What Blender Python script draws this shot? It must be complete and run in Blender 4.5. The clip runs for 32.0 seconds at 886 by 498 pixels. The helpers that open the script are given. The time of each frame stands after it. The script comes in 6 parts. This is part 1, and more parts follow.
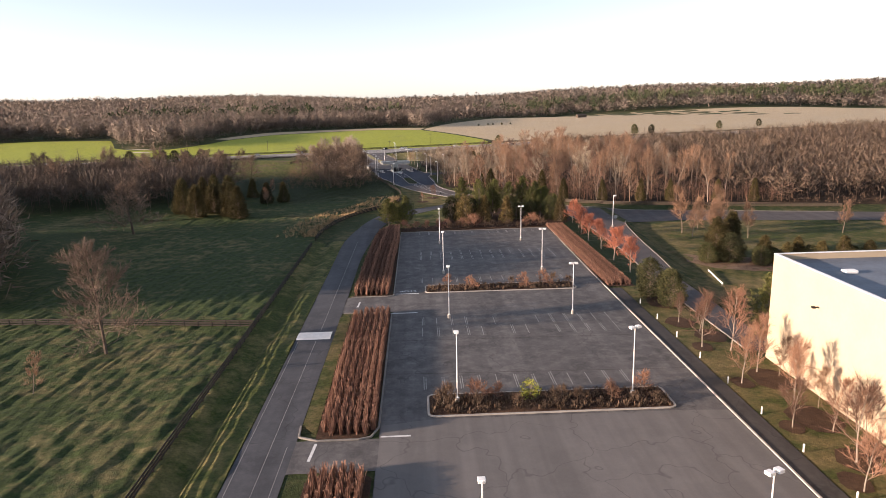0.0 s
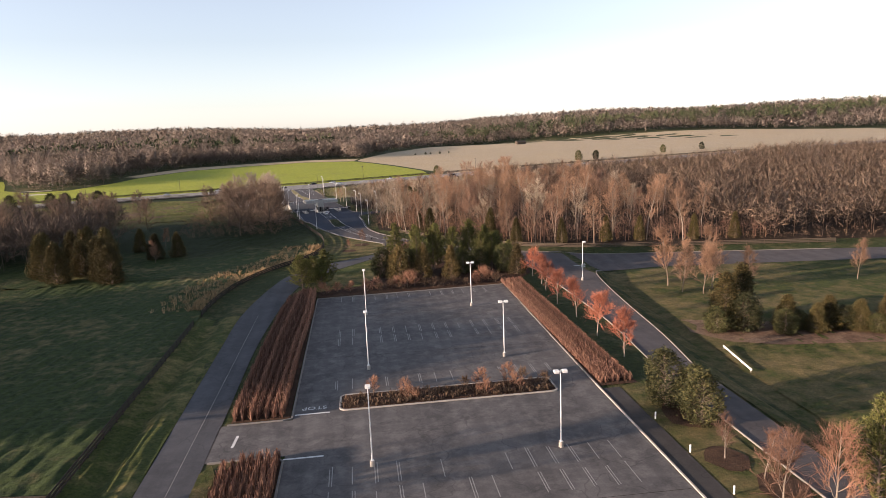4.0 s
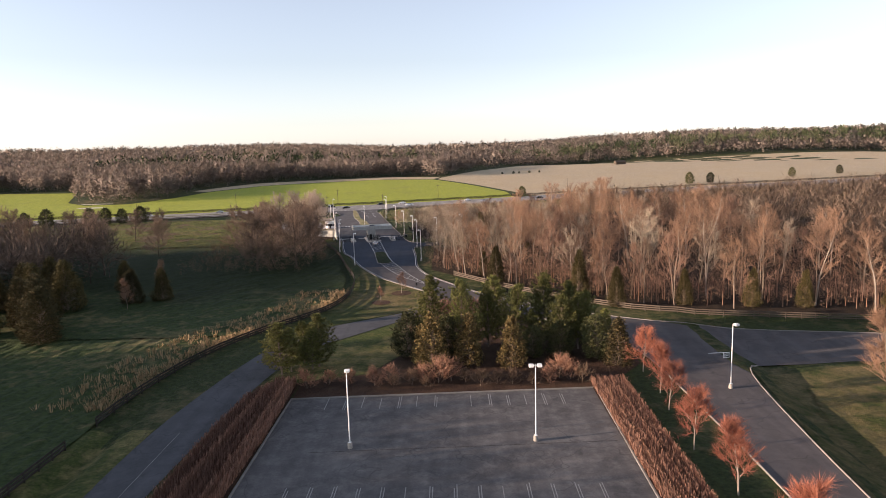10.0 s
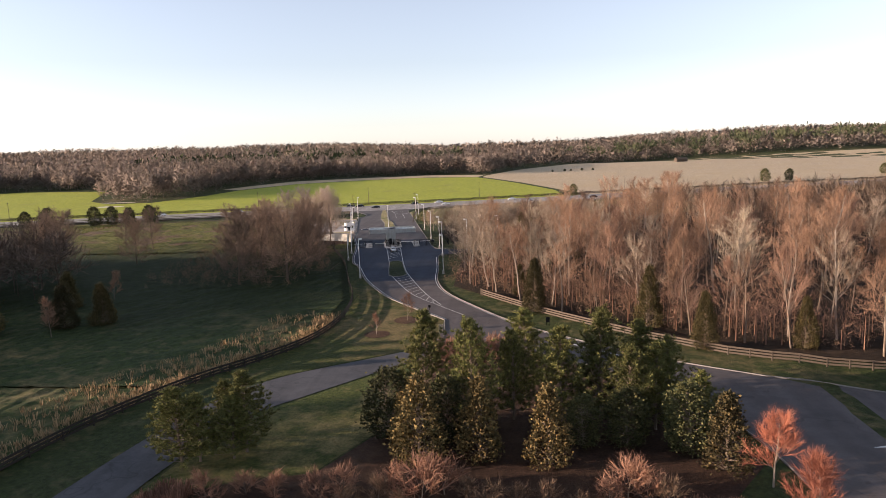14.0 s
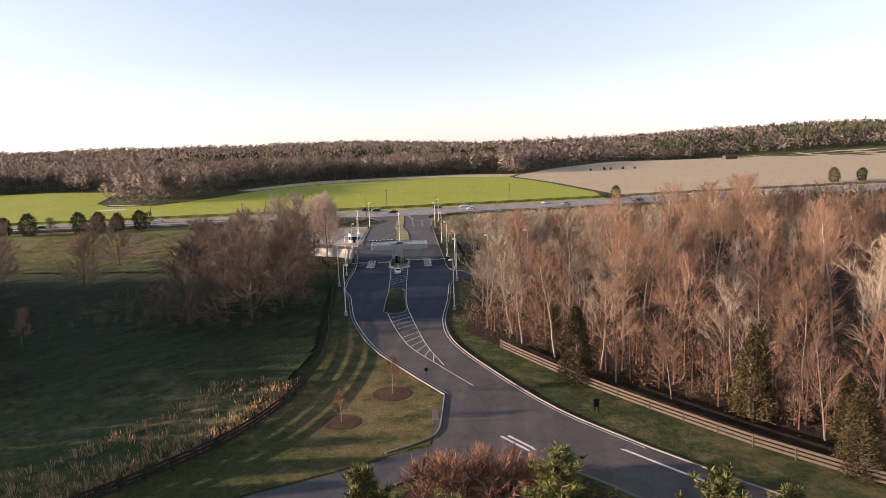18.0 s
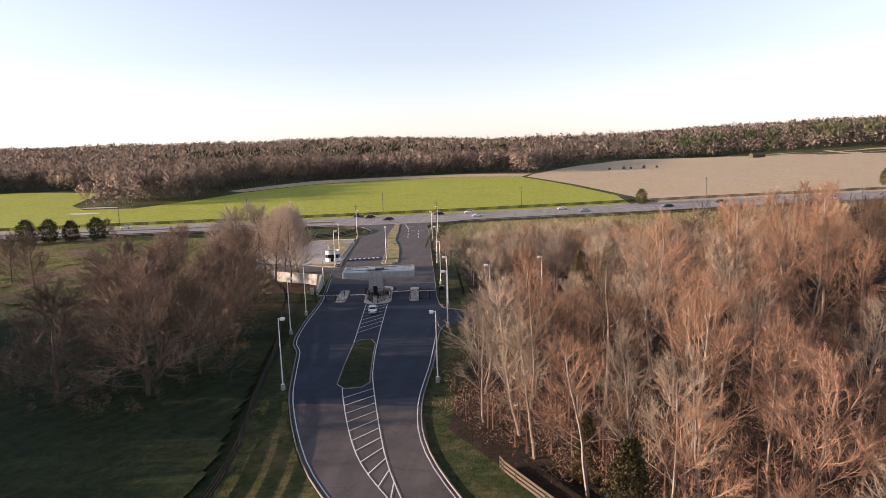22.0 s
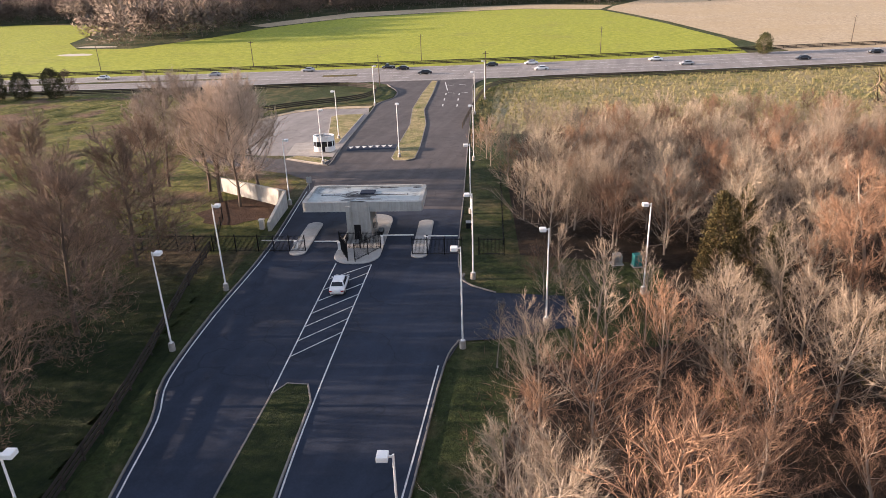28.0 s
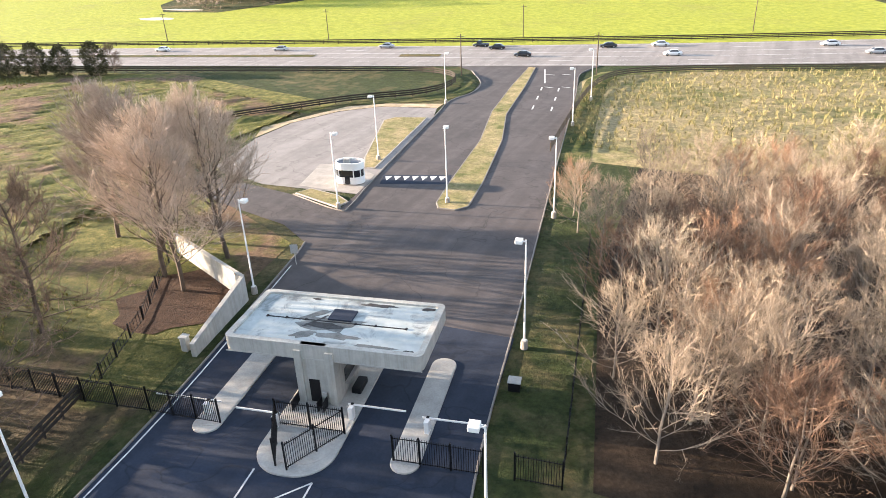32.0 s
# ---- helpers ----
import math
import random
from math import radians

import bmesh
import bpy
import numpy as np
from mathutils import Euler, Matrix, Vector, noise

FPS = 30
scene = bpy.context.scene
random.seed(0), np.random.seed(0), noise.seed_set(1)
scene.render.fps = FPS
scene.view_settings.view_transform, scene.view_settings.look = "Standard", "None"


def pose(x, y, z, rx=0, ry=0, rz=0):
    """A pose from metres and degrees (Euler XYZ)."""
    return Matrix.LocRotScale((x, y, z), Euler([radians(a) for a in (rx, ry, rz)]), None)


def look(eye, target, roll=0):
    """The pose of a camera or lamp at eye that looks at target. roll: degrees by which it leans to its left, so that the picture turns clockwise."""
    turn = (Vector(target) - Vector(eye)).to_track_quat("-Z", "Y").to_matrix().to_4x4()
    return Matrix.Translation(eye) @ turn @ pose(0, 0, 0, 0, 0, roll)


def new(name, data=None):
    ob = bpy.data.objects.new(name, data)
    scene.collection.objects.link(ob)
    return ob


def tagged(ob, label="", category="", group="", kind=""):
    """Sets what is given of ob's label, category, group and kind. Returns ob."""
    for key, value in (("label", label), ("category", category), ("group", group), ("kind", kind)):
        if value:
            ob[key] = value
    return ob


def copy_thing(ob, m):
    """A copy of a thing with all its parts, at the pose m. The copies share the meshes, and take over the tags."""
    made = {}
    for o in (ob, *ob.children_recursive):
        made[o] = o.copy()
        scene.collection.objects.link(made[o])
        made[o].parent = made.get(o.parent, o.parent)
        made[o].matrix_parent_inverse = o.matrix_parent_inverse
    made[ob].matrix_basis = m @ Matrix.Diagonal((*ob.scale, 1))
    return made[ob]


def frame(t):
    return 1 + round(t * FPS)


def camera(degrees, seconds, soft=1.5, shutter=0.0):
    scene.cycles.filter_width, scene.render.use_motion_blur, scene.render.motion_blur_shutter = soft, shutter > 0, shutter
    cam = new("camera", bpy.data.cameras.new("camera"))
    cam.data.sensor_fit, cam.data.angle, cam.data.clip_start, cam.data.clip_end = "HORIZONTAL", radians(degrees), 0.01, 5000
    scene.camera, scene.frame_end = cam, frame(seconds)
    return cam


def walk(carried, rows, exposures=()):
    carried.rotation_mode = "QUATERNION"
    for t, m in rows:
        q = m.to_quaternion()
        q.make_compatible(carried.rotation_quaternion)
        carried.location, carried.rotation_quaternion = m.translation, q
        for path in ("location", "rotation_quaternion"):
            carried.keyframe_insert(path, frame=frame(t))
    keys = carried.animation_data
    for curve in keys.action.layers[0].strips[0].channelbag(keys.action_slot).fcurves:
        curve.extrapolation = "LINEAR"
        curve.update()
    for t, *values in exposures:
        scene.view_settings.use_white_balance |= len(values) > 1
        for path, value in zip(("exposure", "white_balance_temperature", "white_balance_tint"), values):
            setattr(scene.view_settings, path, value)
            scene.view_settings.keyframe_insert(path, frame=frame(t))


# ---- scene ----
cam = camera(66.7, 32.0, 0.8)
PATH = [
    (0, (-0.537, -0.918, 39.631), (-0.47, 1.033, 39.196), -1.3),
    (0.5, (-0.46, 4.271, 39.586), (-0.253, 6.214, 39.16), -1.8),
    (1, (-0.292, 9.423, 39.491), (-0.03, 11.362, 39.075), -2.0),
    (1.5, (0.376, 15.246, 39.524), (0.64, 17.187, 39.119), -2.2),
    (2, (0.997, 20.558, 39.554), (1.256, 22.501, 39.158), -2.3),
    (2.5, (1.432, 25.334, 39.433), (1.69, 27.28, 39.047), -2.3),
    (3, (2.373, 30.687, 39.337), (2.627, 32.634, 38.961), -2.4),
    (3.5, (3.463, 37.347, 39.298), (3.712, 39.297, 38.93), -2.4),
    (5.5, (8.026, 58.735, 39.039), (8.247, 60.694, 38.701), -2.4),
    (6, (8.974, 63.779, 39.089), (9.19, 65.739, 38.756), -2.3),
    (6.5, (10.256, 69.146, 38.881), (10.463, 71.108, 38.553), -2.3),
    (7, (11.483, 74.821, 38.762), (11.685, 76.784, 38.439), -2.3),
    (7.5, (12.574, 79.715, 38.551), (12.77, 81.679, 38.231), -2.4),
    (8, (13.974, 84.715, 38.23), (14.161, 86.681, 37.915), -2.4),
    (8.5, (15.225, 89.949, 37.828), (15.406, 91.916, 37.517), -2.4),
    (9, (16.329, 95.117, 37.304), (16.505, 97.085, 36.997), -2.5),
    (9.5, (17.064, 100.353, 36.827), (17.177, 102.326, 36.525), -2.2),
    (10, (18.142, 105.607, 36.392), (18.116, 107.585, 36.095), -1.6),
    (10.5, (19.215, 111.348, 35.883), (19.137, 113.324, 35.587), -1.4),
    (11, (20.066, 116.122, 35.329), (19.969, 118.097, 35.032), -1.5),
    (11.5, (20.917, 121.512, 34.57), (20.799, 123.487, 34.274), -1.5),
    (12, (21.358, 126.865, 33.94), (21.227, 128.839, 33.644), -1.5),
    (12.5, (21.827, 132.384, 33.227), (21.683, 134.357, 32.932), -1.6),
    (13, (22.336, 137.449, 32.627), (22.179, 139.421, 32.333), -1.6),
    (13.5, (22.888, 142.665, 32.408), (22.721, 144.636, 32.114), -1.6),
    (14, (23.454, 148.288, 32.277), (23.277, 150.259, 31.985), -1.8),
    (14.5, (23.767, 153.451, 32.125), (23.581, 155.421, 31.834), -1.8),
    (16.5, (24.494, 172.849, 32.167), (24.242, 174.811, 31.875), -1.7),
    (17, (24.573, 177.849, 32.261), (24.312, 179.811, 31.968), -1.7),
    (17.5, (24.564, 183.273, 32.308), (24.29, 185.232, 32.013), -1.8),
    (18, (24.568, 188.454, 32.339), (24.289, 190.412, 32.043), -2.0),
    (18.5, (24.406, 193.025, 32.568), (24.122, 194.982, 32.269), -1.8),
    (19, (24.265, 198.171, 32.801), (23.976, 200.127, 32.498), -1.7),
    (19.5, (24.157, 203.298, 32.761), (23.861, 205.253, 32.46), -1.7),
    (20, (24.082, 208.373, 32.656), (23.778, 210.328, 32.359), -1.9),
    (20.5, (23.957, 213.191, 32.841), (23.651, 215.145, 32.54), -2.0),
    (21, (23.668, 218.124, 33.082), (23.362, 220.077, 32.778), -1.7),
    (21.5, (23.788, 223.361, 33.036), (23.476, 225.313, 32.733), -2.0),
    (22, (23.715, 228.119, 33.182), (23.399, 230.07, 32.876), -1.9),
    (22.5, (23.728, 232.406, 33.565), (23.345, 234.345, 33.257), -1.6),
    (23, (23.811, 237.391, 33.775), (23.358, 239.314, 33.465), -1.4),
    (23.5, (23.693, 242.481, 33.784), (23.221, 244.4, 33.473), -1.5),
    (24, (23.278, 247.549, 33.931), (22.8, 249.465, 33.617), -1.5),
    (24.5, (22.982, 252.343, 34.204), (22.497, 254.257, 33.883), -1.6),
    (26.5, (20.206, 273.05, 34.117), (19.712, 274.933, 33.658), -1.8),
    (27, (19.535, 277.985, 34.296), (19.043, 279.841, 33.736), -1.7),
    (27.5, (18.977, 283.206, 34.112), (18.489, 285.029, 33.449), -1.9),
    (28, (18.378, 288.4, 33.859), (17.897, 290.183, 33.09), -2.0),
    (28.5, (17.886, 293.94, 34.11), (17.406, 295.699, 33.288), -2.2),
    (29, (17.392, 299.208, 33.983), (16.908, 300.964, 33.156), -2.5),
    (29.5, (16.604, 304.091, 33.961), (16.119, 305.844, 33.129), -2.5),
    (30, (16.114, 309.164, 33.9), (15.617, 310.912, 33.065), -2.8),
    (30.5, (15.389, 314.189, 33.996), (14.842, 315.919, 33.154), -2.6),
    (31, (14.608, 319.146, 33.769), (13.985, 320.848, 32.924), -2.5),
    (31.5, (14.053, 325.195, 33.726), (13.346, 326.859, 32.87), -2.6),
    (32, (13.428, 330.539, 33.768), (12.652, 332.168, 32.906), -2.3),
]
EXPOSURES = [(0, 1.52, 6000, 18.5), (2.5, 1.42, 6000, 18.5), (15, 1.42, 6000, 19.5), (22, 1.42, 6000, 21.5), (26.5, 1.44, 6000, 20), (28.5, 2.05, 6000, 20), (30, 2.28, 5900, 15), (32, 2.66, 5850, 11)]
walk(cam, [(t, look(eye, target, roll)) for t, eye, target, roll in PATH], EXPOSURES)


# ---- daylight ----
SUN_EL, SUN_AZ = 9.2, 11.0          # the light travels towards (cos az, sin az), degrees from +x
world = bpy.data.worlds.new("world")
scene.world = world
world.use_nodes = True
wn = world.node_tree
sky = wn.nodes.new("ShaderNodeTexSky")
sky.sky_type, sky.sun_disc = "NISHITA", False
sky.sun_elevation = radians(SUN_EL)
sky.sun_rotation = math.atan2(-math.cos(radians(SUN_AZ)), -math.sin(radians(SUN_AZ)))
sky.air_density, sky.dust_density, sky.ozone_density = 1.0, 0.35, 1.5
hsv = wn.nodes.new("ShaderNodeHueSaturation")
hsv.inputs["Saturation"].default_value = 0.45
wn.links.new(sky.outputs[0], hsv.inputs["Color"])
wn.links.new(hsv.outputs[0], wn.nodes["Background"].inputs[0])
wn.nodes["Background"].inputs[1].default_value = 0.101
sun = new("sun", bpy.data.lights.new("sun", "SUN"))
sun.data.energy, sun.data.angle, sun.data.color = 5.0, radians(0.53), (1.0, 0.745, 0.51)
sd = Vector((math.cos(radians(SUN_AZ)) * math.cos(radians(SUN_EL)), math.sin(radians(SUN_AZ)) * math.cos(radians(SUN_EL)), -math.sin(radians(SUN_EL))))
sun.rotation_euler = sd.to_track_quat("-Z", "Y").to_euler()


# ---- materials ----
class Mat:
    """A node material built step by step."""

    def __init__(self, name, rough=0.8, metal=0.0, spec=0.3):
        self.m = bpy.data.materials.new(name)
        self.m.use_nodes = True
        self.t = self.m.node_tree
        self.b = self.t.nodes["Principled BSDF"]
        self.b.inputs["Roughness"].default_value = rough
        self.b.inputs["Metallic"].default_value = metal
        self.b.inputs["Specular IOR Level"].default_value = spec
        self.pos = self.t.nodes.new("ShaderNodeNewGeometry").outputs["Position"]

    def link(self, a, b):
        self.t.links.new(a, b)

    def noise(self, scale, detail=4.0, rough=0.6, stretch=None, dist=0.0):
        n = self.t.nodes.new("ShaderNodeTexNoise")
        n.inputs["Scale"].default_value, n.inputs["Detail"].default_value = scale, detail
        n.inputs["Roughness"].default_value, n.inputs["Distortion"].default_value = rough, dist
        if stretch:
            mp = self.t.nodes.new("ShaderNodeMapping")
            mp.inputs["Scale"].default_value = stretch[:3]
            if len(stretch) > 3:
                mp.inputs["Rotation"].default_value = (0, 0, radians(stretch[3]))
            self.link(self.pos, mp.inputs[0])
            self.link(mp.outputs[0], n.inputs["Vector"])
        else:
            self.link(self.pos, n.inputs["Vector"])
        return n.outputs["Fac"]

    def ramp(self, fac, stops):
        r = self.t.nodes.new("ShaderNodeValToRGB")
        while len(r.color_ramp.elements) < len(stops):
            r.color_ramp.elements.new(0.5)
        for e, (p, c) in zip(r.color_ramp.elements, stops):
            e.position = p
            e.color = (*c, 1) if len(c) == 3 else c
        self.link(fac, r.inputs[0])
        return r.outputs[0]

    def mix(self, fac, a, b, how="MIX"):
        n = self.t.nodes.new("ShaderNodeMix")
        n.data_type, n.blend_type = "RGBA", how
        for sock, v in ((n.inputs["Factor"], fac), (n.inputs["A"], a), (n.inputs["B"], b)):
            if isinstance(v, (int, float)):
                sock.default_value = v
            elif isinstance(v, tuple):
                sock.default_value = (*v, 1)
            else:
                self.link(v, sock)
        return n.outputs["Result"]

    def random(self, island=False):
        if island:
            return self.t.nodes.new("ShaderNodeNewGeometry").outputs["Random Per Island"]
        return self.t.nodes.new("ShaderNodeObjectInfo").outputs["Random"]

    def colour(self, c):
        if isinstance(c, tuple):
            self.b.inputs["Base Color"].default_value = (*c, 1)
        else:
            self.link(c, self.b.inputs["Base Color"])
        return self

    def bump(self, h, strength=0.5, dist=0.05):
        n = self.t.nodes.new("ShaderNodeBump")
        n.inputs["Strength"].default_value, n.inputs["Distance"].default_value = strength, dist
        self.link(h, n.inputs["Height"])
        self.link(n.outputs[0], self.b.inputs["Normal"])
        return self


def plain(name, c, rough=0.7, metal=0.0, vary=0.25, scale=3.0, bump=0.0):
    """A paint or stone colour with two scales of wear."""
    k = Mat(name, rough, metal)
    dark = tuple(v * (1 - vary) for v in c)
    light = tuple(min(1, v * (1 + vary * 0.6)) for v in c)
    a = k.ramp(k.noise(scale, 5), [(0.3, dark), (0.7, light)])
    k.colour(k.mix(0.35, a, k.ramp(k.noise(scale * 9, 3), [(0.3, dark), (0.7, light)])))
    if bump:
        k.bump(k.noise(scale * 12, 4), bump, 0.02)
    return k.m


def grass(name, greens, straw, amount, fine=1.2, rows=None, north=None):
    """Turf seen from above: green and straw in patches, blades in fine grain."""
    k = Mat(name, 0.9, 0, 0.15)
    g = k.ramp(k.noise(fine, 8, 0.8), [(0.38, greens[0]), (0.64, greens[1])])
    s = k.ramp(k.noise(fine * 1.7, 7, 0.8), [(0.38, tuple(v * 0.5 for v in straw)), (0.62, straw)])
    big = k.noise(0.035, 5, 0.6)
    mid = k.noise(0.35, 5, 0.65, rows)
    f = k.mix(0.5, big, mid)
    m = k.ramp(f, [(0.62 - amount * 0.35, (0, 0, 0)), (0.75 - amount * 0.3, (1, 1, 1))])
    col = k.mix(m, g, s)
    if north:
        sep = k.t.nodes.new("ShaderNodeSeparateXYZ")
        k.link(k.pos, sep.inputs[0])
        mt = k.t.nodes.new("ShaderNodeMath")
        mt.operation, mt.inputs[1].default_value = "MULTIPLY_ADD", 0.001
        k.link(sep.outputs["Y"], mt.inputs[0])
        wob = k.t.nodes.new("ShaderNodeMath")
        wob.operation, wob.inputs[1].default_value = "MULTIPLY", 0.06
        k.link(k.noise(0.03, 4), wob.inputs[0])
        k.link(wob.outputs[0], mt.inputs[2])
        # middle of the pasture: the trees' shade is put into a darker green
        shade_turf = k.ramp(k.noise(fine, 8, 0.8), [(0.36, (0.007, 0.014, 0.005)), (0.66, (0.030, 0.042, 0.012))])
        col = k.mix(k.ramp(mt.outputs[0], [(0.288, (0, 0, 0)), (0.315, (1, 1, 1))]), col, shade_turf)
        f2 = k.ramp(mt.outputs[0], [(0.365, (0, 0, 0)), (0.415, (1, 1, 1))])
        col = k.mix(f2, col, k.mix(k.ramp(k.noise(0.07, 5, 0.65), [(0.50, (0, 0, 0)), (0.60, (1, 1, 1))]), k.ramp(k.noise(fine * 0.7, 7, 0.85), [(0.34, north[0]), (0.52, north[1]), (0.68, north[2])]), k.ramp(k.noise(fine, 6, 0.8), [(0.35, (0.07, 0.045, 0.028)), (0.65, (0.22, 0.145, 0.09))])))
    k.colour(col)
    k.bump(k.noise(fine * 1.5, 5, 0.8), 0.9, 0.35)
    return k.m


M = {}
M["ground"] = grass("winter_grass", ((0.016, 0.026, 0.008), (0.052, 0.066, 0.020)), (0.17, 0.14, 0.066), 0.38)
M["pasture"] = grass("pasture_grass", ((0.016, 0.030, 0.010), (0.056, 0.076, 0.021)), (0.20, 0.165, 0.075), 0.34, 0.9, None, ((0.026, 0.036, 0.010), (0.12, 0.12, 0.028), (0.30, 0.24, 0.095)))
M["lawn"] = grass("lawn_grass", ((0.024, 0.034, 0.009), (0.075, 0.086, 0.022)), (0.20, 0.155, 0.07), 0.5, 1.6)
M["verge"] = grass("verge_grass", ((0.028, 0.042, 0.011), (0.088, 0.102, 0.026)), (0.27, 0.22, 0.09), 0.40, 1.6)
M["rough"] = grass("rough_grass", ((0.065, 0.080, 0.022), (0.20, 0.20, 0.07)), (0.42, 0.34, 0.18), 0.68, 0.8)
M["crop"] = grass("young_crop", ((0.20, 0.235, 0.026), (0.37, 0.38, 0.055)), (0.30, 0.30, 0.07), 0.25, 0.5, (0.3, 2.0, 1, 20))
M["stubble"] = grass("stubble", ((0.35, 0.27, 0.16), (0.48, 0.38, 0.24)), (0.56, 0.45, 0.30), 0.6, 0.4, (0.2, 1.5, 1, 25))
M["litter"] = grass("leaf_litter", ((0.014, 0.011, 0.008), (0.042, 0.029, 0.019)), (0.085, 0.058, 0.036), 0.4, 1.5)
M["bank"] = grass("bare_bank", ((0.075, 0.047, 0.032), (0.18, 0.115, 0.078)), (0.29, 0.205, 0.14), 0.5, 1.3)
M["mulch"] = grass("bark_mulch", ((0.026, 0.016, 0.011), (0.075, 0.042, 0.027)), (0.11, 0.066, 0.04), 0.5, 3.0)


def asphalt(name, a, b, patch, blue=0.0):
    k = Mat(name, 0.85, 0, 0.25)
    base = k.ramp(k.noise(0.12, 8, 0.7), [(0.38, a), (0.64, b)])
    spots = k.ramp(k.noise(0.45, 6, 0.7), [(0.45, (0, 0, 0)), (0.7, (1, 1, 1))])
    base = k.mix(k.mix(0.78, (0, 0, 0), spots), base, patch)
    tracks = k.ramp(k.noise(0.5, 3, 0.5, (1.0, 0.05, 1)), [(0.42, (0.82, 0.82, 0.82)), (0.62, (1.08, 1.08, 1.08))])
    base = k.mix(1.0, base, tracks, "MULTIPLY")
    v = k.t.nodes.new("ShaderNodeTexVoronoi")
    v.feature, v.inputs["Scale"].default_value = "DISTANCE_TO_EDGE", 0.09
    w = k.t.nodes.new("ShaderNodeVectorMath")
    w.operation = "ADD"
    nn = k.t.nodes.new("ShaderNodeTexNoise")
    nn.inputs["Scale"].default_value = 0.2
    k.link(k.pos, nn.inputs["Vector"])
    sc = k.t.nodes.new("ShaderNodeVectorMath")
    sc.operation, sc.inputs["Scale"].default_value = "SCALE", 9.0
    k.link(nn.outputs["Color"], sc.inputs[0])
    k.link(k.pos, w.inputs[0])
    k.link(sc.outputs[0], w.inputs[1])
    k.link(w.outputs[0], v.inputs["Vector"])
    crack = k.ramp(v.outputs["Distance"], [(0.0, (0.45, 0.45, 0.45)), (0.012, (1, 1, 1))])
    base = k.mix(0.8, base, crack, "MULTIPLY")
    k.colour(k.mix(0.35, base, k.ramp(k.noise(6, 4), [(0.3, a), (0.7, b)])))
    k.bump(k.noise(9, 4), 0.35, 0.02)
    return k.m


M["asphalt"] = asphalt("old_asphalt", (0.058, 0.055, 0.055), (0.126, 0.118, 0.114), (0.215, 0.20, 0.187))
M["road"] = asphalt("road_asphalt", (0.044, 0.045, 0.050), (0.080, 0.081, 0.087), (0.10, 0.10, 0.104))
M["mainroad"] = asphalt("brown_grey_asphalt", (0.062, 0.056, 0.056), (0.100, 0.089, 0.087), (0.125, 0.110, 0.105))
M["newroad"] = asphalt("dark_asphalt", (0.016, 0.022, 0.036), (0.030, 0.040, 0.064), (0.036, 0.046, 0.070))
M["highway"] = asphalt("highway_asphalt", (0.20, 0.185, 0.175), (0.29, 0.265, 0.245), (0.32, 0.295, 0.27))
M["concrete"] = plain("concrete", (0.36, 0.33, 0.29), 0.85, 0, 0.3, 0.8, 0.3)
M["kerbgrey"] = plain("weathered_kerb", (0.21, 0.195, 0.175), 0.85, 0, 0.3, 0.8)
M["paint"] = plain("road_paint", (0.62, 0.62, 0.60), 0.7, 0, 0.35, 1.5)
M["faint"] = plain("worn_road_paint", (0.28, 0.27, 0.255), 0.8, 0, 0.45, 1.2)
M["white"] = plain("white_paint", (0.80, 0.79, 0.76), 0.45, 0, 0.08, 1.0)
M["facade"] = plain("cream_panel", (0.43, 0.345, 0.24), 0.8, 0, 0.08, 0.25, 0.1)
M["roof"] = plain("roof_membrane", (0.14, 0.16, 0.19), 0.7, 0, 0.3, 0.2)
M["fence"] = plain("dark_stained_wood", (0.035, 0.028, 0.022), 0.85, 0, 0.4, 2.0)
M["wood"] = plain("weathered_wood", (0.085, 0.066, 0.048), 0.85, 0, 0.35, 2.0)
M["bark"] = plain("grey_brown_bark", (0.20, 0.155, 0.115), 0.9, 0, 0.4, 1.3, 0.5)
M["darkbark"] = plain("dark_brown_bark", (0.10, 0.075, 0.055), 0.9, 0, 0.4, 1.3, 0.5)
M["palebark"] = plain("pale_bark", (0.27, 0.225, 0.18), 0.9, 0, 0.35, 1.3, 0.4)
M["black"] = plain("black_metal", (0.012, 0.012, 0.014), 0.5, 0.3, 0.2)


def twig(name, a, b):
    k = Mat(name, 0.85, 0, 0.2)
    r = k.ramp(k.random(True), [(0.0, a), (1.0, b)])
    o = k.ramp(k.random(), [(0.0, (0.50, 0.50, 0.52)), (0.35, (0.86, 0.80, 0.78)), (0.6, (1.03, 0.95, 0.91)), (1.0, (1.22, 1.16, 1.10))])
    k.colour(k.mix(1.0, r, o, "MULTIPLY"))
    return k.m


M["twig"] = twig("winter_twigs", (0.118, 0.076, 0.050), (0.37, 0.242, 0.160))
M["redbrown"] = twig("reddish_winter_twigs", (0.125, 0.079, 0.056), (0.35, 0.228, 0.162))
M["woodtwig"] = twig("shaded_wood_twigs", (0.105, 0.082, 0.062), (0.29, 0.22, 0.165))
M["redtwig"] = twig("red_budding_twigs", (0.20, 0.075, 0.045), (0.46, 0.195, 0.125))
M["rusttwig"] = twig("rusty_winter_twigs", (0.15, 0.085, 0.055), (0.34, 0.205, 0.14))
M["paletwig"] = twig("pale_winter_twigs", (0.28, 0.24, 0.19), (0.57, 0.495, 0.41))
M["fawntwig"] = twig("fawn_winter_twigs", (0.17, 0.145, 0.108), (0.47, 0.405, 0.31))
M["leafdark"] = twig("dark_evergreen_leaves", (0.022, 0.030, 0.012), (0.115, 0.115, 0.045))
M["leafbronze"] = twig("bronze_magnolia_leaves", (0.022, 0.025, 0.010), (0.20, 0.15, 0.058))
M["leafpine"] = twig("pine_needles", (0.038, 0.052, 0.016), (0.215, 0.22, 0.070))
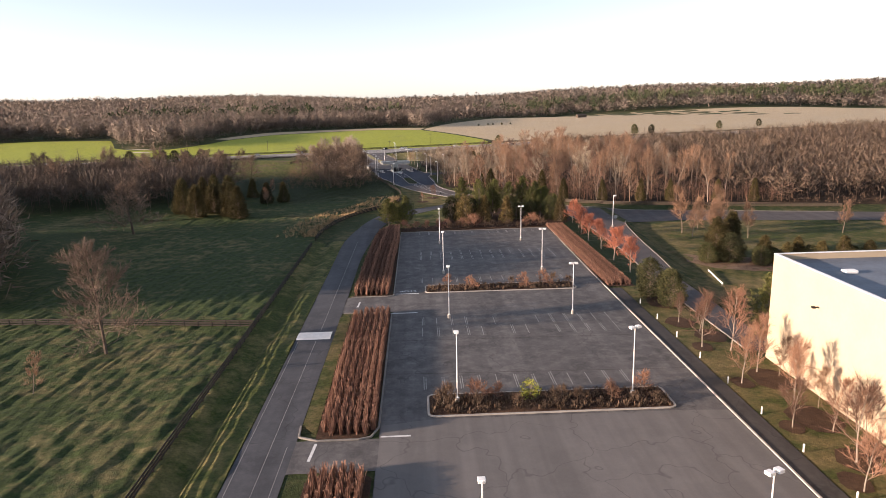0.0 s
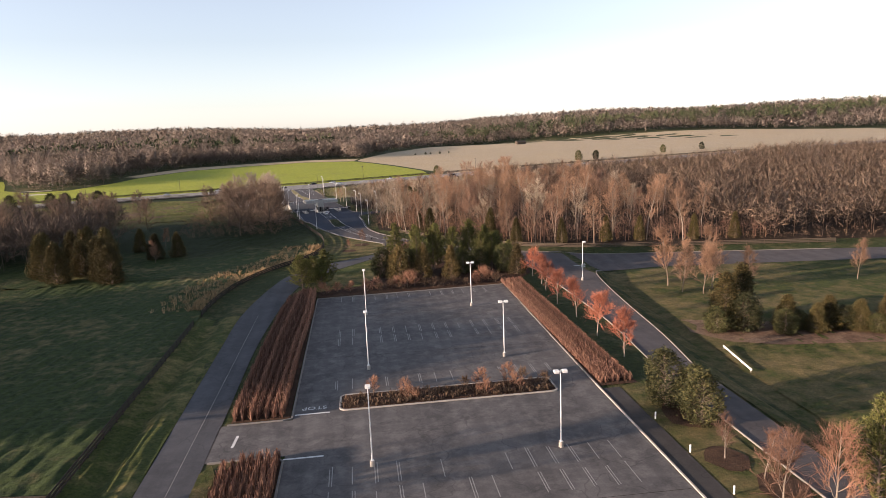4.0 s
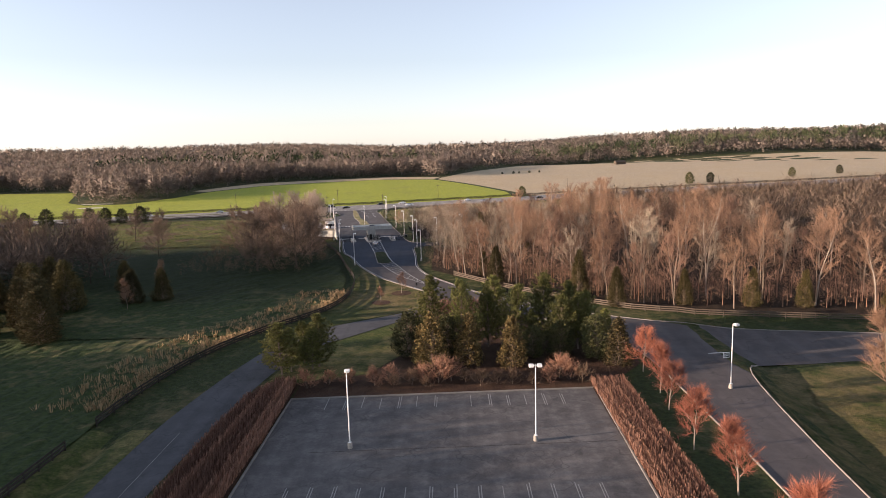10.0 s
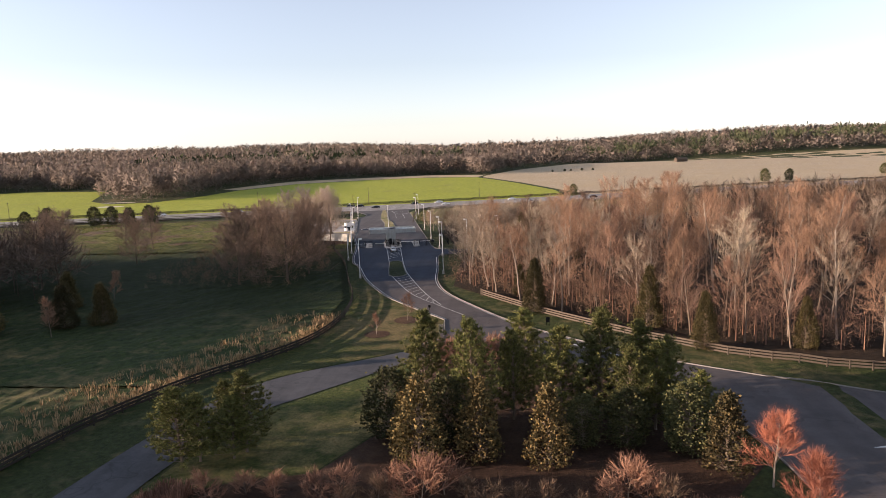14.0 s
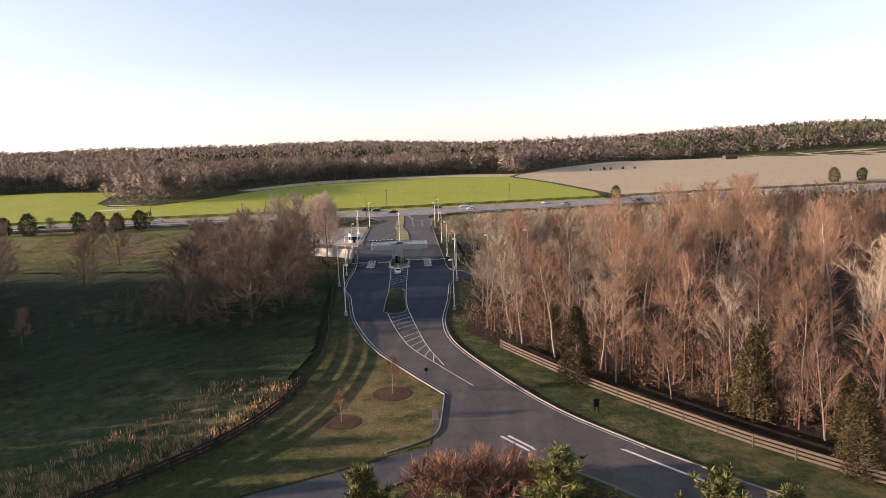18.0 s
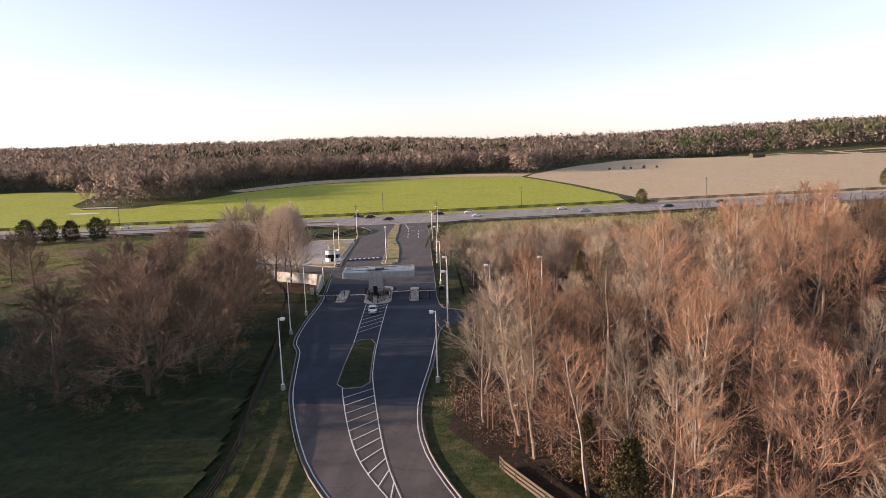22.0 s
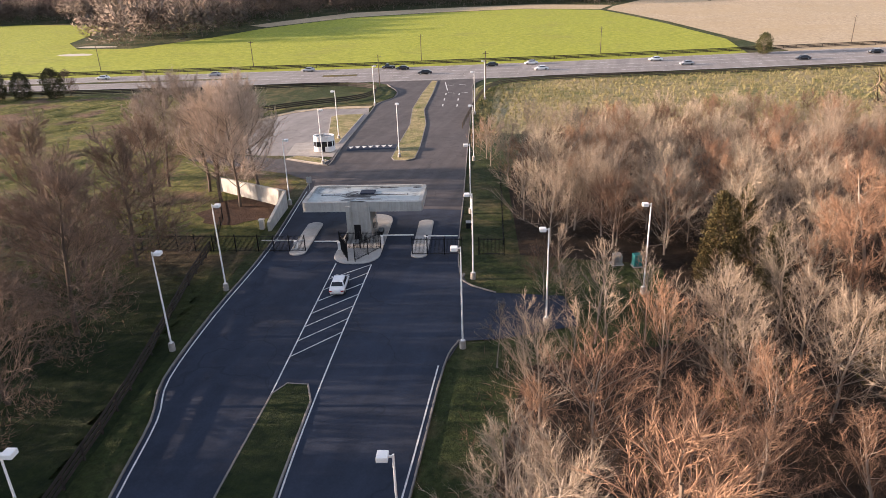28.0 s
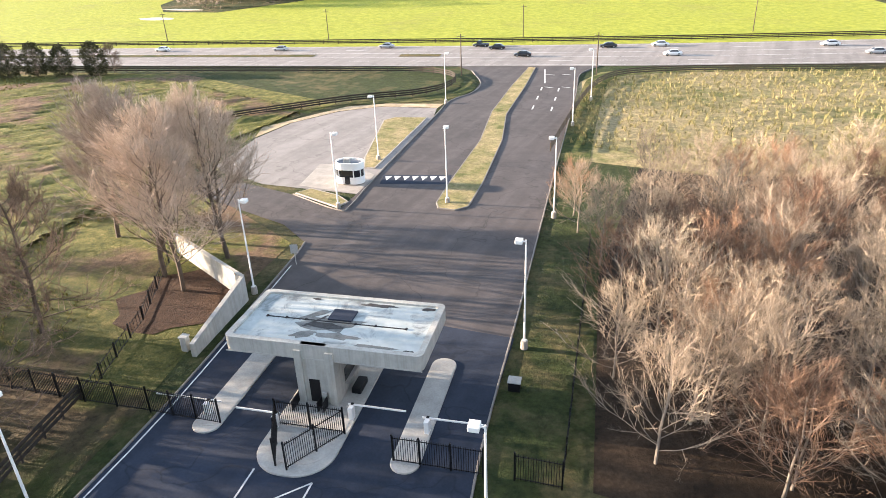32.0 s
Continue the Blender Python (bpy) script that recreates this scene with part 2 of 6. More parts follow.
M["leafcedar"] = twig("bronze_cedar_foliage", (0.026, 0.031, 0.011), (0.135, 0.108, 0.042))

def farwood(name, a, b, c):
    """Far woods: tones change in patches from tree group to tree group."""
    k = Mat(name, 0.9, 0, 0.1)
    base = k.mix(0.5, k.ramp(k.noise(0.012, 4, 0.7), [(0.34, a), (0.5, b), (0.66, c)]), k.ramp(k.noise(0.075, 3, 0.6), [(0.34, a), (0.5, b), (0.68, c)]))
    r = k.ramp(k.random(True), [(0.0, (0.80, 0.80, 0.82)), (1.0, (1.12, 1.08, 1.05))])
    k.colour(k.mix(1.0, base, r, "MULTIPLY"))
    return k.m


M["farwood"] = farwood("far_winter_woods", (0.105, 0.090, 0.079), (0.235, 0.197, 0.166), (0.40, 0.33, 0.268))
M["farpine"] = farwood("far_evergreens", (0.03, 0.045, 0.02), (0.05, 0.06, 0.03), (0.09, 0.09, 0.05))
M["drygrass"] = twig("dry_ornamental_grass", (0.11, 0.060, 0.042), (0.33, 0.20, 0.145))
M["shrub"] = twig("brown_shrub_twigs", (0.07, 0.050, 0.034), (0.21, 0.15, 0.10))
M["meadow"] = twig("meadow_grass_blades", (0.10, 0.105, 0.04), (0.32, 0.29, 0.14))
M["straw"] = twig("tall_straw", (0.17, 0.125, 0.065), (0.42, 0.315, 0.18))


# ---- ground shape ----
def sm(a, b, v):
    u = np.clip((np.asarray(v, float) - a) / (b - a), 0.0, 1.0)
    return u * u * (3 - 2 * u)


def G(x, y):
    """Height of the ground."""
    x, y = np.asarray(x, float), np.asarray(y, float)
    z = 2 * sm(250, 345, y) + 6 * sm(480, 760, y) - (0.3 * sm(45, 57, x) + 1.3 * sm(0.3, 4.6, x - 56.6 - 0.125 * np.clip(y - 140, 0, 72))) * (1 - sm(215, 260, y))
    z = z + 9 * sm(760, 1500, y) + 26 * sm(900, 2000, y) * sm(150, 900, x) + 10 * sm(1500, 3000, y)
    z = z + sm(820, 1200, y) * (5 * np.sin(x / 83 + y / 210) * np.sin(y / 118 + x / 400) + 6 * np.sin(x / 240 + 1.3) * np.sin(y / 260))
    z = z + 20 * sm(-60, -700, x) * sm(1000, 2300, y)
    # roadside ditch west of the access road
    z = z - 0.95 * np.exp(-((x + 27.6) / 1.6) ** 2) * sm(212, 180, y)
    return z


def lattice(x, y, seed):
    """Smooth value noise, 0 to 1."""
    table = np.random.RandomState(seed).uniform(0, 1, (256, 256))
    ix, iy = np.floor(x).astype(int), np.floor(y).astype(int)
    u, v = x - ix, y - iy
    u, v = u * u * (3 - 2 * u), v * v * (3 - 2 * v)
    at = lambda i, j: table[(ix + i) % 256, (iy + j) % 256]
    return (at(0, 0) * (1 - u) + at(1, 0) * u) * (1 - v) + (at(0, 1) * (1 - u) + at(1, 1) * u) * v


def g(x, y):
    return float(G(x, y))


def mesh_ob(name, verts, faces, mat, parent=None, smooth=False):
    me = bpy.data.meshes.new(name)
    me.from_pydata([tuple(map(float, v)) for v in verts], [], faces)
    me.materials.append(mat)
    if smooth:
        me.polygons.foreach_set("use_smooth", [True] * len(me.polygons))
    me.update()
    ob = new(name, me)
    if parent:
        ob.parent = parent
    return ob


def part(name, bm, mat, parent=None, label="", smooth=False):
    """Links a bmesh as one mesh object under a thing or under a part."""
    me = bpy.data.meshes.new(name)
    bm.to_mesh(me)
    bm.free()
    me.materials.append(mat)
    if smooth:
        me.polygons.foreach_set("use_smooth", [True] * len(me.polygons))
    ob = new(name, me)
    if parent:
        ob.parent = parent
    if label:
        ob["label"] = label
    return ob


def thing(name, label, category, m=None, group="", kind=""):
    ob = new(name)
    if m is not None:
        ob.matrix_world = m
    return tagged(ob, label, category, group, kind)


def inside(px, py, poly):
    """Which points lie in a polygon."""
    r = np.zeros(len(px), bool)
    n = len(poly)
    for i in range(n):
        x0, y0 = poly[i]
        x1, y1 = poly[(i + 1) % n]
        c = (y0 > py) != (y1 > py)
        with np.errstate(divide="ignore", invalid="ignore"):
            r ^= c & (px < (x1 - x0) * (py - y0) / (y1 - y0 + 1e-12) + x0)
    return r


def dense(pts, step, closed=True):
    out = []
    n = len(pts)
    for i in range(n if closed else n - 1):
        a, b = Vector(pts[i]), Vector(pts[(i + 1) % n])
        k = max(1, int((b - a).length / step))
        out += [tuple(a.lerp(b, j / k)) for j in range(k)]
    if not closed:
        out.append(tuple(pts[-1]))
    return out


def smooth_line(pts, n=6):
    """A Catmull-Rom line through points."""
    p = [Vector(v) for v in pts]
    p = [2 * p[0] - p[1]] + p + [2 * p[-1] - p[-2]]
    out = []
    for i in range(1, len(p) - 2):
        for j in range(n):
            t = j / n
            a, b, c, d = p[i - 1], p[i], p[i + 1], p[i + 2]
            out.append(tuple(0.5 * (2 * b + (c - a) * t + (2 * a - 5 * b + 4 * c - d) * t * t + (3 * b - a - 3 * c + d) * t ** 3)))
    out.append(tuple(p[-2]))
    return out


from mathutils.geometry import delaunay_2d_cdt


def sheet(name, poly, mat, lift, cell=8.0, label="", category="", parent=None, jitter=0.0):
    """A piece of ground cover that follows the terrain, cut to an outline."""
    edge = dense(poly, cell)
    xs, ys = np.array(poly).T
    gx, gy = np.meshgrid(np.arange(xs.min() + cell / 2, xs.max(), cell), np.arange(ys.min() + cell / 2, ys.max(), cell))
    gx, gy = gx.ravel(), gy.ravel()
    k = inside(gx, gy, poly)
    pts = [Vector(p) for p in edge] + [Vector((a, b)) for a, b in zip(gx[k], gy[k])]
    n = len(edge)
    v, _, f, *_ = delaunay_2d_cdt(pts, [(i, (i + 1) % n) for i in range(n)], [list(range(n))], 1, 1e-4)
    z = G([p.x for p in v], [p.y for p in v]) + lift
    ob = mesh_ob(name, [(p.x, p.y, q) for p, q in zip(v, z)], [tuple(t) for t in f], mat, parent)
    me = ob.data
    if me.polygons and me.polygons[0].normal.z < 0:
        me.flip_normals()
    return tagged(ob, label, category, kind="structure") if not parent else ob


def ribbon(name, line, width, height, mat, parent=None, lift=0.0, closed=False, label=""):
    """A kerb or a strip of even width along a line on the ground: flat top, upright sides."""
    p = [Vector(v) for v in line]
    n = len(p)
    vs, fs = [], []
    for i in range(n):
        a = p[i - 1] if (i or closed) else p[i]
        b = p[(i + 1) % n] if (i < n - 1 or closed) else p[i]
        t = (b - a).normalized()
        s = Vector((-t.y, t.x)) * width / 2
        z = g(p[i].x, p[i].y) + lift
        c = min(0.03, width * 0.15, max(height, 0.001) * 0.3)
        si = s * (1 - 2 * c / width)
        vs += [(*(p[i] + s), z - 0.15), (*(p[i] + s), z + height - c), (*(p[i] + si), z + height), (*(p[i] - si), z + height), (*(p[i] - s), z + height - c), (*(p[i] - s), z - 0.15)]
    for i in range(n if closed else n - 1):
        a, b = i * 6, (i + 1) % n * 6
        fs += [(a + j, a + j + 1, b + j + 1, b + j) for j in range(5)]
    if not closed:
        fs += [(5, 4, 3, 2, 1, 0), tuple(range((n - 1) * 6, n * 6))]
    ob = mesh_ob(name, vs, fs, mat, parent)
    if label:
        ob["label"] = label
    return ob


# one ground sheet to the horizon, finer near the way
def axis(stops):
    out = []
    for a, b, s in stops:
        out += list(np.arange(a, b, s))
    return np.array(out + [stops[-1][1]])


ax = axis([(-4400, -900, 350), (-900, -250, 50), (-250, -34, 8), (-34, -18, 2), (-18, 54, 8), (54, 74, 2), (74, 250, 8), (250, 900, 50), (900, 4400, 350)])
ay = axis([(-2200, -200, 250), (-200, 20, 20), (20, 640, 8), (640, 2100, 40), (2100, 4700, 260)])
xx, yy = np.meshgrid(ax, ay)
zz = G(xx, yy)
# the sheet lies deeper where finer turf covers it
zz = zz - 0.5 * ((xx > -29) & (xx < -25) & (yy > 26) & (yy < 182))
nx, ny = len(ax), len(ay)
idx = np.arange(nx * ny).reshape(ny, nx)
quads = np.stack([idx[:-1, :-1], idx[:-1, 1:], idx[1:, 1:], idx[1:, :-1]], -1).reshape(-1, 4)
ground = mesh_ob("ground", np.stack([xx, yy, zz], -1).reshape(-1, 3), quads.tolist(), M["ground"], smooth=True)
tagged(ground, "rolling winter grassland of green and straw turf", "ground", kind="structure")

HWY = [(-700, 330), (-400, 412), (-206, 468), (-116, 490), (-55, 504), (0, 518), (41, 530), (120, 553), (300, 598), (700, 690)]
hw = smooth_line(HWY, 5)


def offset(line, d):
    out = []
    p = [Vector(v) for v in line]
    for i in range(len(p)):
        t = (p[min(i + 1, len(p) - 1)] - p[max(i - 1, 0)]).normalized()
        out.append((p[i].x - t.y * d, p[i].y + t.x * d))
    return out


near_h, far_h = offset(hw, -15), offset(hw, 15)
sheet("pasture", [(-420, 20), (-31, 20), (-31, 200), (-28, 222), (-21, 239), (-14, 249), (-9, 270), (-10, 290), (-17, 318), (-22.5, 345), (-25, 357), (-30, 374), (-32, 386), (-45, 392), (-62, 400), (-66, 430), (-64, 446), (-120, 462), (-206, 448), (-420, 385)],
      M["pasture"], 0.03, 12, "green pasture with straw patches, brighter turf to the north", "pasture")
sheet("crop_field", [p for p in far_h if -600 < p[0] < 66][::1] + [(58, 590), (36, 650), (3, 728), (-46, 748), (-100, 728), (-148, 700), (-178, 650), (-188, 610), (-206, 572), (-236, 570), (-260, 592), (-282, 640), (-300, 676), (-380, 690), (-500, 640), (-620, 560)],
      M["crop"], 0.10, 25, "bright green field of young winter wheat", "field")
sheet("stubble_field", [p for p in far_h if p[0] > 66] + [(760, 960), (600, 1060), (420, 1080), (260, 1150), (150, 1130), (60, 950), (10, 760), (7, 730), (40, 652), (62, 592)],
      M["stubble"], 0.10, 30, "pale tan stubble field", "field")
sheet("fallow_strip", [(3, 732), (-46, 752), (-100, 732), (-148, 704), (-180, 654), (-196, 664), (-162, 742), (-104, 778), (-48, 800), (9, 775)], M["stubble"], 0.09, 20, "pale fallow strip above the crop", "field")
sheet("rough_field", [(-12, 425), (-17, 445), (-22, 478), (-20, 490), (-6, 497), (40, 512), (120, 536), (260, 572), (300, 560), (250, 490), (130, 455), (60, 440), (10, 424)],
      M["rough"], 0.05, 10, "rough tussocky straw-coloured meadow", "field")
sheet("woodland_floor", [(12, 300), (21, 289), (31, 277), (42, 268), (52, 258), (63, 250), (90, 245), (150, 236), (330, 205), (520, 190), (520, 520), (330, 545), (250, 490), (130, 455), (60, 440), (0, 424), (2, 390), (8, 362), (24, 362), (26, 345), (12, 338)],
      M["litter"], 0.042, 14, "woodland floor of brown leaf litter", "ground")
sheet("verge", [(56.8, 140), (58.2, 150), (60, 165), (62, 184), (66, 210), (86, 215), (134, 208), (300, 180), (300, 90), (57, 96)], M["lawn"], 0.04, 2.5, "sloping lawn of green and straw grass", "lawn")

# ---- roads ----
ROAD_L = smooth_line([(-22.3, 0), (-22.3, 60), (-22.2, 92), (-22.3, 133), (-22.4, 165), (-22.4, 187), (-20.8, 204), (-17.8, 222), (-14.2, 233.5), (-9.4, 240.4), (-4.3, 244.7), (3.8, 250.4), (12.8, 257.3)], 5)
ROAD_R = smooth_line([(-16, 0), (-16, 60), (-16, 92), (-15.8, 133), (-15.8, 165), (-14.8, 187), (-13.4, 204), (-11.6, 216), (-8.3, 226.5), (-3.6, 232.8), (1.5, 239), (6.6, 245.2)], 5)
sheet("access_road", ROAD_L + ROAD_R[::-1], M["road"], 0.06, 6, "narrow grey asphalt access road", "road")
LOT = [(-6.2, 10), (38.3, 10), (39.1, 202.8), (-6.1, 200.8), (-6.2, 133), (-15.9, 133), (-15.9, 122.5), (-6.2, 122.5), (-6.2, 73.2), (-16, 73.2), (-16, 66), (-6.2, 66)]
sheet("parking_lot", LOT, M["asphalt"], 0.06, 8, "worn grey asphalt car park with faded bays", "car park")
M["apron"] = asphalt("smooth_grey_asphalt", (0.125, 0.116, 0.110), (0.155, 0.143, 0.135), (0.165, 0.152, 0.143))
sheet("paved_apron", [(-6.1, 10.2), (38.2, 10.2), (38.2, 77.2), (32, 77.6), (-0.1, 77.6), (-6.1, 76.4)], M["apron"], 0.068, 8, "smooth paler grey asphalt apron", "car park")
ENTRY_L = [(12.2, 272.1), (5.1, 281), (-2.2, 291), (-9.3, 305.5), (-13.2, 317), (-15.6, 324.6), (-18.2, 330), (-20.6, 341.3), (-23.4, 358.2), (-29, 381)]
ENTRY_R = [(36, 258.4), (26.7, 268.2), (17.7, 281.8), (10.9, 294.2), (7.8, 306), (6.7, 321), (5.1, 336.6)]
ENTRY_R2 = [(2, 356), (-0.1, 364.6), (-3.1, 380.4), (-9.3, 411.7), (-13.8, 435), (-20, 467), (-24, 486), (-22, 497)]
sheet("entrance_road", [(12.8, 257.3), (12.1, 264)] + ENTRY_L + [(-30.6, 386.6), (-36, 390), (-60, 396), (-60, 402), (-41.5, 399), (-32.3, 396.4), (-34, 409), (-40.5, 443), (-42.5, 454), (-41, 463), (-43, 472), (-50, 484), (-60, 492), (-20, 508)]
      + ENTRY_R2[::-1] + [(4, 352.5), (7, 351.4), (14, 352), (16, 346), (9, 342), (5.6, 341)] + ENTRY_R[::-1]
      + [(47.3, 248.4), (59.4, 241), (77, 235.5), (94, 232.5), (143, 224), (330, 190), (330, 178), (134, 210), (86, 217), (69, 215), (65, 208), (61.6, 184), (58.9, 157), (56.5, 140), (56, 97), (50.5, 97), (50.5, 139), (52.4, 167), (52, 205), (51, 220), (47.5, 231), (42.5, 239.2), (33.4, 248), (30.2, 250.9), (27, 253), (23.6, 254.5), (17.2, 253.6), (13.4, 251.4), (10.5, 248.6), (6.6, 245.2)],
      M["mainroad"], 0.064, 8, "brown-grey asphalt entrance road", "road")
sheet("gate_paving", [(-9.2, 305.5), (-13.1, 317), (-15.5, 324.6), (-18.1, 330), (-20.5, 341.3), (-23.3, 358.2), (-27.6, 375), (-2.1, 376.5), (-0.2, 364.6), (1.9, 356), (2.6, 354), (4, 352.5), (7, 351.4), (14, 352), (16, 346), (9, 342), (5.5, 341), (5.0, 336.6), (6.6, 321), (7.7, 306)],
      M["newroad"], 0.09, 4, "fresh blue-black asphalt at the gate", "road")
sheet("highway", near_h + far_h[::-1], M["highway"], 0.12, 14, "wide grey divided highway", "highway")

# turf in mown rows over the pasture, low enough to catch the evening light on one side


def turf_rows(name, label, poly, mat, dx, dy, amp, slant, lift, pitch):
    xs, ys = np.array(poly).T
    gx, gy = np.meshgrid(np.arange(xs.min(), xs.max() + 0.01, dx), np.arange(ys.min(), ys.max() + 0.01, dy))
    keep = inside(gx.ravel(), gy.ravel(), [(a + 0.01 * (a > xs.mean()), b) for a, b in poly]).reshape(gx.shape)
    u = gx - slant * gy
    n = lattice(u / pitch, gy / 9.0, 1) * 0.65 + lattice(u / (pitch * 0.55) + 40, gy / 2.6 + 9, 2) * 0.75 + lattice(gx / 3.4, gy / 3.4, 3) * 0.3
    z = G(gx, gy) + lift + amp * (n - 0.9)
    num = np.arange(gx.size).reshape(gx.shape)
    q = np.stack([num[:-1, :-1], num[:-1, 1:], num[1:, 1:], num[1:, :-1]], -1).reshape(-1, 4)
    q = q[keep.ravel()[q].all(1)]
    used, inv = np.unique(q, return_inverse=True)
    ob = mesh_ob(name, np.stack([gx.ravel()[used], gy.ravel()[used], z.ravel()[used]], -1), inv.reshape(-1, 4).tolist(), mat, smooth=True)
    return tagged(ob, label, "pasture", kind="structure")


turf_rows("pasture_turf", "tussocky green pasture turf in faint mown rows", [(-86, 20), (-31, 20), (-31, 200), (-28.4, 222), (-24, 236), (-86, 236)], M["pasture"], 0.36, 0.8, 0.36, 0.12, 0.30, 1.3)
turf_rows("pasture_turf", "uneven green pasture turf", [(-118, 236), (-24.2, 236), (-15, 249), (-10, 268), (-11, 290), (-18, 318), (-24, 345), (-34, 352), (-118, 352)], M["pasture"], 0.7, 1.1, 0.36, 0.5, 0.34, 1.7)
turf_rows("pasture_turf", "lumpy yellow-green tussocks over the north pasture", [(-150, 353), (-50, 353), (-52, 366), (-60, 374), (-64, 392), (-67, 420), (-67, 438), (-122, 456), (-150, 450)], M["pasture"], 0.6, 0.7, 0.46, 0.7, 0.36, 1.5)
turf_rows("roadside_verge", "bright turf of the ditch and verge beside the access road", [(-31.4, 20), (-22.2, 20), (-22.2, 192), (-31.4, 192)], M["verge"], 0.3, 1.0, 0.2, 0.0, 0.10, 1.1)
turf_rows("lawn_turf", "uneven lawn in faint mown rows on the slope", [(63, 100), (150, 100), (150, 206), (72, 206), (67, 190)], M["lawn"], 0.7, 1.0, 0.16, 0.1, 0.19, 1.6)

sheet("sandy_verge", [(-67.5, 426), (-60.6, 444), (-54, 448.5), (-42.8, 451.5), (-42.5, 448.2), (-54, 446), (-60.2, 440.2), (-64.2, 430), (-64.4, 420)], M["stubble"], 0.075, 2, "pale sandy margin of the lay-by", "ground")

# ---- plants ----
def tube(vs, fs, pts, r0, r1, sides):
    """Adds a tapered tube along points."""
    n = len(pts)
    base = len(vs)
    for i, p in enumerate(pts):
        t = (pts[min(i + 1, n - 1)] - pts[max(i - 1, 0)]).normalized()
        u = t.orthogonal().normalized()
        w = t.cross(u)
        r = r0 + (r1 - r0) * i / (n - 1)
        for j in range(sides):
            a = 2 * math.pi * j / sides
            vs.append(p + (u * math.cos(a) + w * math.sin(a)) * r)
    for i in range(n - 1):
        for j in range(sides):
            a, b = base + i * sides + j, base + i * sides + (j + 1) % sides
            fs.append((a, b, b + sides, a + sides))


def wander(rng, p, d, length, steps, bend, lift=0.0):
    out = [p.copy()]
    d = d.normalized()
    for _ in range(steps):
        d = (d + Vector((rng.gauss(0, bend), rng.gauss(0, bend), rng.gauss(0, bend) + lift))).normalized()
        p = p + d * (length / steps)
        out.append(p.copy())
    return out


def on(pts, f):
    k = f * (len(pts) - 1)
    i = min(int(k), len(pts) - 2)
    return pts[i].lerp(pts[i + 1], k - i), (pts[i + 1] - pts[i]).normalized()


def bare_crown(seed, h, spread, low=0.3, limbs=16, boughs=6, twigs=11, twig_len=1.3, twig_w=0.06, upright=0.5, girth=0.02, lift=0.10):
    """Trunk and crown of a leafless tree: tapered limbs and boughs, and fine twigs as slivers."""
    rng = random.Random(seed)
    tv, tf, cv, cf, lv, lf = [], [], [], [], [], []
    trunk = wander(rng, Vector((0, 0, -0.3)), Vector((rng.gauss(0, 0.05), rng.gauss(0, 0.05), 1)), h * 0.93, 8, 0.06, 0.12)
    tube(tv, tf, trunk, h * girth, h * 0.003, 6)

    def sliver(p, d, length, w):
        s = d.cross(Vector((rng.gauss(0, 1), rng.gauss(0, 1), rng.gauss(0, 1)))).normalized() * w / 2
        i = len(cv)
        cv.extend((p - s, p + s, p + d * length))
        cf.append((i, i + 1, i + 2))

    for i in range(limbs):
        f = low + (0.97 - low) * (i + rng.random()) / limbs
        p, _ = on(trunk, f)
        a = i * 2.4 + rng.gauss(0, 0.5)
        k = 1 - ((f - low) / (1 - low)) * 0.66
        up = upright * rng.uniform(0.6, 1.3) + 0.8 * (f - low) + rng.gauss(0, 0.15)
        reach = spread * k * rng.uniform(0.7, 1.15)
        limb = wander(rng, p, Vector((math.cos(a), math.sin(a), up)), reach, 5, 0.15, lift)
        tube(lv, lf, limb, h * girth * 0.25 * (0.4 + 0.6 * k), 0.012, 4)
        for j in range(boughs):
            at = 0.2 + 0.8 * (j + rng.random()) / boughs
            q, d = on(limb, at)
            e = (d + Vector((rng.gauss(0, 0.5), rng.gauss(0, 0.5), rng.gauss(0.2, 0.38)))).normalized()
            bough = wander(rng, q, e, reach * 0.62 * (1.1 - 0.6 * at) * rng.uniform(0.6, 1.2) + 0.3, 3, 0.23, 0.08)
            tube(cv, cf, bough, 0.012 + h * 0.0009, 0.005, 3)
            for t in range(twigs):
                r, d2 = on(bough, rng.uniform(0.08, 1))
                e2 = (d2 + Vector((rng.gauss(0, 0.48), rng.gauss(0, 0.48), rng.gauss(0.16, 0.42)))).normalized()
                sliver(r, e2, twig_len * rng.uniform(0.6, 1.7), twig_w * rng.uniform(0.55, 1.05))
    return tv, tf, cv, cf, lv, lf


def tree_thing(name, label, category, data, bark, twigs, group=""):
    """A tree as a thing with its trunk and crown, kept at the origin as a pattern to copy."""
    tv, tf, cv, cf, lv, lf = data
    t = thing(name, label, category, group=group)
    mesh_ob("trunk", tv, tf, bark, t)
    n = len(cv)
    c = mesh_ob("crown", cv + lv, cf + [tuple(i + n for i in f) for f in lf], twigs, t)
    c.data.materials.append(bark)
    c.data.polygons.foreach_set("material_index", [0] * len(cf) + [1] * len(lf))
    return t


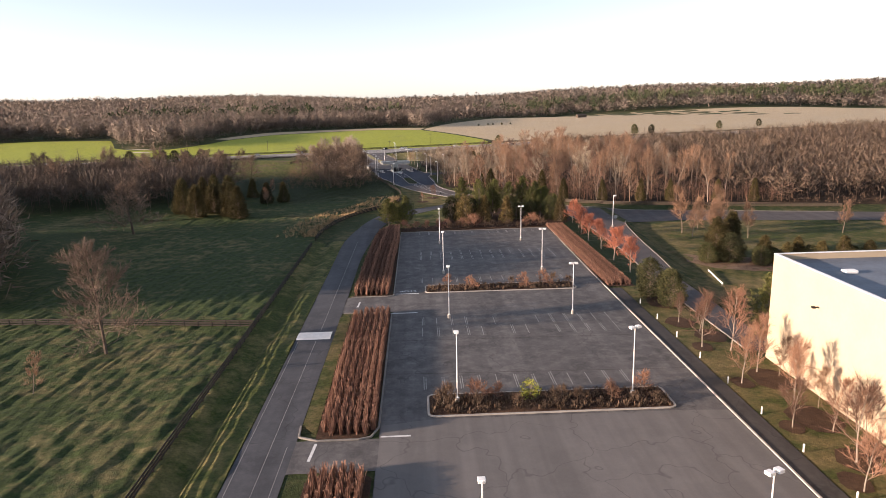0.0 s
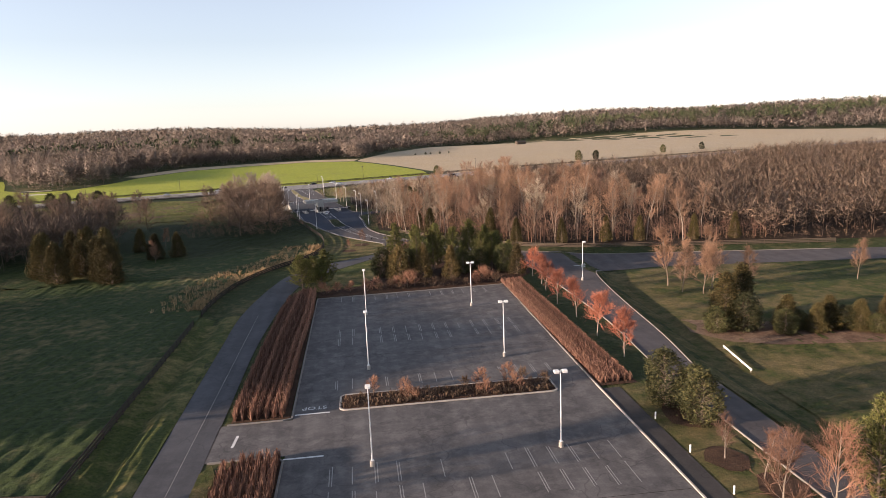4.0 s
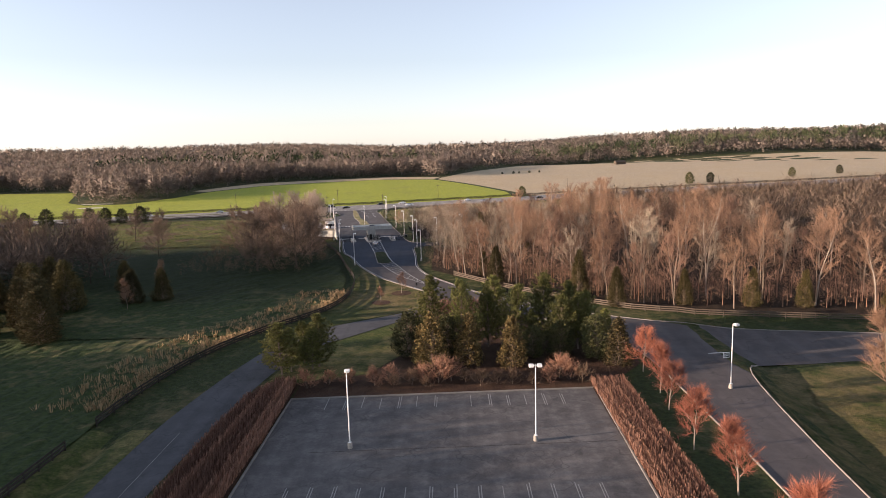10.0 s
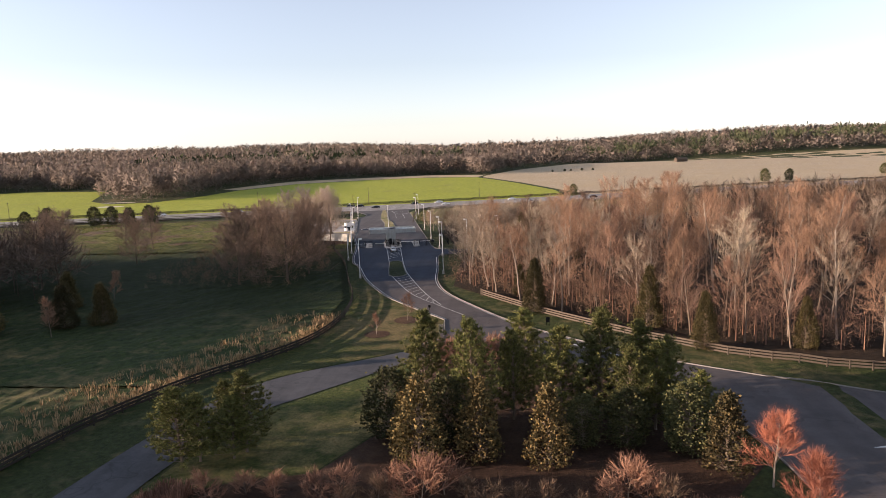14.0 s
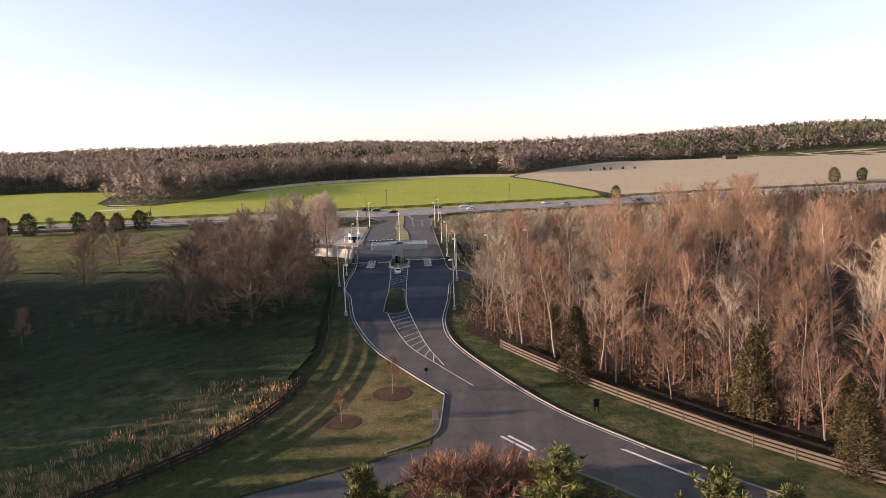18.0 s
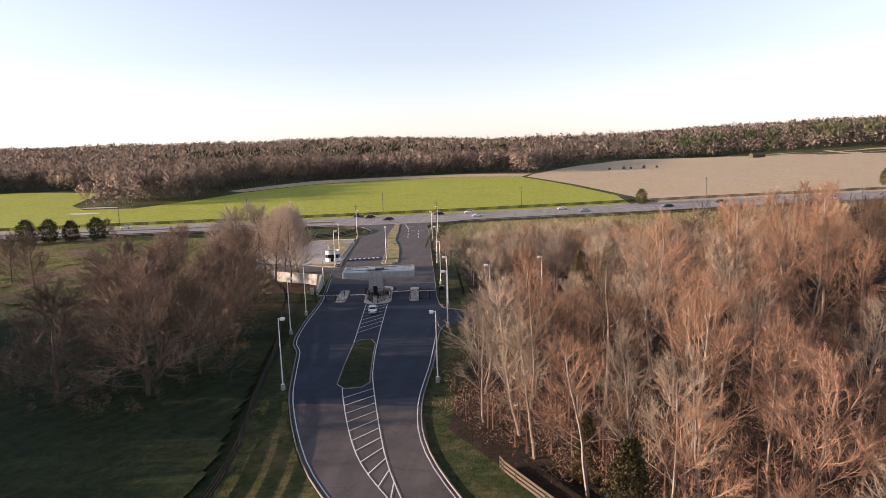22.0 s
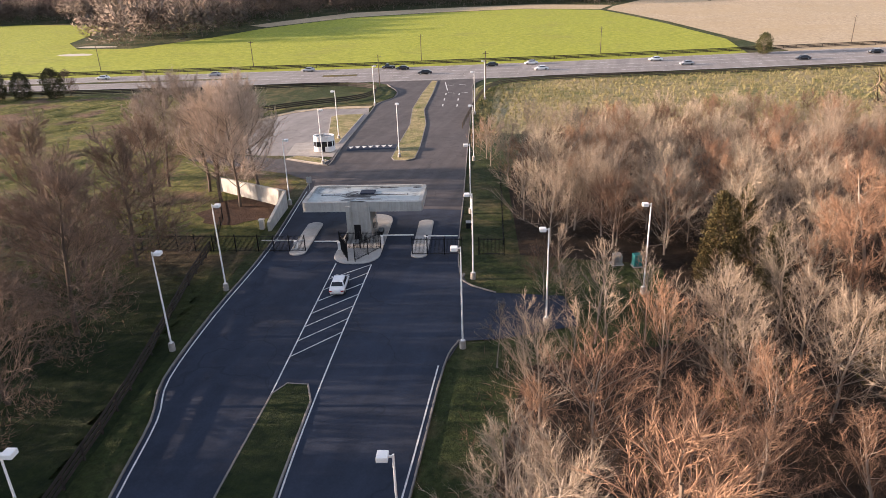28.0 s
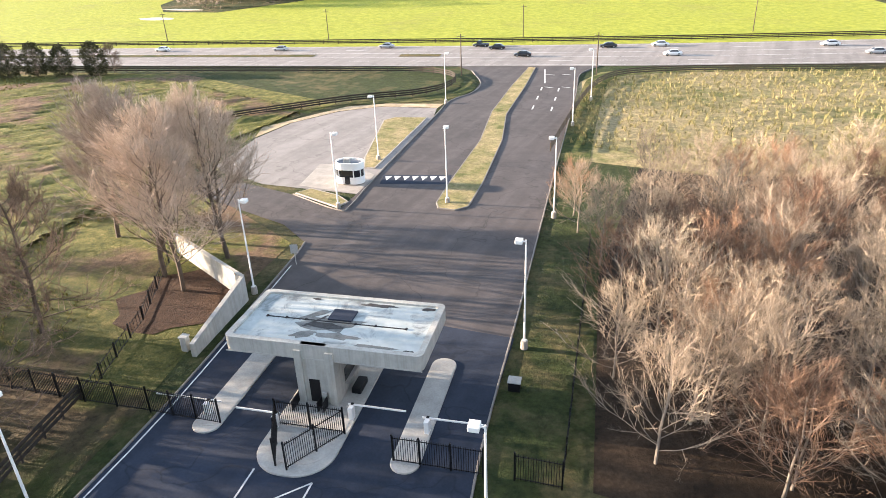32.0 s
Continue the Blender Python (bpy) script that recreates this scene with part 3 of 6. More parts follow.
def leafy_crown(seed, h, r, shape, clumps, per, leaf, low=0.04, trunk_r=0.16, slim=0.42):
    """Evergreen: clumps of leaves round a trunk. shape: outline radius at height 0..1."""
    rng = random.Random(seed)
    tv, tf, cv, cf, lv, lf = [], [], [], [], [], []
    trunk = wander(rng, Vector((0, 0, -0.3)), Vector((0, 0, 1)), h * 0.95, 6, 0.03, 0.1)
    tube(tv, tf, trunk, trunk_r, 0.03, 6)
    lobes = [(rng.uniform(0, 6.28), rng.uniform(0.1, 0.9), rng.uniform(0.72, 1.18)) for _ in range(9)]
    for i in range(clumps):
        f = low + (1 - low) * ((i + rng.random()) / clumps)
        a = rng.uniform(0, 6.283)
        bias = 1.0
        for la, lo_, lk in lobes:
            da = abs((a - la + math.pi) % 6.283 - math.pi)
            if da < 0.7 and abs(f - lo_) < 0.16:
                bias *= lk
        rad = r * shape(f) * bias * math.sqrt(rng.uniform(0.35, 1.0))
        c = Vector((math.cos(a) * rad, math.sin(a) * rad, f * h + rng.gauss(0, 0.15)))
        out = Vector((math.cos(a), math.sin(a), 0.35))
        if i % 5 == 0:
            p, _ = on(trunk, max(0.02, f - 0.08))
            tube(lv, lf, [p, p.lerp(c, 0.5) + Vector((0, 0, 0.08)), c], 0.05, 0.015, 3)
        size = leaf * rng.uniform(0.8, 1.5)
        for _ in range(per):
            q = c + Vector((rng.gauss(0, 1), rng.gauss(0, 1), rng.gauss(0, 0.8))) * size * 1.1
            d = (out + Vector((rng.gauss(0, 0.8), rng.gauss(0, 0.8), rng.gauss(0.2, 0.8)))).normalized()
            s = d.cross(Vector((rng.gauss(0, 1), rng.gauss(0, 1), rng.gauss(0, 1)))).normalized() * size * slim
            i0 = len(cv)
            cv.extend((q - s * 0.6, q + d * size * 0.55 - s, q + d * size * 1.2, q + d * size * 0.55 + s))
            cf.append((i0, i0 + 1, i0 + 2, i0 + 3))
    return tv, tf, cv, cf, lv, lf


def pine_crown(seed, h, r, low=0.12):
    """Pine: whorls of rising boughs that end in tufts of needles."""
    rng = random.Random(seed)
    tv, tf, cv, cf, lv, lf = [], [], [], [], [], []
    trunk = wander(rng, Vector((0, 0, -0.3)), Vector((0, 0, 1)), h * 0.97, 7, 0.025, 0.1)
    tube(tv, tf, trunk, h * 0.015, 0.03, 6)
    whorls = int(h * 1.45)
    for i in range(whorls):
        f = low + (0.99 - low) * i / (whorls - 1)
        reach = r * (0.14 + 0.86 * (1 - f) ** 0.85) * (0.72 + 0.28 * min(1, (f - low) * 6))
        turn = rng.uniform(0, 6.28)
        for j in range(6):
            a = turn + j * 1.047 + rng.gauss(0, 0.22)
            p, _ = on(trunk, min(0.995, f + rng.gauss(0, 0.008)))
            length = reach * rng.uniform(0.55, 1.2)
            bough = wander(rng, p, Vector((math.cos(a), math.sin(a), 0.25 + 0.9 * f)), length, 3, 0.10, 0.10)
            tube(lv, lf, bough, 0.045, 0.014, 3)
            tufted = 3 + int(length * 1.7)
            for t in range(tufted):
                q, d = on(bough, 0.3 + 0.7 * (t + 1) / tufted)
                q = q + Vector((rng.gauss(0, 1), rng.gauss(0, 1), rng.gauss(0.3, 0.6))) * 0.17 * (0.4 + length / 3)
                tip = (d * 0.5 + Vector((rng.gauss(0, 0.3), rng.gauss(0, 0.3), 0.75))).normalized()
                for _ in range(20):
                    e = (tip + Vector((rng.gauss(0, 0.75), rng.gauss(0, 0.75), rng.gauss(0, 0.55)))).normalized()
                    s = e.cross(Vector((rng.gauss(0, 1), rng.gauss(0, 1), rng.gauss(0, 1)))).normalized() * 0.05
                    n = len(cv)
                    cv.extend((q - s, q + s, q + e * rng.uniform(0.34, 0.62)))
                    cf.append((n, n + 1, n + 2))
    return tv, tf, cv, cf, lv, lf


def place(pattern, x, y, size, turn, sink=0.0, wide=1.0, label="", group=""):
    m = Matrix.LocRotScale((x, y, g(x, y) - sink), Euler((0, 0, turn)), (size * wide, size * wide, size))
    ob = copy_thing(pattern, m)
    if label:
        ob["label"] = label
    if group:
        ob["group"] = group
    return ob


def retire(pattern):
    """Removes a pattern once its copies stand."""
    for o in (*pattern.children_recursive, pattern):
        bpy.data.objects.remove(o)


rnd = random.Random(7)
cone = lambda f: (1 - f) ** 0.75 * (0.55 + 0.45 * min(1, f * 7))
oval = lambda f: max(0.12, math.sin(math.pi * min(1, (f * 0.86 + 0.10))) ** 0.8)

WOOD = [tree_thing("woodland_tree", "tall bare woodland tree with brown winter twigs", "tree", bare_crown(100 + i, h, s, lo, li, 10, 30, 0.62, 0.022, up, 0.0105), M[b], M[t], "trees of the wood")
        for i, (h, s, lo, li, up, b, t) in enumerate([(15, 5.6, 0.26, 18, 0.7, "palebark", "twig"), (17, 6.0, 0.30, 18, 0.8, "palebark", "twig"), (13, 5.4, 0.24, 16, 0.7, "bark", "redbrown"),
                                                      (16, 5.4, 0.28, 17, 0.8, "bark", "twig"), (11, 3.4, 0.15, 15, 0.7, "bark", "twig"), (14, 5.8, 0.26, 17, 0.7, "palebark", "fawntwig")])]
FAN = [tree_thing("coppice_tree", "fan-shaped bare young tree with fine pale twigs", "tree", bare_crown(140 + i, 9.4, 6.2, 0.14, 22, 10, 24, 0.6, 0.019, 0.5, 0.014, 0.11), M["palebark"], M[t], "young trees of the wood") for i, t in enumerate(("fawntwig", "fawntwig", "twig"))]
RED = [tree_thing("maple", "small leafless maple with reddish budding twigs", "tree", bare_crown(200 + i, 5.2, 2.3, 0.28, 17, 8, 30, 0.6, 0.024, 0.75, 0.015), M["palebark"], M["redtwig"], "red maples by the drive") for i in range(3)]
RUST = [tree_thing("ornamental_tree", "slim leafless ornamental tree with rusty twigs on mulch", "tree", bare_crown(220 + i, 5.2, 2.0, 0.24, 14, 7, 20, 0.6, 0.020, 0.95, 0.013), M["palebark"], M["rusttwig"], "ornamental trees by the building") for i in range(3)]
OAK = [tree_thing("oak", "broad spreading bare oak with grey-brown twigs", "tree", bare_crown(300 + i, 15, 7.4, 0.10, 38, 12, 30, 0.7, 0.036, 0.30, 0.018, 0.03), M["darkbark"], M["woodtwig"], "field oaks") for i in range(3)]
ASH = [tree_thing("ash_tree", "bare spreading tree with pale twigs beside the gate", "tree", bare_crown(330 + i, 14, 7.2, 0.2, 34, 14, 34, 0.55, 0.024, 0.48, 0.016), M["darkbark"], M["paletwig"], "trees by the gate") for i in range(2)]
PALE = [tree_thing("young_tree", "slender leafless tree with pale twigs", "tree", bare_crown(400 + i, 9, 2.6, 0.22, 18, 8, 28, 0.8, 0.022, 1.0, 0.010), M["bark"], M["twig"], "slender pale trees") for i in range(2)]
MAG = [tree_thing("magnolia", "dense evergreen magnolia with bronze-green leaves", "tree", leafy_crown(500 + i, 9, 3.0, oval if i == 1 else cone, 520, 10, 0.23), M["bark"], M["leafdark" if i == 1 else "leafbronze"], "magnolias by the car park") for i in range(3)]
CED = [tree_thing("cedar", "dense bronze-green conical cedar tree", "tree", leafy_crown(600 + i, 9, 2.7, cone, 760, 17, 0.17, 0.03, 0.16, 0.30), M["bark"], M["leafcedar"], "cedars") for i in range(2)]
PINE = [tree_thing("pine", "green pine with tufted needles", "tree", pine_crown(700 + i, 12, 5.8), M["bark"], M["leafpine"], "pines") for i in range(2)]
BUSH = [tree_thing("shrub", "low leafless shrub with tangled brown twigs", "shrub", bare_crown(800 + i, 1.9, 1.5, 0.05, 12, 5, 12, 0.5, 0.045, 0.6, 0.02), M["bark"], M[t], "shrubs in the beds") for i, t in enumerate(("rusttwig", "shrub", "shrub"))]

# the wood beside the entrance: the nearer trees singly
WOODS = [(13, 300), (21, 291), (31, 279), (42, 270), (52, 260), (63, 253), (90, 248), (122, 243), (120, 300), (105, 360), (85, 420), (60, 436), (20, 424), (3, 412), (6, 390), (9, 372), (16, 369), (17, 364), (24.5, 364), (33, 362), (32, 350), (25, 341), (17, 335), (14, 333)]
spots = []
for i in range(9000):
    if len(spots) >= 380:
        break
    x, y = rnd.uniform(0, 150), rnd.uniform(236, 440)
    if not inside(np.array([x]), np.array([y]), WOODS)[0]:
        continue
    d = (4.0 if y > 355 and x < 70 else 5.0) + 0.04 * max(0, x - 35)
    if all((x - a) ** 2 + (y - b) ** 2 > d * d for a, b in spots):
        spots.append((x, y))
for i, (x, y) in enumerate(spots):
    if y > 358 and x < 70 or x < 36 and y > 322:
        place(FAN[i % 3], x, y, rnd.uniform(0.8, 1.12) * (0.85 if y > 400 else 1.0), rnd.uniform(0, 6.28), 0, rnd.uniform(0.9, 1.1))
    else:
        place(WOOD[i % 6], x, y, rnd.uniform(0.92, 1.32) * (0.66 if x < 36 and y > 314 else 1.0), rnd.uniform(0, 6.28), 0, rnd.uniform(0.9, 1.2))
for i, (x, y, s) in enumerate([(11.1, 366.0, 0.95), (13.7, 371.3, 1.05), (19.0, 366.8, 0.9), (15.3, 375.3, 1.05), (10.2, 377.9, 1.0), (5.1, 383.3, 0.9), (1.5, 392.6, 0.95), (-2.6, 399.8, 0.85), (-4.3, 404.4, 0.7), (17.0, 384.0, 1.1), (23.2, 384.7, 1.0), (24.8, 367.1, 0.95), (6.7, 374.2, 0.8), (28.1, 378.1, 1.0), (12.1, 350.5, 0.62), (14.5, 348.6, 0.5)]):
    place(FAN[i % 3], x, y, s, i * 1.9, 0, 1.0, "", "young trees of the wood")


SLIM = [tree_thing("sapling", "slender crooked sapling with pale bare limbs", "tree", bare_crown(460 + i, 9, 3.4, 0.35, 15, 6, 11, 0.5, 0.018, 0.9, 0.010), M["palebark"], M["fawntwig"], "saplings by the side drive") for i in range(2)]
for i, (x, y, s) in enumerate([(12.2, 336, 0.85), (15.7, 336.2, 0.9), (17.6, 343, 1.0), (21.9, 343.5, 1.05), (17.8, 349, 0.9), (13.6, 354, 0.8), (18.8, 338.2, 1.0), (9.6, 337.4, 0.7), (23.5, 338.5, 1.0)]):
    place(SLIM[i % 2], x, y, s, i * 2.3)


def joined_trees(name, label, pts, sizes, mat, slivers, thick, trunks=True, seed=3, low=0.25, grain=1.0, domed=False):
    """Many far trees in one mesh: each a thin trunk and an uneven cloud of twig slivers."""
    r = np.random.RandomState(seed)
    n = len(pts)
    pts = np.array(pts)
    sizes = np.array(sizes)
    base = np.column_stack([pts, G(pts[:, 0], pts[:, 1])])
    k = slivers
    s = sizes[:, None]
    way = r.normal(0, 1, (n, k, 3)) * [1, 1, 0.85] + [0, 0, 0.35]
    way /= np.linalg.norm(way, axis=-1, keepdims=True)
    lob = 1 + 0.22 * np.sin(3 * np.arctan2(way[..., 1], way[..., 0]) + r.uniform(0, 6, (n, 1))) * np.sin(4 * way[..., 2] + r.uniform(0, 6, (n, 1)))
    rho = r.uniform(0.06, 1, (n, k)) ** 0.45 * lob * r.uniform(0.8, 1.15, (n, 1))
    mid = (low + (1 - low) * 0.48) * s
    c = np.stack([way[..., 0] * rho * s * 0.35, way[..., 1] * rho * s * 0.35, mid + way[..., 2] * rho * s * (1 - low) * 0.52], -1) + base[:, None]
    d = way * [0.8, 0.8, 0.6] + [0, 0, 0.45] + r.normal(0, 0.42, (n, k, 3))
    d /= np.linalg.norm(d, axis=-1, keepdims=True)
    w = np.cross(d, r.normal(0, 1, (n, k, 3)))
    w /= np.linalg.norm(w, axis=-1, keepdims=True) + 1e-9
    L = sizes[:, None, None] * r.uniform(0.10, 0.2, (n, k, 1)) * grain
    W = thick * r.uniform(0.6, 1.4, (n, k, 1))
    tri = np.stack([c - w * W - d * L * 0.5, c + w * W - d * L * 0.5, c + d * L * 0.6], 2).reshape(-1, 3)
    faces = np.arange(len(tri)).reshape(-1, 3)
    if trunks:
        t = np.stack([base + [-0.12, 0, 0], base + [0.12, 0, 0], base + np.column_stack([np.zeros(n), np.zeros(n), sizes * 0.8])], 1).reshape(-1, 3)
        u = np.stack([base + [0, -0.12, 0], base + [0, 0.12, 0], base + np.column_stack([np.zeros(n), np.zeros(n), sizes * 0.8])], 1).reshape(-1, 3)
        tri = np.concatenate([tri, t, u])
        faces = np.arange(len(tri)).reshape(-1, 3)
    me = bpy.data.meshes.new(name)
    me.vertices.add(len(tri))
    me.vertices.foreach_set("co", tri.ravel())
    me.loops.add(len(faces) * 3)
    me.loops.foreach_set("vertex_index", faces.ravel())
    me.polygons.add(len(faces))
    me.polygons.foreach_set("loop_start", np.arange(len(faces)) * 3)
    me.update(calc_edges=True)
    if domed:
        out = np.tile([0.0, 0.0, 1.0], (len(faces), 1))
        out[:n * k] = (way + r.normal(0, 0.16, way.shape)).reshape(-1, 3)
        me.polygons.foreach_set("use_smooth", np.ones(len(faces), bool))
        me.normals_split_custom_set(np.repeat(out, 3, axis=0))
    me.materials.append(mat)
    return tagged(new(name, me), label, "woods", kind="stuff")


def scatter(poly, step, seed, jitter=0.45, keep=1.0):
    r = np.random.RandomState(seed)
    xs, ys = np.array(poly).T
    gx, gy = np.meshgrid(np.arange(xs.min(), xs.max(), step), np.arange(ys.min(), ys.max(), step))
    gx = gx.ravel() + r.uniform(-jitter, jitter, gx.size) * step
    gy = gy.ravel() + r.uniform(-jitter, jitter, gy.size) * step
    k = inside(gx, gy, poly) & (r.uniform(0, 1, gx.size) < keep)
    return np.column_stack([gx[k], gy[k]])


def sized(n, a, b, seed):
    return np.random.RandomState(seed).uniform(a, b, n)


back = [(122, 243), (150, 240), (330, 208), (520, 195), (520, 515), (330, 535), (250, 485), (130, 450), (60, 436), (85, 420), (105, 360), (120, 300)]
p = scatter(back, 6.6, 11)
joined_trees("wood_behind", "deep bare brown woodland", p, sized(len(p), 11, 16, 1), M["woodtwig"], 190, 0.10, seed=4, low=0.1, domed=True)
p = scatter([(520, 195), (1100, 120), (1100, 640), (700, 640), (520, 515)], 10, 12)
joined_trees("far_wood", "bare brown woodland on a far slope", p, sized(len(p), 13, 20, 2), M["farwood"], 130, 0.28, seed=5, grain=0.6, low=0.08, domed=True)
BEYOND = [(8, 782), (-48, 806), (-104, 786), (-166, 750), (-198, 668), (-186, 640), (-192, 606), (-206, 578), (-236, 576), (-256, 596), (-278, 646), (-298, 684), (-380, 698), (-500, 646), (-620, 566), (-800, 480), (-1100, 430), (-1500, 700), (-1400, 1500), (-300, 1600), (300, 1600), (1300, 1500), (1300, 1000), (760, 975), (600, 1075), (420, 1095), (260, 1165), (150, 1150), (55, 960)]
p = scatter(BEYOND, 13, 13)
d = np.hypot(p[:, 0], p[:, 1])
nearer = p[d < 950]
joined_trees("wood_edge", "long edge of bare woods beyond the field", nearer, sized(len(nearer), 15, 23, 3), M["farwood"], 520, 0.24, seed=6, grain=0.6, low=0.03, domed=True)
p = p[d >= 950]
joined_trees("distant_woods", "distant bare woods over rolling hills", p, sized(len(p), 14, 24, 4), M["farwood"], 60, 0.7, trunks=False, seed=7, grain=0.8, low=0.08, domed=True)
p = scatter([(-1500, 700), (-2600, 900), (-3200, 3600), (3200, 3600), (2600, 900), (1300, 1000), (1300, 1500), (300, 1600), (-300, 1600), (-1400, 1500)], 34, 14)
joined_trees("horizon_woods", "hazy woods along the horizon", p, sized(len(p), 16, 28, 5), M["farwood"], 30, 1.9, trunks=False, seed=8, grain=0.8, low=0.1, domed=True)
p = scatter([(100, 1180), (420, 1110), (1300, 1020), (1300, 1420), (100, 1300)], 24, 15, keep=0.55)
joined_trees("pine_ridge", "dark pine stand on the far ridge", p, sized(len(p), 24, 33, 6), M["farpine"], 50, 1.2, trunks=False, seed=9, low=0.1)
p = scatter([(-420, 900), (-60, 850), (20, 1000), (-100, 1150), (-420, 1100)], 26, 16, keep=0.5)
joined_trees("pine_patch", "dark evergreens among far bare woods", p, sized(len(p), 22, 30, 7), M["farpine"], 50, 1.1, trunks=False, seed=10, low=0.1)

# two tree groups beyond the view's edge, added to shade pasture, road and car park
p = scatter([(-84, 128), (-92, 144), (-105, 160), (-124, 192), (-170, 200), (-180, 156), (-130, 126)], 5.0, 18)
joined_trees("shaw", "bare trees added west of the pasture for their shade", p, sized(len(p), 14, 21, 9), M["woodtwig"], 380, 0.15, seed=12, low=0.08)
p = scatter([(-98, 150), (-122, 196), (-165, 205), (-150, 130), (-105, 128)], 5.0, 19)
joined_trees("shaw", "taller bare trees added west of the pasture for longer shade", p, sized(len(p), 19, 25, 10), M["woodtwig"], 440, 0.15, seed=13, low=0.08)
p = scatter([(-64, 300), (-26, 298), (-22, 318), (-30, 350), (-44, 366), (-70, 366), (-66, 330)], 2.6, 51, keep=0.7)
joined_trees("copse_brush", "brown brush under the oaks by the entrance", p, sized(len(p), 1.5, 4.5, 51), M["shrub"], 60, 0.035, trunks=False, seed=52, low=0.02)
# trees of the pasture
for i, (x, y, s, w) in enumerate([(-52.2, 104.5, 1.25, 0.95), (-91, 211.7, 1.1, 1.3), (-29, 306, 1.2, 1.05), (-38, 314, 1.15, 1.0), (-28.5, 324, 1.05, 0.9), (-31, 334.5, 1.1, 1.0), (-46, 338, 1.1, 1.0), (-36, 350, 1.05, 0.95), (-53, 355, 1.1, 1.0),
                                  (-48, 326, 1.1, 1.0), (-60, 347, 1.0, 1.0), (-150, 285, 1.25, 1), (-128, 290, 1.2, 1), (-112, 280, 1.3, 1.0), (-98, 292, 1.25, 1), (-86, 303, 1.2, 1.0), (-140, 310, 1.3, 1), (-118, 312, 1.3, 1), (-165, 300, 1.3, 1),
                                  (-94, 364, 0.9, 0.8), (-104, 330, 1.1, 1), (-82, 332, 0.9, 0.8), (-118, 345, 1.0, 0.9), (-110, 375, 0.85, 0.9), (-40, 303, 1.1, 1.0), (-42, 362, 1.0, 0.9), (-26, 314, 1.0, 0.9), (-40, 330, 1.05, 1.0), (-36, 342, 1.0, 1.0)]):
    place(OAK[i % 3], x, y, s, i * 1.7, 0, w)
place(WOOD[4], -55.9, 89.8, 0.6, 1.0)
for i, (x, y, s) in enumerate([(-35.5, 372.8, 1.15), (-39.6, 374.5, 1.25), (-36.3, 380.4, 1.25), (-44.5, 379, 1.3), (-52.8, 380.2, 1.2), (-59, 385, 0.95), (-48, 386.5, 1.05), (-42, 386, 1.05)]):
    place(ASH[i % 2], x, y, s * 1.0, i * 2.1, 0, 1.0)
p = scatter([(-420, 130), (-185, 180), (-150, 256), (-92, 264), (-80, 296), (-96, 322), (-150, 330), (-420, 300)], 6.5, 17)
joined_trees("pasture_wood", "bare wood at the pasture edge", p, sized(len(p), 12, 17, 8), M["woodtwig"], 260, 0.10, seed=11)
for i, (x, y, s) in enumerate([(-63.8, 234.8, 1.25), (-70, 244, 1.35), (-78, 256, 1.4), (-84, 262, 1.3), (-61, 268, 0.95), (-55, 271, 0.9), (-92, 262, 1.3), (-70, 283, 0.9), (-76, 248, 1.2), (-88, 250, 1.4), (-67, 239, 1.35), (-80, 240, 1.3), (-74, 262, 1.35), (-82, 270, 1.3)]):
    place(CED[i % 2], x, y, s, i * 1.3, 0, 1.25)
for i, (x, y, s) in enumerate([(-59.7, 262, 0.85), (-64, 290, 0.8)]):
    place(PALE[i % 2], x, y, s, i * 1.3)

# evergreens north of the car park
for i, (x, y, s, k, w) in enumerate([(14.3, 214.8, 0.98, 0, 1.12), (20.7, 215.2, 0.95, 2, 1.0), (27.8, 214, 0.92, 0, 0.92), (45.2, 213.2, 0.86, 2, 1.08), (10.1, 220.9, 0.86, 1, 1.1), (42.4, 217.2, 0.82, 1, 1.1), (16.8, 219.5, 0.82, 1, 1.0), (36.5, 218.8, 0.7, 1, 1.2), (31.8, 218.5, 0.62, 1, 1.1), (12.4, 217.4, 0.7, 2, 1.0)]):
    place(MAG[k], x, y, s, i * 1.3, 0, w)
for i, (x, y, s, w) in enumerate([(14.0, 225, 1.12, 1.0), (19.6, 222.4, 1.08, 1.0), (26, 232, 0.98, 1.2), (34.4, 226.2, 1.1, 1.1), (40.4, 222.8, 0.84, 1.2), (30, 224, 0.98, 1.05), (39.6, 229, 0.92, 1.1), (24.4, 225.5, 0.9, 1.0), (44.4, 219.5, 0.66, 1.2), (37, 221.6, 0.85, 1.1), (42.6, 227, 0.8, 1.2), (-10.4, 212.2, 0.74, 1.4), (-5.0, 216.2, 0.76, 1.4), (-8, 218.5, 0.6, 1.3), (-9.2, 213.8, 0.62, 1.4), (-5.8, 214.6, 0.6, 1.4)]):
    place(PINE[i % 2], x, y, s, i * 2.1, 0, w)
for i, (x, y) in enumerate([(47.2, 146.5), (46.9, 158.2), (47.2, 171.1), (46.4, 181.7), (47.4, 194), (48.2, 200.5), (48.4, 210)]):
    place(RED[i % 3], x, y, (1.5, 1.55, 1.45, 1.4, 1.3, 1.35, 1.35)[i], i * 1.9)

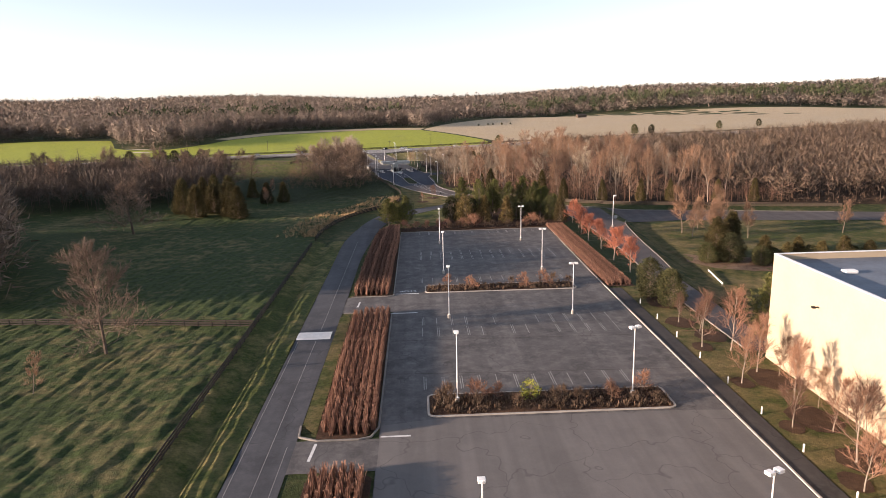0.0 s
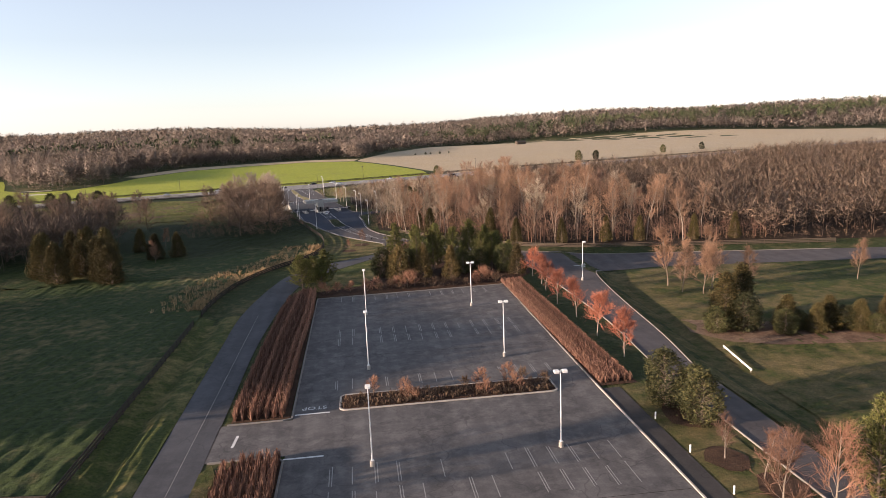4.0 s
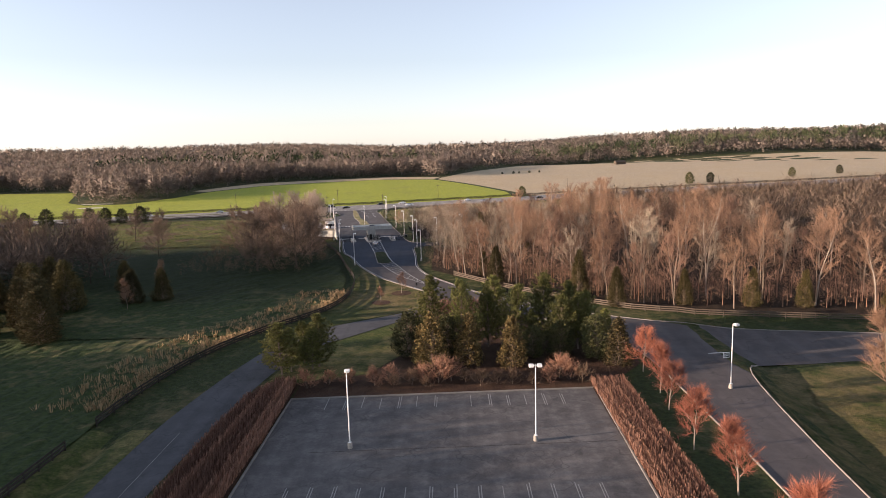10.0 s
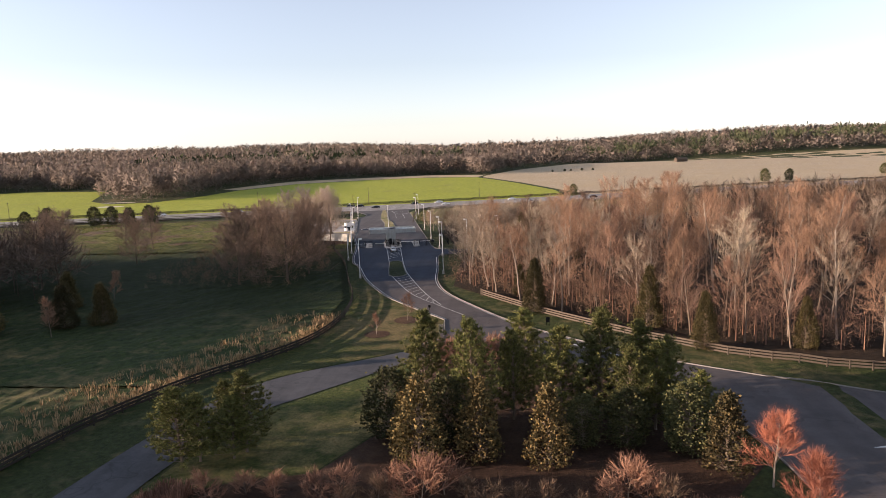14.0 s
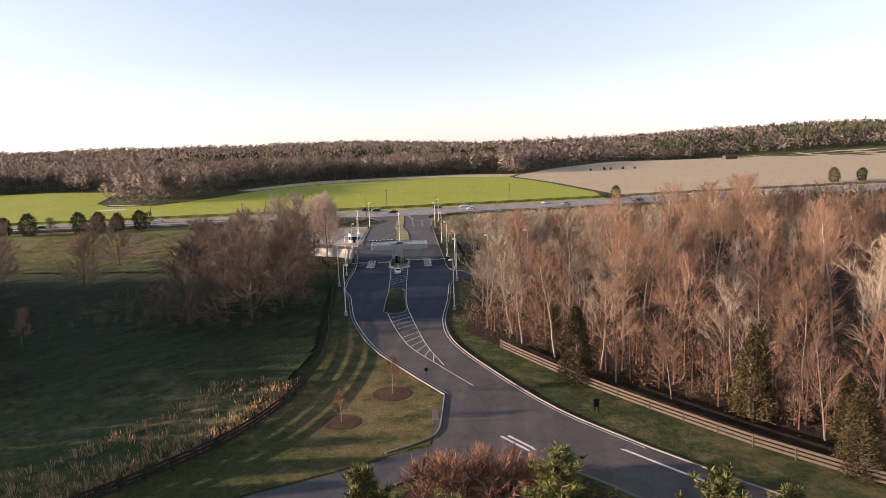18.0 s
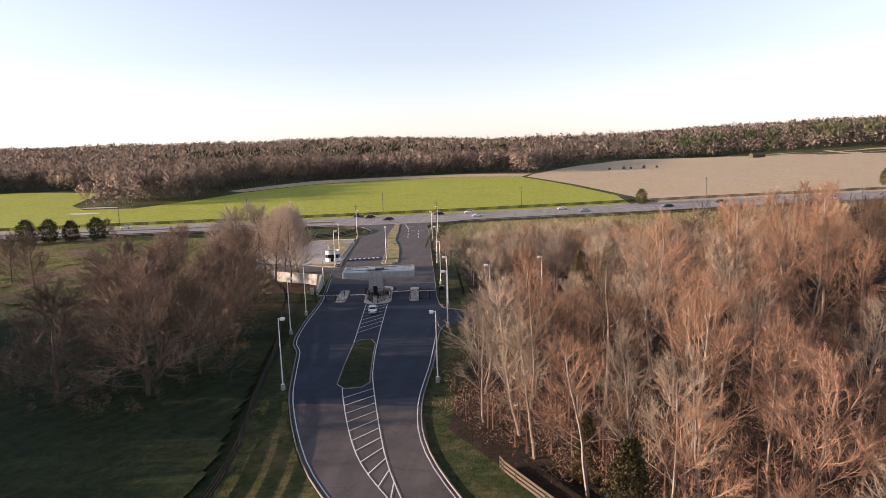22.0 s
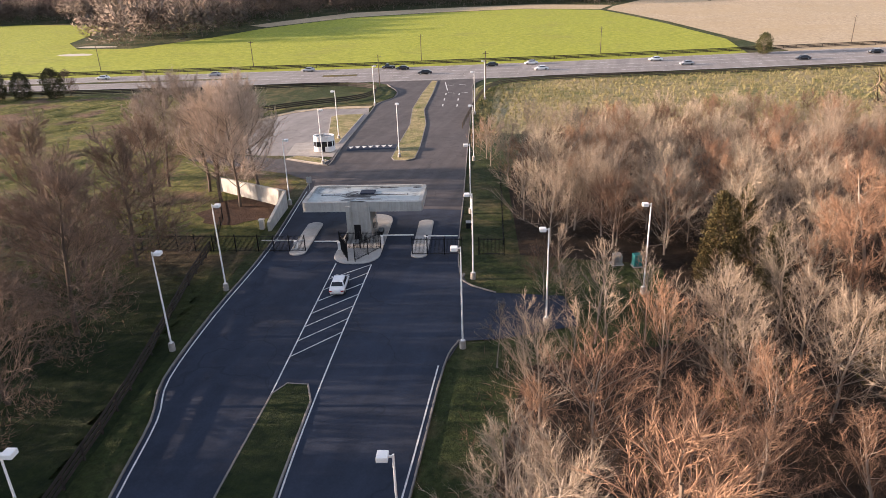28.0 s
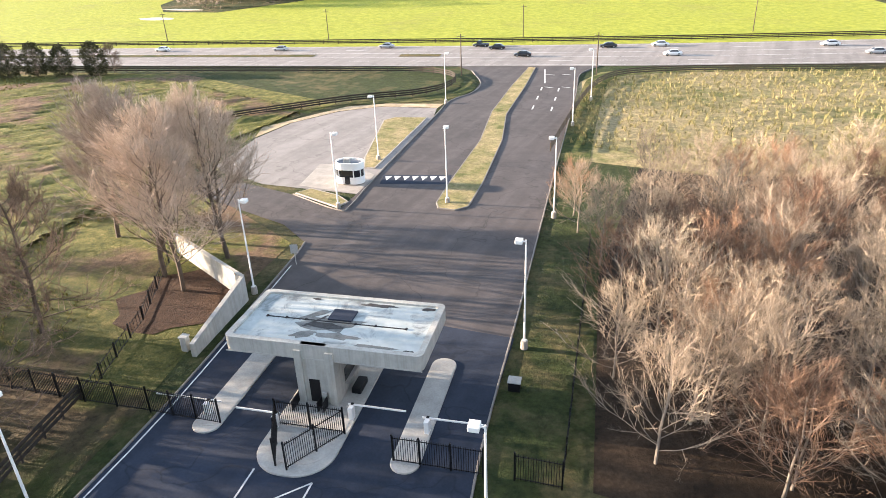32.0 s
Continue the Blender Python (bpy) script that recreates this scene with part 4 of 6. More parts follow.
# ---- office block beside the car park ----
def box(bm, x0, x1, y0, y1, z0, z1, bevel=0.0):
    r = bmesh.ops.create_cube(bm, size=1)
    bmesh.ops.scale(bm, vec=(x1 - x0, y1 - y0, z1 - z0), verts=r["verts"])
    bmesh.ops.translate(bm, vec=((x0 + x1) / 2, (y0 + y1) / 2, (z0 + z1) / 2), verts=r["verts"])
    if bevel:
        es = list({e for v in r["verts"] for e in v.link_edges})
        bmesh.ops.bevel(bm, geom=es, offset=bevel, segments=2, affect="EDGES", profile=0.6)


def cyl(bm, x, y, z0, z1, r0, r1=None, n=12):
    bmesh.ops.create_cone(bm, cap_ends=True, segments=n, radius1=r0, radius2=r0 if r1 is None else r1, depth=z1 - z0, matrix=Matrix.Translation((x, y, (z0 + z1) / 2)))


def boxes(name, dims, mat, parent=None, label="", bevel=0.0):
    bm = bmesh.new()
    for d in dims:
        box(bm, *d, bevel)
    return part(name, bm, mat, parent, label)


def building():
    b = thing("office_building", "windowless cream panelled building with a flat parapet roof", "building")
    x0, x1, y0, y1, z1 = 52.0, 130.0, -40.0, 94.6, 16.1
    for nm, d in (("wall", (x0, x0 + 0.35, y0, y1, -2.2, z1)), ("wall", (x0 + 0.35, x1, y1 - 0.35, y1, -2.2, z1)), ("wall", (x1 - 0.35, x1, y0, y1 - 0.35, -2.2, z1)), ("wall", (x0 + 0.35, x1 - 0.35, y0, y0 + 0.35, -2.2, z1))):
        boxes(nm, [d], M["facade"], b)
    boxes("roof", [(x0 + 0.36, x1 - 0.36, y0 + 0.36, y1 - 0.36, z1 - 1.2, z1 - 0.9)], M["roof"], b, "grey roof membrane")
    for d in ((x0 - 0.06, x0 + 0.42, y0, y1 + 0.06, z1, z1 + 0.08), (x0 + 0.42, x1, y1 - 0.42, y1 + 0.06, z1, z1 + 0.08)):
        boxes("coping", [d], M["white"], b, "pale metal coping")
    for x, y in ((58, 86), (70, 80), (64, 60), (84, 88)):
        boxes("roof_hatch", [(x - 0.9, x + 0.9, y - 0.6, y + 0.6, z1 - 0.9, z1 - 0.45)], M["white"], b, "white domed roof hatch", 0.15)


building()


# ---- lamps ----
def lamp_pattern(heads, h=9.9):
    t = thing("street_lamp", "tall white car-park lamp on a concrete footing", "street lamp", group="car-park lamps")
    bm = bmesh.new()
    cyl(bm, 0, 0, -0.3, 0.75, 0.32, 0.29, 14)
    part("footing", bm, M["concrete"], t, "round concrete footing")
    bm = bmesh.new()
    box(bm, -0.17, 0.17, -0.17, 0.17, 0.75, 0.80)
    part("base_plate", bm, M["white"], t)
    bm = bmesh.new()
    cyl(bm, 0, 0, 0.80, h, 0.095, 0.06, 10)
    part("pole", bm, M["white"], t)
    for s in heads:
        bm = bmesh.new()
        box(bm, min(0, s) if s else -0.05, max(0, s) if s else 0.05, -0.04, 0.04, h - 0.18, h - 0.08)
        part("arm", bm, M["white"], t)
        bm = bmesh.new()
        box(bm, s - 0.3, s + 0.3, -0.32, 0.32, h - 0.3, h + 0.02, 0.05)
        hd = part("head", bm, M["white"], t)
        bm = bmesh.new()
        box(bm, s - 0.22, s + 0.22, -0.24, 0.24, h - 0.325, h - 0.3)
        part("lens", bm, plain("lamp_lens", (0.5, 0.5, 0.46), 0.2), hd)
    return t


L1, L2 = lamp_pattern((0.55,)), lamp_pattern((-0.5, 0.5))


def lamp(pattern, x, y, turn=0.0, k=1.0, label="", group=""):
    ob = copy_thing(pattern, pose(x, y, g(x, y) + 0.02, 0, 0, turn) @ Matrix.Scale(k, 4))
    if label:
        ob["label"] = label
    if group:
        ob["group"] = group


for x, y, p_, t_ in ((3.8, 47, L1, 90), (27.4, 47, L2, 20), (3.8, 82.2, L1, 90), (27.4, 82.3, L2, 20), (4.4, 117.8, L1, 90), (27.4, 117.8, L2, 0), (4.7, 150.6, L1, 90), (27.8, 151.2, L2, 0), (4.95, 184.1, L1, 90), (28.0, 185, L2, 0)):
    lamp(p_, x, y, t_)
for x, y, t_ in ((-11.9, 310, 0), (8.5, 314, 180), (-20.4, 334.4, 0), (-22.2, 346.8, 0), (-28.4, 375, 0), (6.0, 340, 180), (3.9, 354.5, 180), (-0.9, 375.5, 180), (-6.3, 403, 180), (-20.2, 403, 90), (-32.6, 396.8, 0), (-37.4, 415.7, 180), (-42.5, 452, 0), (-14.5, 443, 180), (-15.8, 462, 180), (12.9, 345.7, 180), (22, 354.2, 180), (59.2, 202.2, 0)):
    lamp(L1, x, y, t_ + 11, 1.0, "tall white street lamp on a concrete footing beside the road", "entrance lamps")

# ---- kerbs and markings ----
def up(x, y, lift=0.0):
    return (x, y, g(x, y) + lift)


kerbs = thing("kerb", "pale concrete kerb round the car park", "kerb", kind="structure")
for line in ([(38.45, 10), (38.45, 136)], [(38.45, 136), (39.2, 203.0), (-6.25, 201.0), (-6.35, 133.5), (-7.5, 133.1), (-15, 133.1)], [(-15.5, 122.4), (-7.2, 122.4), (-6.35, 121), (-6.35, 76), (-7.2, 73.6), (-8.6, 73.1), (-13.5, 73.1), (-15.9, 74.2), (-16.1, 77)]):
    ribbon("kerb_stone", dense(line, 6, False), 0.26, 0.16, M["concrete" if line[0][1] == 10 else "kerbgrey"], kerbs, 0.06)
mainkerb = thing("kerb", "white-edged concrete kerb along the entrance road", "kerb", kind="structure")
for line in (ENTRY_L, [(-30.6, 386.6), (-29.9, 384.5), (-29, 381)], ENTRY_R + [(5.4, 341)], [(7, 351.4), (4.2, 352.6), (2.7, 354), (2.7, 355.4), (2, 356)] + ENTRY_R2[1:], [(59.4, 241), (47.3, 248.4), (36, 258.4)], [(143, 224), (94, 232.5), (77, 235.5), (59.4, 241)],
             [(12.2, 272.1), (12.7, 266), (12.9, 261), (11.5, 258.4), (8, 255.2)], [(56.4, 140), (58.9, 157), (61.6, 184), (65, 208), (69, 215)], [(50.4, 97), (50.4, 139), (52.3, 167), (51.9, 205), (50.9, 220), (47.4, 231), (42.4, 239.1), (33.3, 247.9), (30.1, 250.8), (27, 252.9), (23.6, 254.4), (17.2, 253.5), (13.4, 251.3), (10.5, 248.5)],
             [(-41.2, 399), (-32.4, 396.2), (-31.6, 398), (-34, 409), (-40.5, 443), (-42.5, 454), (-41, 463), (-43, 472), (-50, 484)]):
    ribbon("kerb_stone", dense(smooth_line(line, 4) if len(line) > 2 else line, 6, False), 0.15, 0.15, M["kerbgrey"], mainkerb, 0.06)


def stripes(name, label, segs, width, mat, lift=0.07):
    t = thing(name, label, "road marking", kind="structure")
    for a, b in segs:
        n = max(1, int(math.dist(a, b) / 5))
        pts = [Vector(a).lerp(Vector(b), i / n) for i in range(n + 1)]
        d = (Vector(b) - Vector(a)).normalized()
        s = Vector((-d.y, d.x)) * width / 2
        vs = []
        for p in pts:
            z = g(p.x, p.y) + lift
            vs += [(*(p + s), z), (*(p - s), z)]
        mesh_ob("line", vs, [(2 * i, 2 * i + 1, 2 * i + 3, 2 * i + 2) for i in range(n)], mat, t)
    return t


stripes("road_seam", "pale worn seams along the access road", [((-19.0, 20), (-18.7, 108)), ((-18.6, 113), (-18.5, 190)), ((-16.9, 20), (-16.9, 72)), ((-21.7, 20), (-21.7, 108))], 0.06, M["faint"], 0.066)
bays = []
for y0, y1 in ((86.5, 91.5), (108, 113), (113.6, 118.6), (142.5, 147.2), (164, 169), (169.6, 174.6), (196.5, 201.5)):
    for i in range(14):
        if rnd.random() < 0.9:
            x = -0.6 + 2.62 * i
            bays.append(((x, y0 + rnd.uniform(0, 0.5)), (x, y1 - rnd.uniform(0, 0.9))))
            if rnd.random() < 0.6:
                bays.append(((x + 0.3, y0 + rnd.uniform(0, 0.5)), (x + 0.3, y1 - rnd.uniform(0, 0.9))))
stripes("bay_marking", "faded painted parking-bay lines on old asphalt", bays, 0.11, M["faint"], 0.066)
stripes("asphalt_seam", "dark sealed seams across the old asphalt", [((23.5, 44), (22.8, 78)), ((30.5, 14), (29.5, 60)), ((-5.8, 92.5), (38, 91)), ((-5.8, 106.5), (38, 105.8)), ((-5.8, 158), (38, 157)), ((0, 183), (38, 184.5)), ((-5, 62), (20, 58)), ((30, 66), (38, 55))], 0.09, M["fence"], 0.067)
stripes("road_marking", "white stop bars and faded lane lines by the car park", [((-13.2, 126.2), (-13.0, 129.6)), ((-6.0, 134.6), (-1.2, 134.6)), ((-6.4, 121.6), (-1.5, 121.6)), ((-13.9, 68.5), (-13.6, 72.5)), ((-6, 73.6), (-2.4, 73.6)), ((58, 219), (66, 219.4)), ((20.2, 260.2), (23.4, 256.8)), ((21.0, 260.4), (24.2, 257.0)), ((33, 258), (41, 250.5))], 0.35, M["paint"])
edge_l, edge_r = offset(smooth_line(ENTRY_L, 4), -0.5), offset(smooth_line(ENTRY_R, 4), 0.5)
HATCH_L = smooth_line([(15.8, 275.2), (10.0, 283.0), (3.0, 293.3), (-3.6, 309.8), (-5.9, 318.7), (-8.2, 331.5), (-12.9, 355.6)], 5)
HATCH_R = smooth_line([(10.6, 283.2), (6.0, 293.8), (0.1, 311.8), (-1.9, 319.5), (-4.4, 332), (-8.6, 356)], 5)
segs = [(a, b) for ln in (edge_l, edge_r, HATCH_L, HATCH_R) for a, b in zip(ln, ln[1:])]


def across(ln, y):
    for a, b in zip(ln, ln[1:]):
        if a[1] <= y <= b[1]:
            f = (y - a[1]) / (b[1] - a[1] + 1e-9)
            return (a[0] + (b[0] - a[0]) * f, y)
    return ln[0] if y < ln[0][1] else ln[-1]


for y in np.arange(286, 310, 2.3):
    segs.append((across(HATCH_L, y - 1.4), across(HATCH_R, y + 2.0)))
for i in range(7):
    segs.append((across(HATCH_L, 351.2 - 2.65 * i), across(HATCH_R, 356.3 - 2.65 * i)))
stripes("hatching", "white edge lines and hatched median on dark asphalt", segs, 0.13, M["paint"], 0.115)
segs = []
for y in (452, 460, 468):
    segs += [((-24.6 - (y - 452) * 0.2, y), (-25.2 - (y - 452) * 0.2, y + 3)), ((-20.9 - (y - 452) * 0.2, y), (-21.5 - (y - 452) * 0.2, y + 3))]
segs += [((-29, 475), (-33.5, 490)), ((-36, 494), (-25.5, 497)), ((-26, 471), (-28, 471.4)), ((-22.5, 472), (-24.5, 472.4)), ((-29.5, 484), (-31.5, 484.4)), ((-26, 485), (-28, 485.4))]
stripes("lane_marking", "white lane dashes and arrows near the junction", segs, 0.28, M["paint"], 0.072)
segs = []
for d, dash in ((-13.6, 0), (13.6, 0), (-3.2, 0), (3.2, 0), (-8.2, 1), (8.2, 1)):
    ln = dense(offset([q for q in hw if -330 < q[0] < 420], d), 4.5, False)
    segs += [(a, b) for i, (a, b) in enumerate(zip(ln, ln[1:])) if not dash or i % 3 == 0]
bm_t = stripes("highway_marking", "white and yellow lane lines on the highway", [], 0.2, M["paint"])
vs, fs = [], []
for a, b in segs:
    d = (Vector(b) - Vector(a)).normalized()
    s = Vector((-d.y, d.x)) * 0.12
    i = len(vs)
    vs += [up(a[0] + s.x, a[1] + s.y, 0.16), up(a[0] - s.x, a[1] - s.y, 0.16), up(b[0] - s.x, b[1] - s.y, 0.16), up(b[0] + s.x, b[1] + s.y, 0.16)]
    fs.append((i, i + 1, i + 2, i + 3))
mesh_ob("lane_line", vs, fs, M["paint"], bm_t)
for a, b in ((-330, -92), (-78, -62)):
    ln = [q for q in hw if a < q[0] < b]
    sheet("highway_median", offset(ln, -1.7) + offset(ln, 1.7)[::-1], M["lawn"], 0.2, 6, "narrow grass strip between the carriageways", "median") if len(ln) > 1 else None

# raised concrete crossing on the access road
bm = bmesh.new()
prof = [(-1.9, 0.0), (-1.2, 0.12), (1.2, 0.12), (1.9, 0.0)]
vv = [[bm.verts.new((x, 110.5 + y, 0.065 + z)) for y, z in prof] for x in (-22.2, -16.4)]
for i in range(3):
    bm.faces.new((vv[0][i], vv[1][i], vv[1][i + 1], vv[0][i + 1]))
tagged(part("speed_table", bm, plain("white_concrete", (0.66, 0.64, 0.6), 0.8, 0, 0.2, 1.0)), "worn white speed table across the access road", "speed bump", kind="structure")

# hump with a row of white teeth across the exit lane
hump = thing("speed_hump", "low dark hump with a row of white painted teeth", "speed bump", kind="structure")
ta, tb_ = Vector((-32.6, 408.2)), Vector((-23.4, 411.2))
td = (tb_ - ta).normalized()
tn = Vector((-td.y, td.x))
vs = []
for p in (ta, tb_):
    for o, z in ((-1.9, 0.0), (-1.1, 0.09), (1.1, 0.09), (1.9, 0.0)):
        q = p + tn * o
        vs.append(up(q.x, q.y, 0.07 + z))
mesh_ob("ramp", vs, [(i, i + 1, i + 5, i + 4) for i in range(3)], M["newroad"], hump)
for i in range(7):
    q = ta + td * (0.75 + 1.28 * i)
    tri = [q - td * 0.5 + tn * 1.0, q + td * 0.5 + tn * 1.0, q - tn * 0.7]
    mesh_ob("tooth", [up(p.x, p.y, 0.166) for p in tri], [(0, 1, 2)], M["paint"], hump)

# painted word at the stop line
tx = bpy.data.curves.new("word", "FONT")
tx.body, tx.size, tx.align_x = "STOP", 1.5, "CENTER"
word = new("stop_lettering", tx)
word.matrix_world = pose(-3.4, 137.0, 0.075, 0, 0, 180)
dg = bpy.context.evaluated_depsgraph_get()
wm = bpy.data.meshes.new_from_object(word.evaluated_get(dg))
bpy.data.objects.remove(word)
wm.materials.clear()
wm.materials.append(M["paint"])
wo = new("stop_lettering", wm)
wo.matrix_world = pose(-3.4, 137.0, 0.075, 0, 0, 180)
tagged(wo, "worn white painted word on the asphalt", "road marking", kind="structure")

# darker walkway beside the car park, with its cross joints
M["walk"] = asphalt("dark_brown_asphalt", (0.034, 0.031, 0.029), (0.062, 0.056, 0.052), (0.078, 0.070, 0.064))
sheet("walkway", [(38.7, 10), (41.2, 10), (41.4, 134), (38.7, 134)], M["walk"], 0.10, 6, "dark asphalt walkway beside the car park", "path")
sheet("planting_strip", [(41.4, 10), (51.9, 10), (51.9, 94), (49, 98), (49, 133), (45, 136), (41.4, 134)], M["lawn"], 0.05, 5, "planting strip of thin grass", "ground")
sheet("bank", [(66, 160), (70, 153), (78, 149), (110, 144), (135, 139), (135, 150), (100, 156), (76, 165), (68, 168)], M["bank"], 0.24, 2.5, "bare reddish bank below the evergreens", "ground")


# ---- planted beds ----
def blades(r, vs, fs, x, y, z, n, h, spread, w=0.05):
    for _ in range(n):
        a = r.uniform(0, 6.28)
        q = r.uniform(0, spread)
        bx, by = x + math.cos(a) * q * 0.6, y + math.sin(a) * q * 0.6
        hh = h * r.uniform(0.6, 1.15)
        tx_, ty = bx + math.cos(a) * q * 0.9 + r.gauss(0, 0.1), by + math.sin(a) * q * 0.9 + r.gauss(0, 0.1)
        c, s = math.cos(a + 1.57 + r.gauss(0, 0.5)) * w, math.sin(a + 1.57 + r.gauss(0, 0.5)) * w
        i = len(vs)
        vs += [(bx - c, by - s, z), (bx + c, by + s, z), (tx_ + c * 0.6, ty + s * 0.6, z + hh), (tx_ - c * 0.6, ty - s * 0.6, z + hh)]
        fs.append((i, i + 1, i + 2, i + 3))


def grass_bed(label, outline, rows, h, step=0.2, per=18):
    """Rows of cut ornamental grass on mulch. rows: lines of points."""
    b = thing("grass_bed", label, "planted bed")
    sheet("soil", outline, M["mulch"], 0.14, 4, parent=b)
    r = random.Random(len(outline) + int(outline[0][1]))
    for ln in rows:
        vs, fs = [], []
        for x, y in dense(ln, step, False):
            k = h * r.uniform(0.9, 1.06)
            blades(r, vs, fs, x + r.gauss(0, 0.07), y + r.gauss(0, 0.1), g(x, y) + 0.12, per, k, 0.34, 0.03)
        tagged(mesh_ob("grass_hedge", vs, fs, M["drygrass"], b), kind="stuff")


rows = []
for i in range(7):
    x = -12.9 + i * 0.98
    rows.append([(x, 74.4 + (0.8 if i in (0, 6) else 0)), (x - 0.15, 95), (x, 121.5 - (1.5 if i < 2 else 0))])
grass_bed("kerbed bed of reddish-brown ornamental grass in rows", [(-13.8, 73.4), (-8, 73.4), (-6.6, 75.5), (-6.5, 121), (-8, 122.2), (-11.5, 122.2), (-13.4, 119), (-13.8, 100)], rows, 1.5)
rows = []
for i in range(7):
    x = -13.6 + i * 1.08
    top = 207 - max(0, (3 - i)) * 2.0
    rows.append([(x - 0.6, 134.2), (x - 0.3, 165), (x + 0.4, 188), (x + 1.3 * (1 - i / 6), top)])
grass_bed("long kerbed bed of brown ornamental grass in rows", [(-14.6, 133.5), (-6.6, 133.5), (-6.5, 203), (-6.4, 208), (-11.5, 206), (-12.9, 195), (-13.9, 180), (-14.5, 160)], rows, 1.5)
rows = []
for i in range(6):
    x = -12.6 + i * 1.0
    rows.append([(x, 40), (x, 65.3 - (0.6 if i in (0, 5) else 0))])
grass_bed("rounded end of a brown ornamental grass bed", [(-13.6, 40), (-6.6, 40), (-6.5, 64.5), (-8, 65.8), (-12, 65.8), (-13.6, 64)], rows, 1.5)
rows = []
for i in range(6):
    x = 39.3 + i * 0.92
    rows.append([(x, 136.2), (x, 170), (x, 206)])
grass_bed("long bed of tan ornamental grass in rows beside the car park", [(38.8, 135), (44.6, 135), (44.6, 207), (38.8, 207)], rows, 0.95)
# bank of green and straw turf beside the beds
sheet("verge_strip", [(-15.9, 77), (-13.9, 74.5), (-13.9, 119), (-14.8, 121.8), (-15.9, 120)], M["lawn"], 0.13, 4, "strip of bright turf beside the bed", "lawn")


def shrub_bed(label, x0, x1, y0, y1, bushes):
    b = thing("shrub_bed", label, "planted bed")
    out = []
    for cx, cy, a0 in ((x1 - 0.9, y1 - 0.9, 0), (x0 + 0.9, y1 - 0.9, 90), (x0 + 0.9, y0 + 0.9, 180), (x1 - 0.9, y0 + 0.9, 270)):
        out += [(cx + 0.9 * math.cos(radians(a0 + j * 22.5)), cy + 0.9 * math.sin(radians(a0 + j * 22.5))) for j in range(5)]
    ribbon("kerb_ring", dense(out, 4), 0.3, 0.16, M["concrete"], b, 0.06, True, "concrete kerb")
    sheet("soil", out, M["mulch"], 0.17, 3, parent=b)
    r = random.Random(int(y0))
    vs, fs = [], []
    for _ in range(int((x1 - x0) * (y1 - y0) * 2.2)):
        x, y = r.uniform(x0 + 0.5, x1 - 0.5), r.uniform(y0 + 0.5, y1 - 0.5)
        blades(r, vs, fs, x, y, 0.15, 9, r.uniform(0.25, 0.7), 0.5, 0.05)
    mesh_ob("groundcover", vs, fs, M["shrub"], b)["label"] = "brown tangled ground cover"
    for k, x, y, s, m in bushes:
        place(BUSH[k], x, y, s, x * 3.1, -0.15, 1.0, m)


RB, BB, PB = "leafless shrub with rust-red twigs", "low leafless shrub with tangled brown twigs", "pale leafless shrub with fine twigs"
shrub_bed("kerbed island of brown shrubs in the car park", -0.1, 32, 78.3, 84.7,
          [(0, 6.6, 82.5, 1.35, RB), (0, 9.2, 83, 1.0, RB), (1, 2.4, 83, 1.1, BB), (1, 1.8, 81, 1.2, BB), (2, 16.5, 80.5, 1.0, PB), (0, 24.3, 81.5, 1.1, RB), (0, 29.5, 84.3, 1.15, RB), (1, 20, 81.6, 0.8, BB), (1, 27, 80.2, 0.7, BB), (2, 6.3, 80.2, 0.9, PB), (1, 11.5, 80.4, 0.8, BB), (1, 29.8, 80, 0.7, BB), (1, 18, 82.6, 0.8, BB)])
shrub_bed("second kerbed island of brown shrubs in the car park", 0.3, 32.2, 134.7, 140.2,
          [(0, 5.2, 141, 1.0, RB), (0, 9.8, 139.6, 0.9, RB), (0, 10.5, 136.5, 1.0, RB), (2, 19, 139, 0.8, PB), (0, 21.6, 140, 1.05, RB), (0, 21.5, 136.2, 0.95, RB), (0, 26.5, 137.5, 1.0, RB), (2, 28, 139.5, 0.95, PB), (0, 26, 141, 1.1, RB), (2, 31, 137.5, 0.9, PB)])
gv = tree_thing("green_shrub", "bright yellow-green leafy rounded shrub", "shrub", leafy_crown(880, 2.3, 1.3, oval, 90, 8, 0.16, 0.05, 0.05), M["bark"], twig("fresh_green_leaves", (0.16, 0.20, 0.03), (0.34, 0.36, 0.07)))
place(gv, 13.6, 82.6, 1.0, 0.4, -0.15)
retire(gv)
NORTH = [(-6.2, 201.4), (39.2, 203.3), (44.6, 203.5), (44.6, 208), (49, 214), (49.8, 221), (46.4, 230.5), (41.5, 238.4), (32.6, 247), (29.6, 249.8), (26.6, 251.8), (23.4, 253.2), (17.4, 252.4), (13.9, 250.4), (12, 247), (9, 236), (9.5, 223), (4, 211.5), (-3, 209.6), (-6.4, 208)]
sheet("corner_lawn", [(-6.4, 208.3), (-3, 209.9), (3.9, 211.9), (9.2, 223), (8.8, 236), (11.7, 247.1), (13.2, 250.4), (10.6, 248.2), (6.9, 244.9), (1.9, 238.8), (-3.2, 232.6), (-7.9, 226.3), (-11.2, 216), (-12.4, 207.5), (-11.4, 206.6)], M["verge"], 0.05, 3, "small green lawn inside the bend", "lawn")
sheet("shrubbery_ground", NORTH, M["mulch"], 0.05, 4, "mulched bed beneath magnolias and shrubs", "ground")
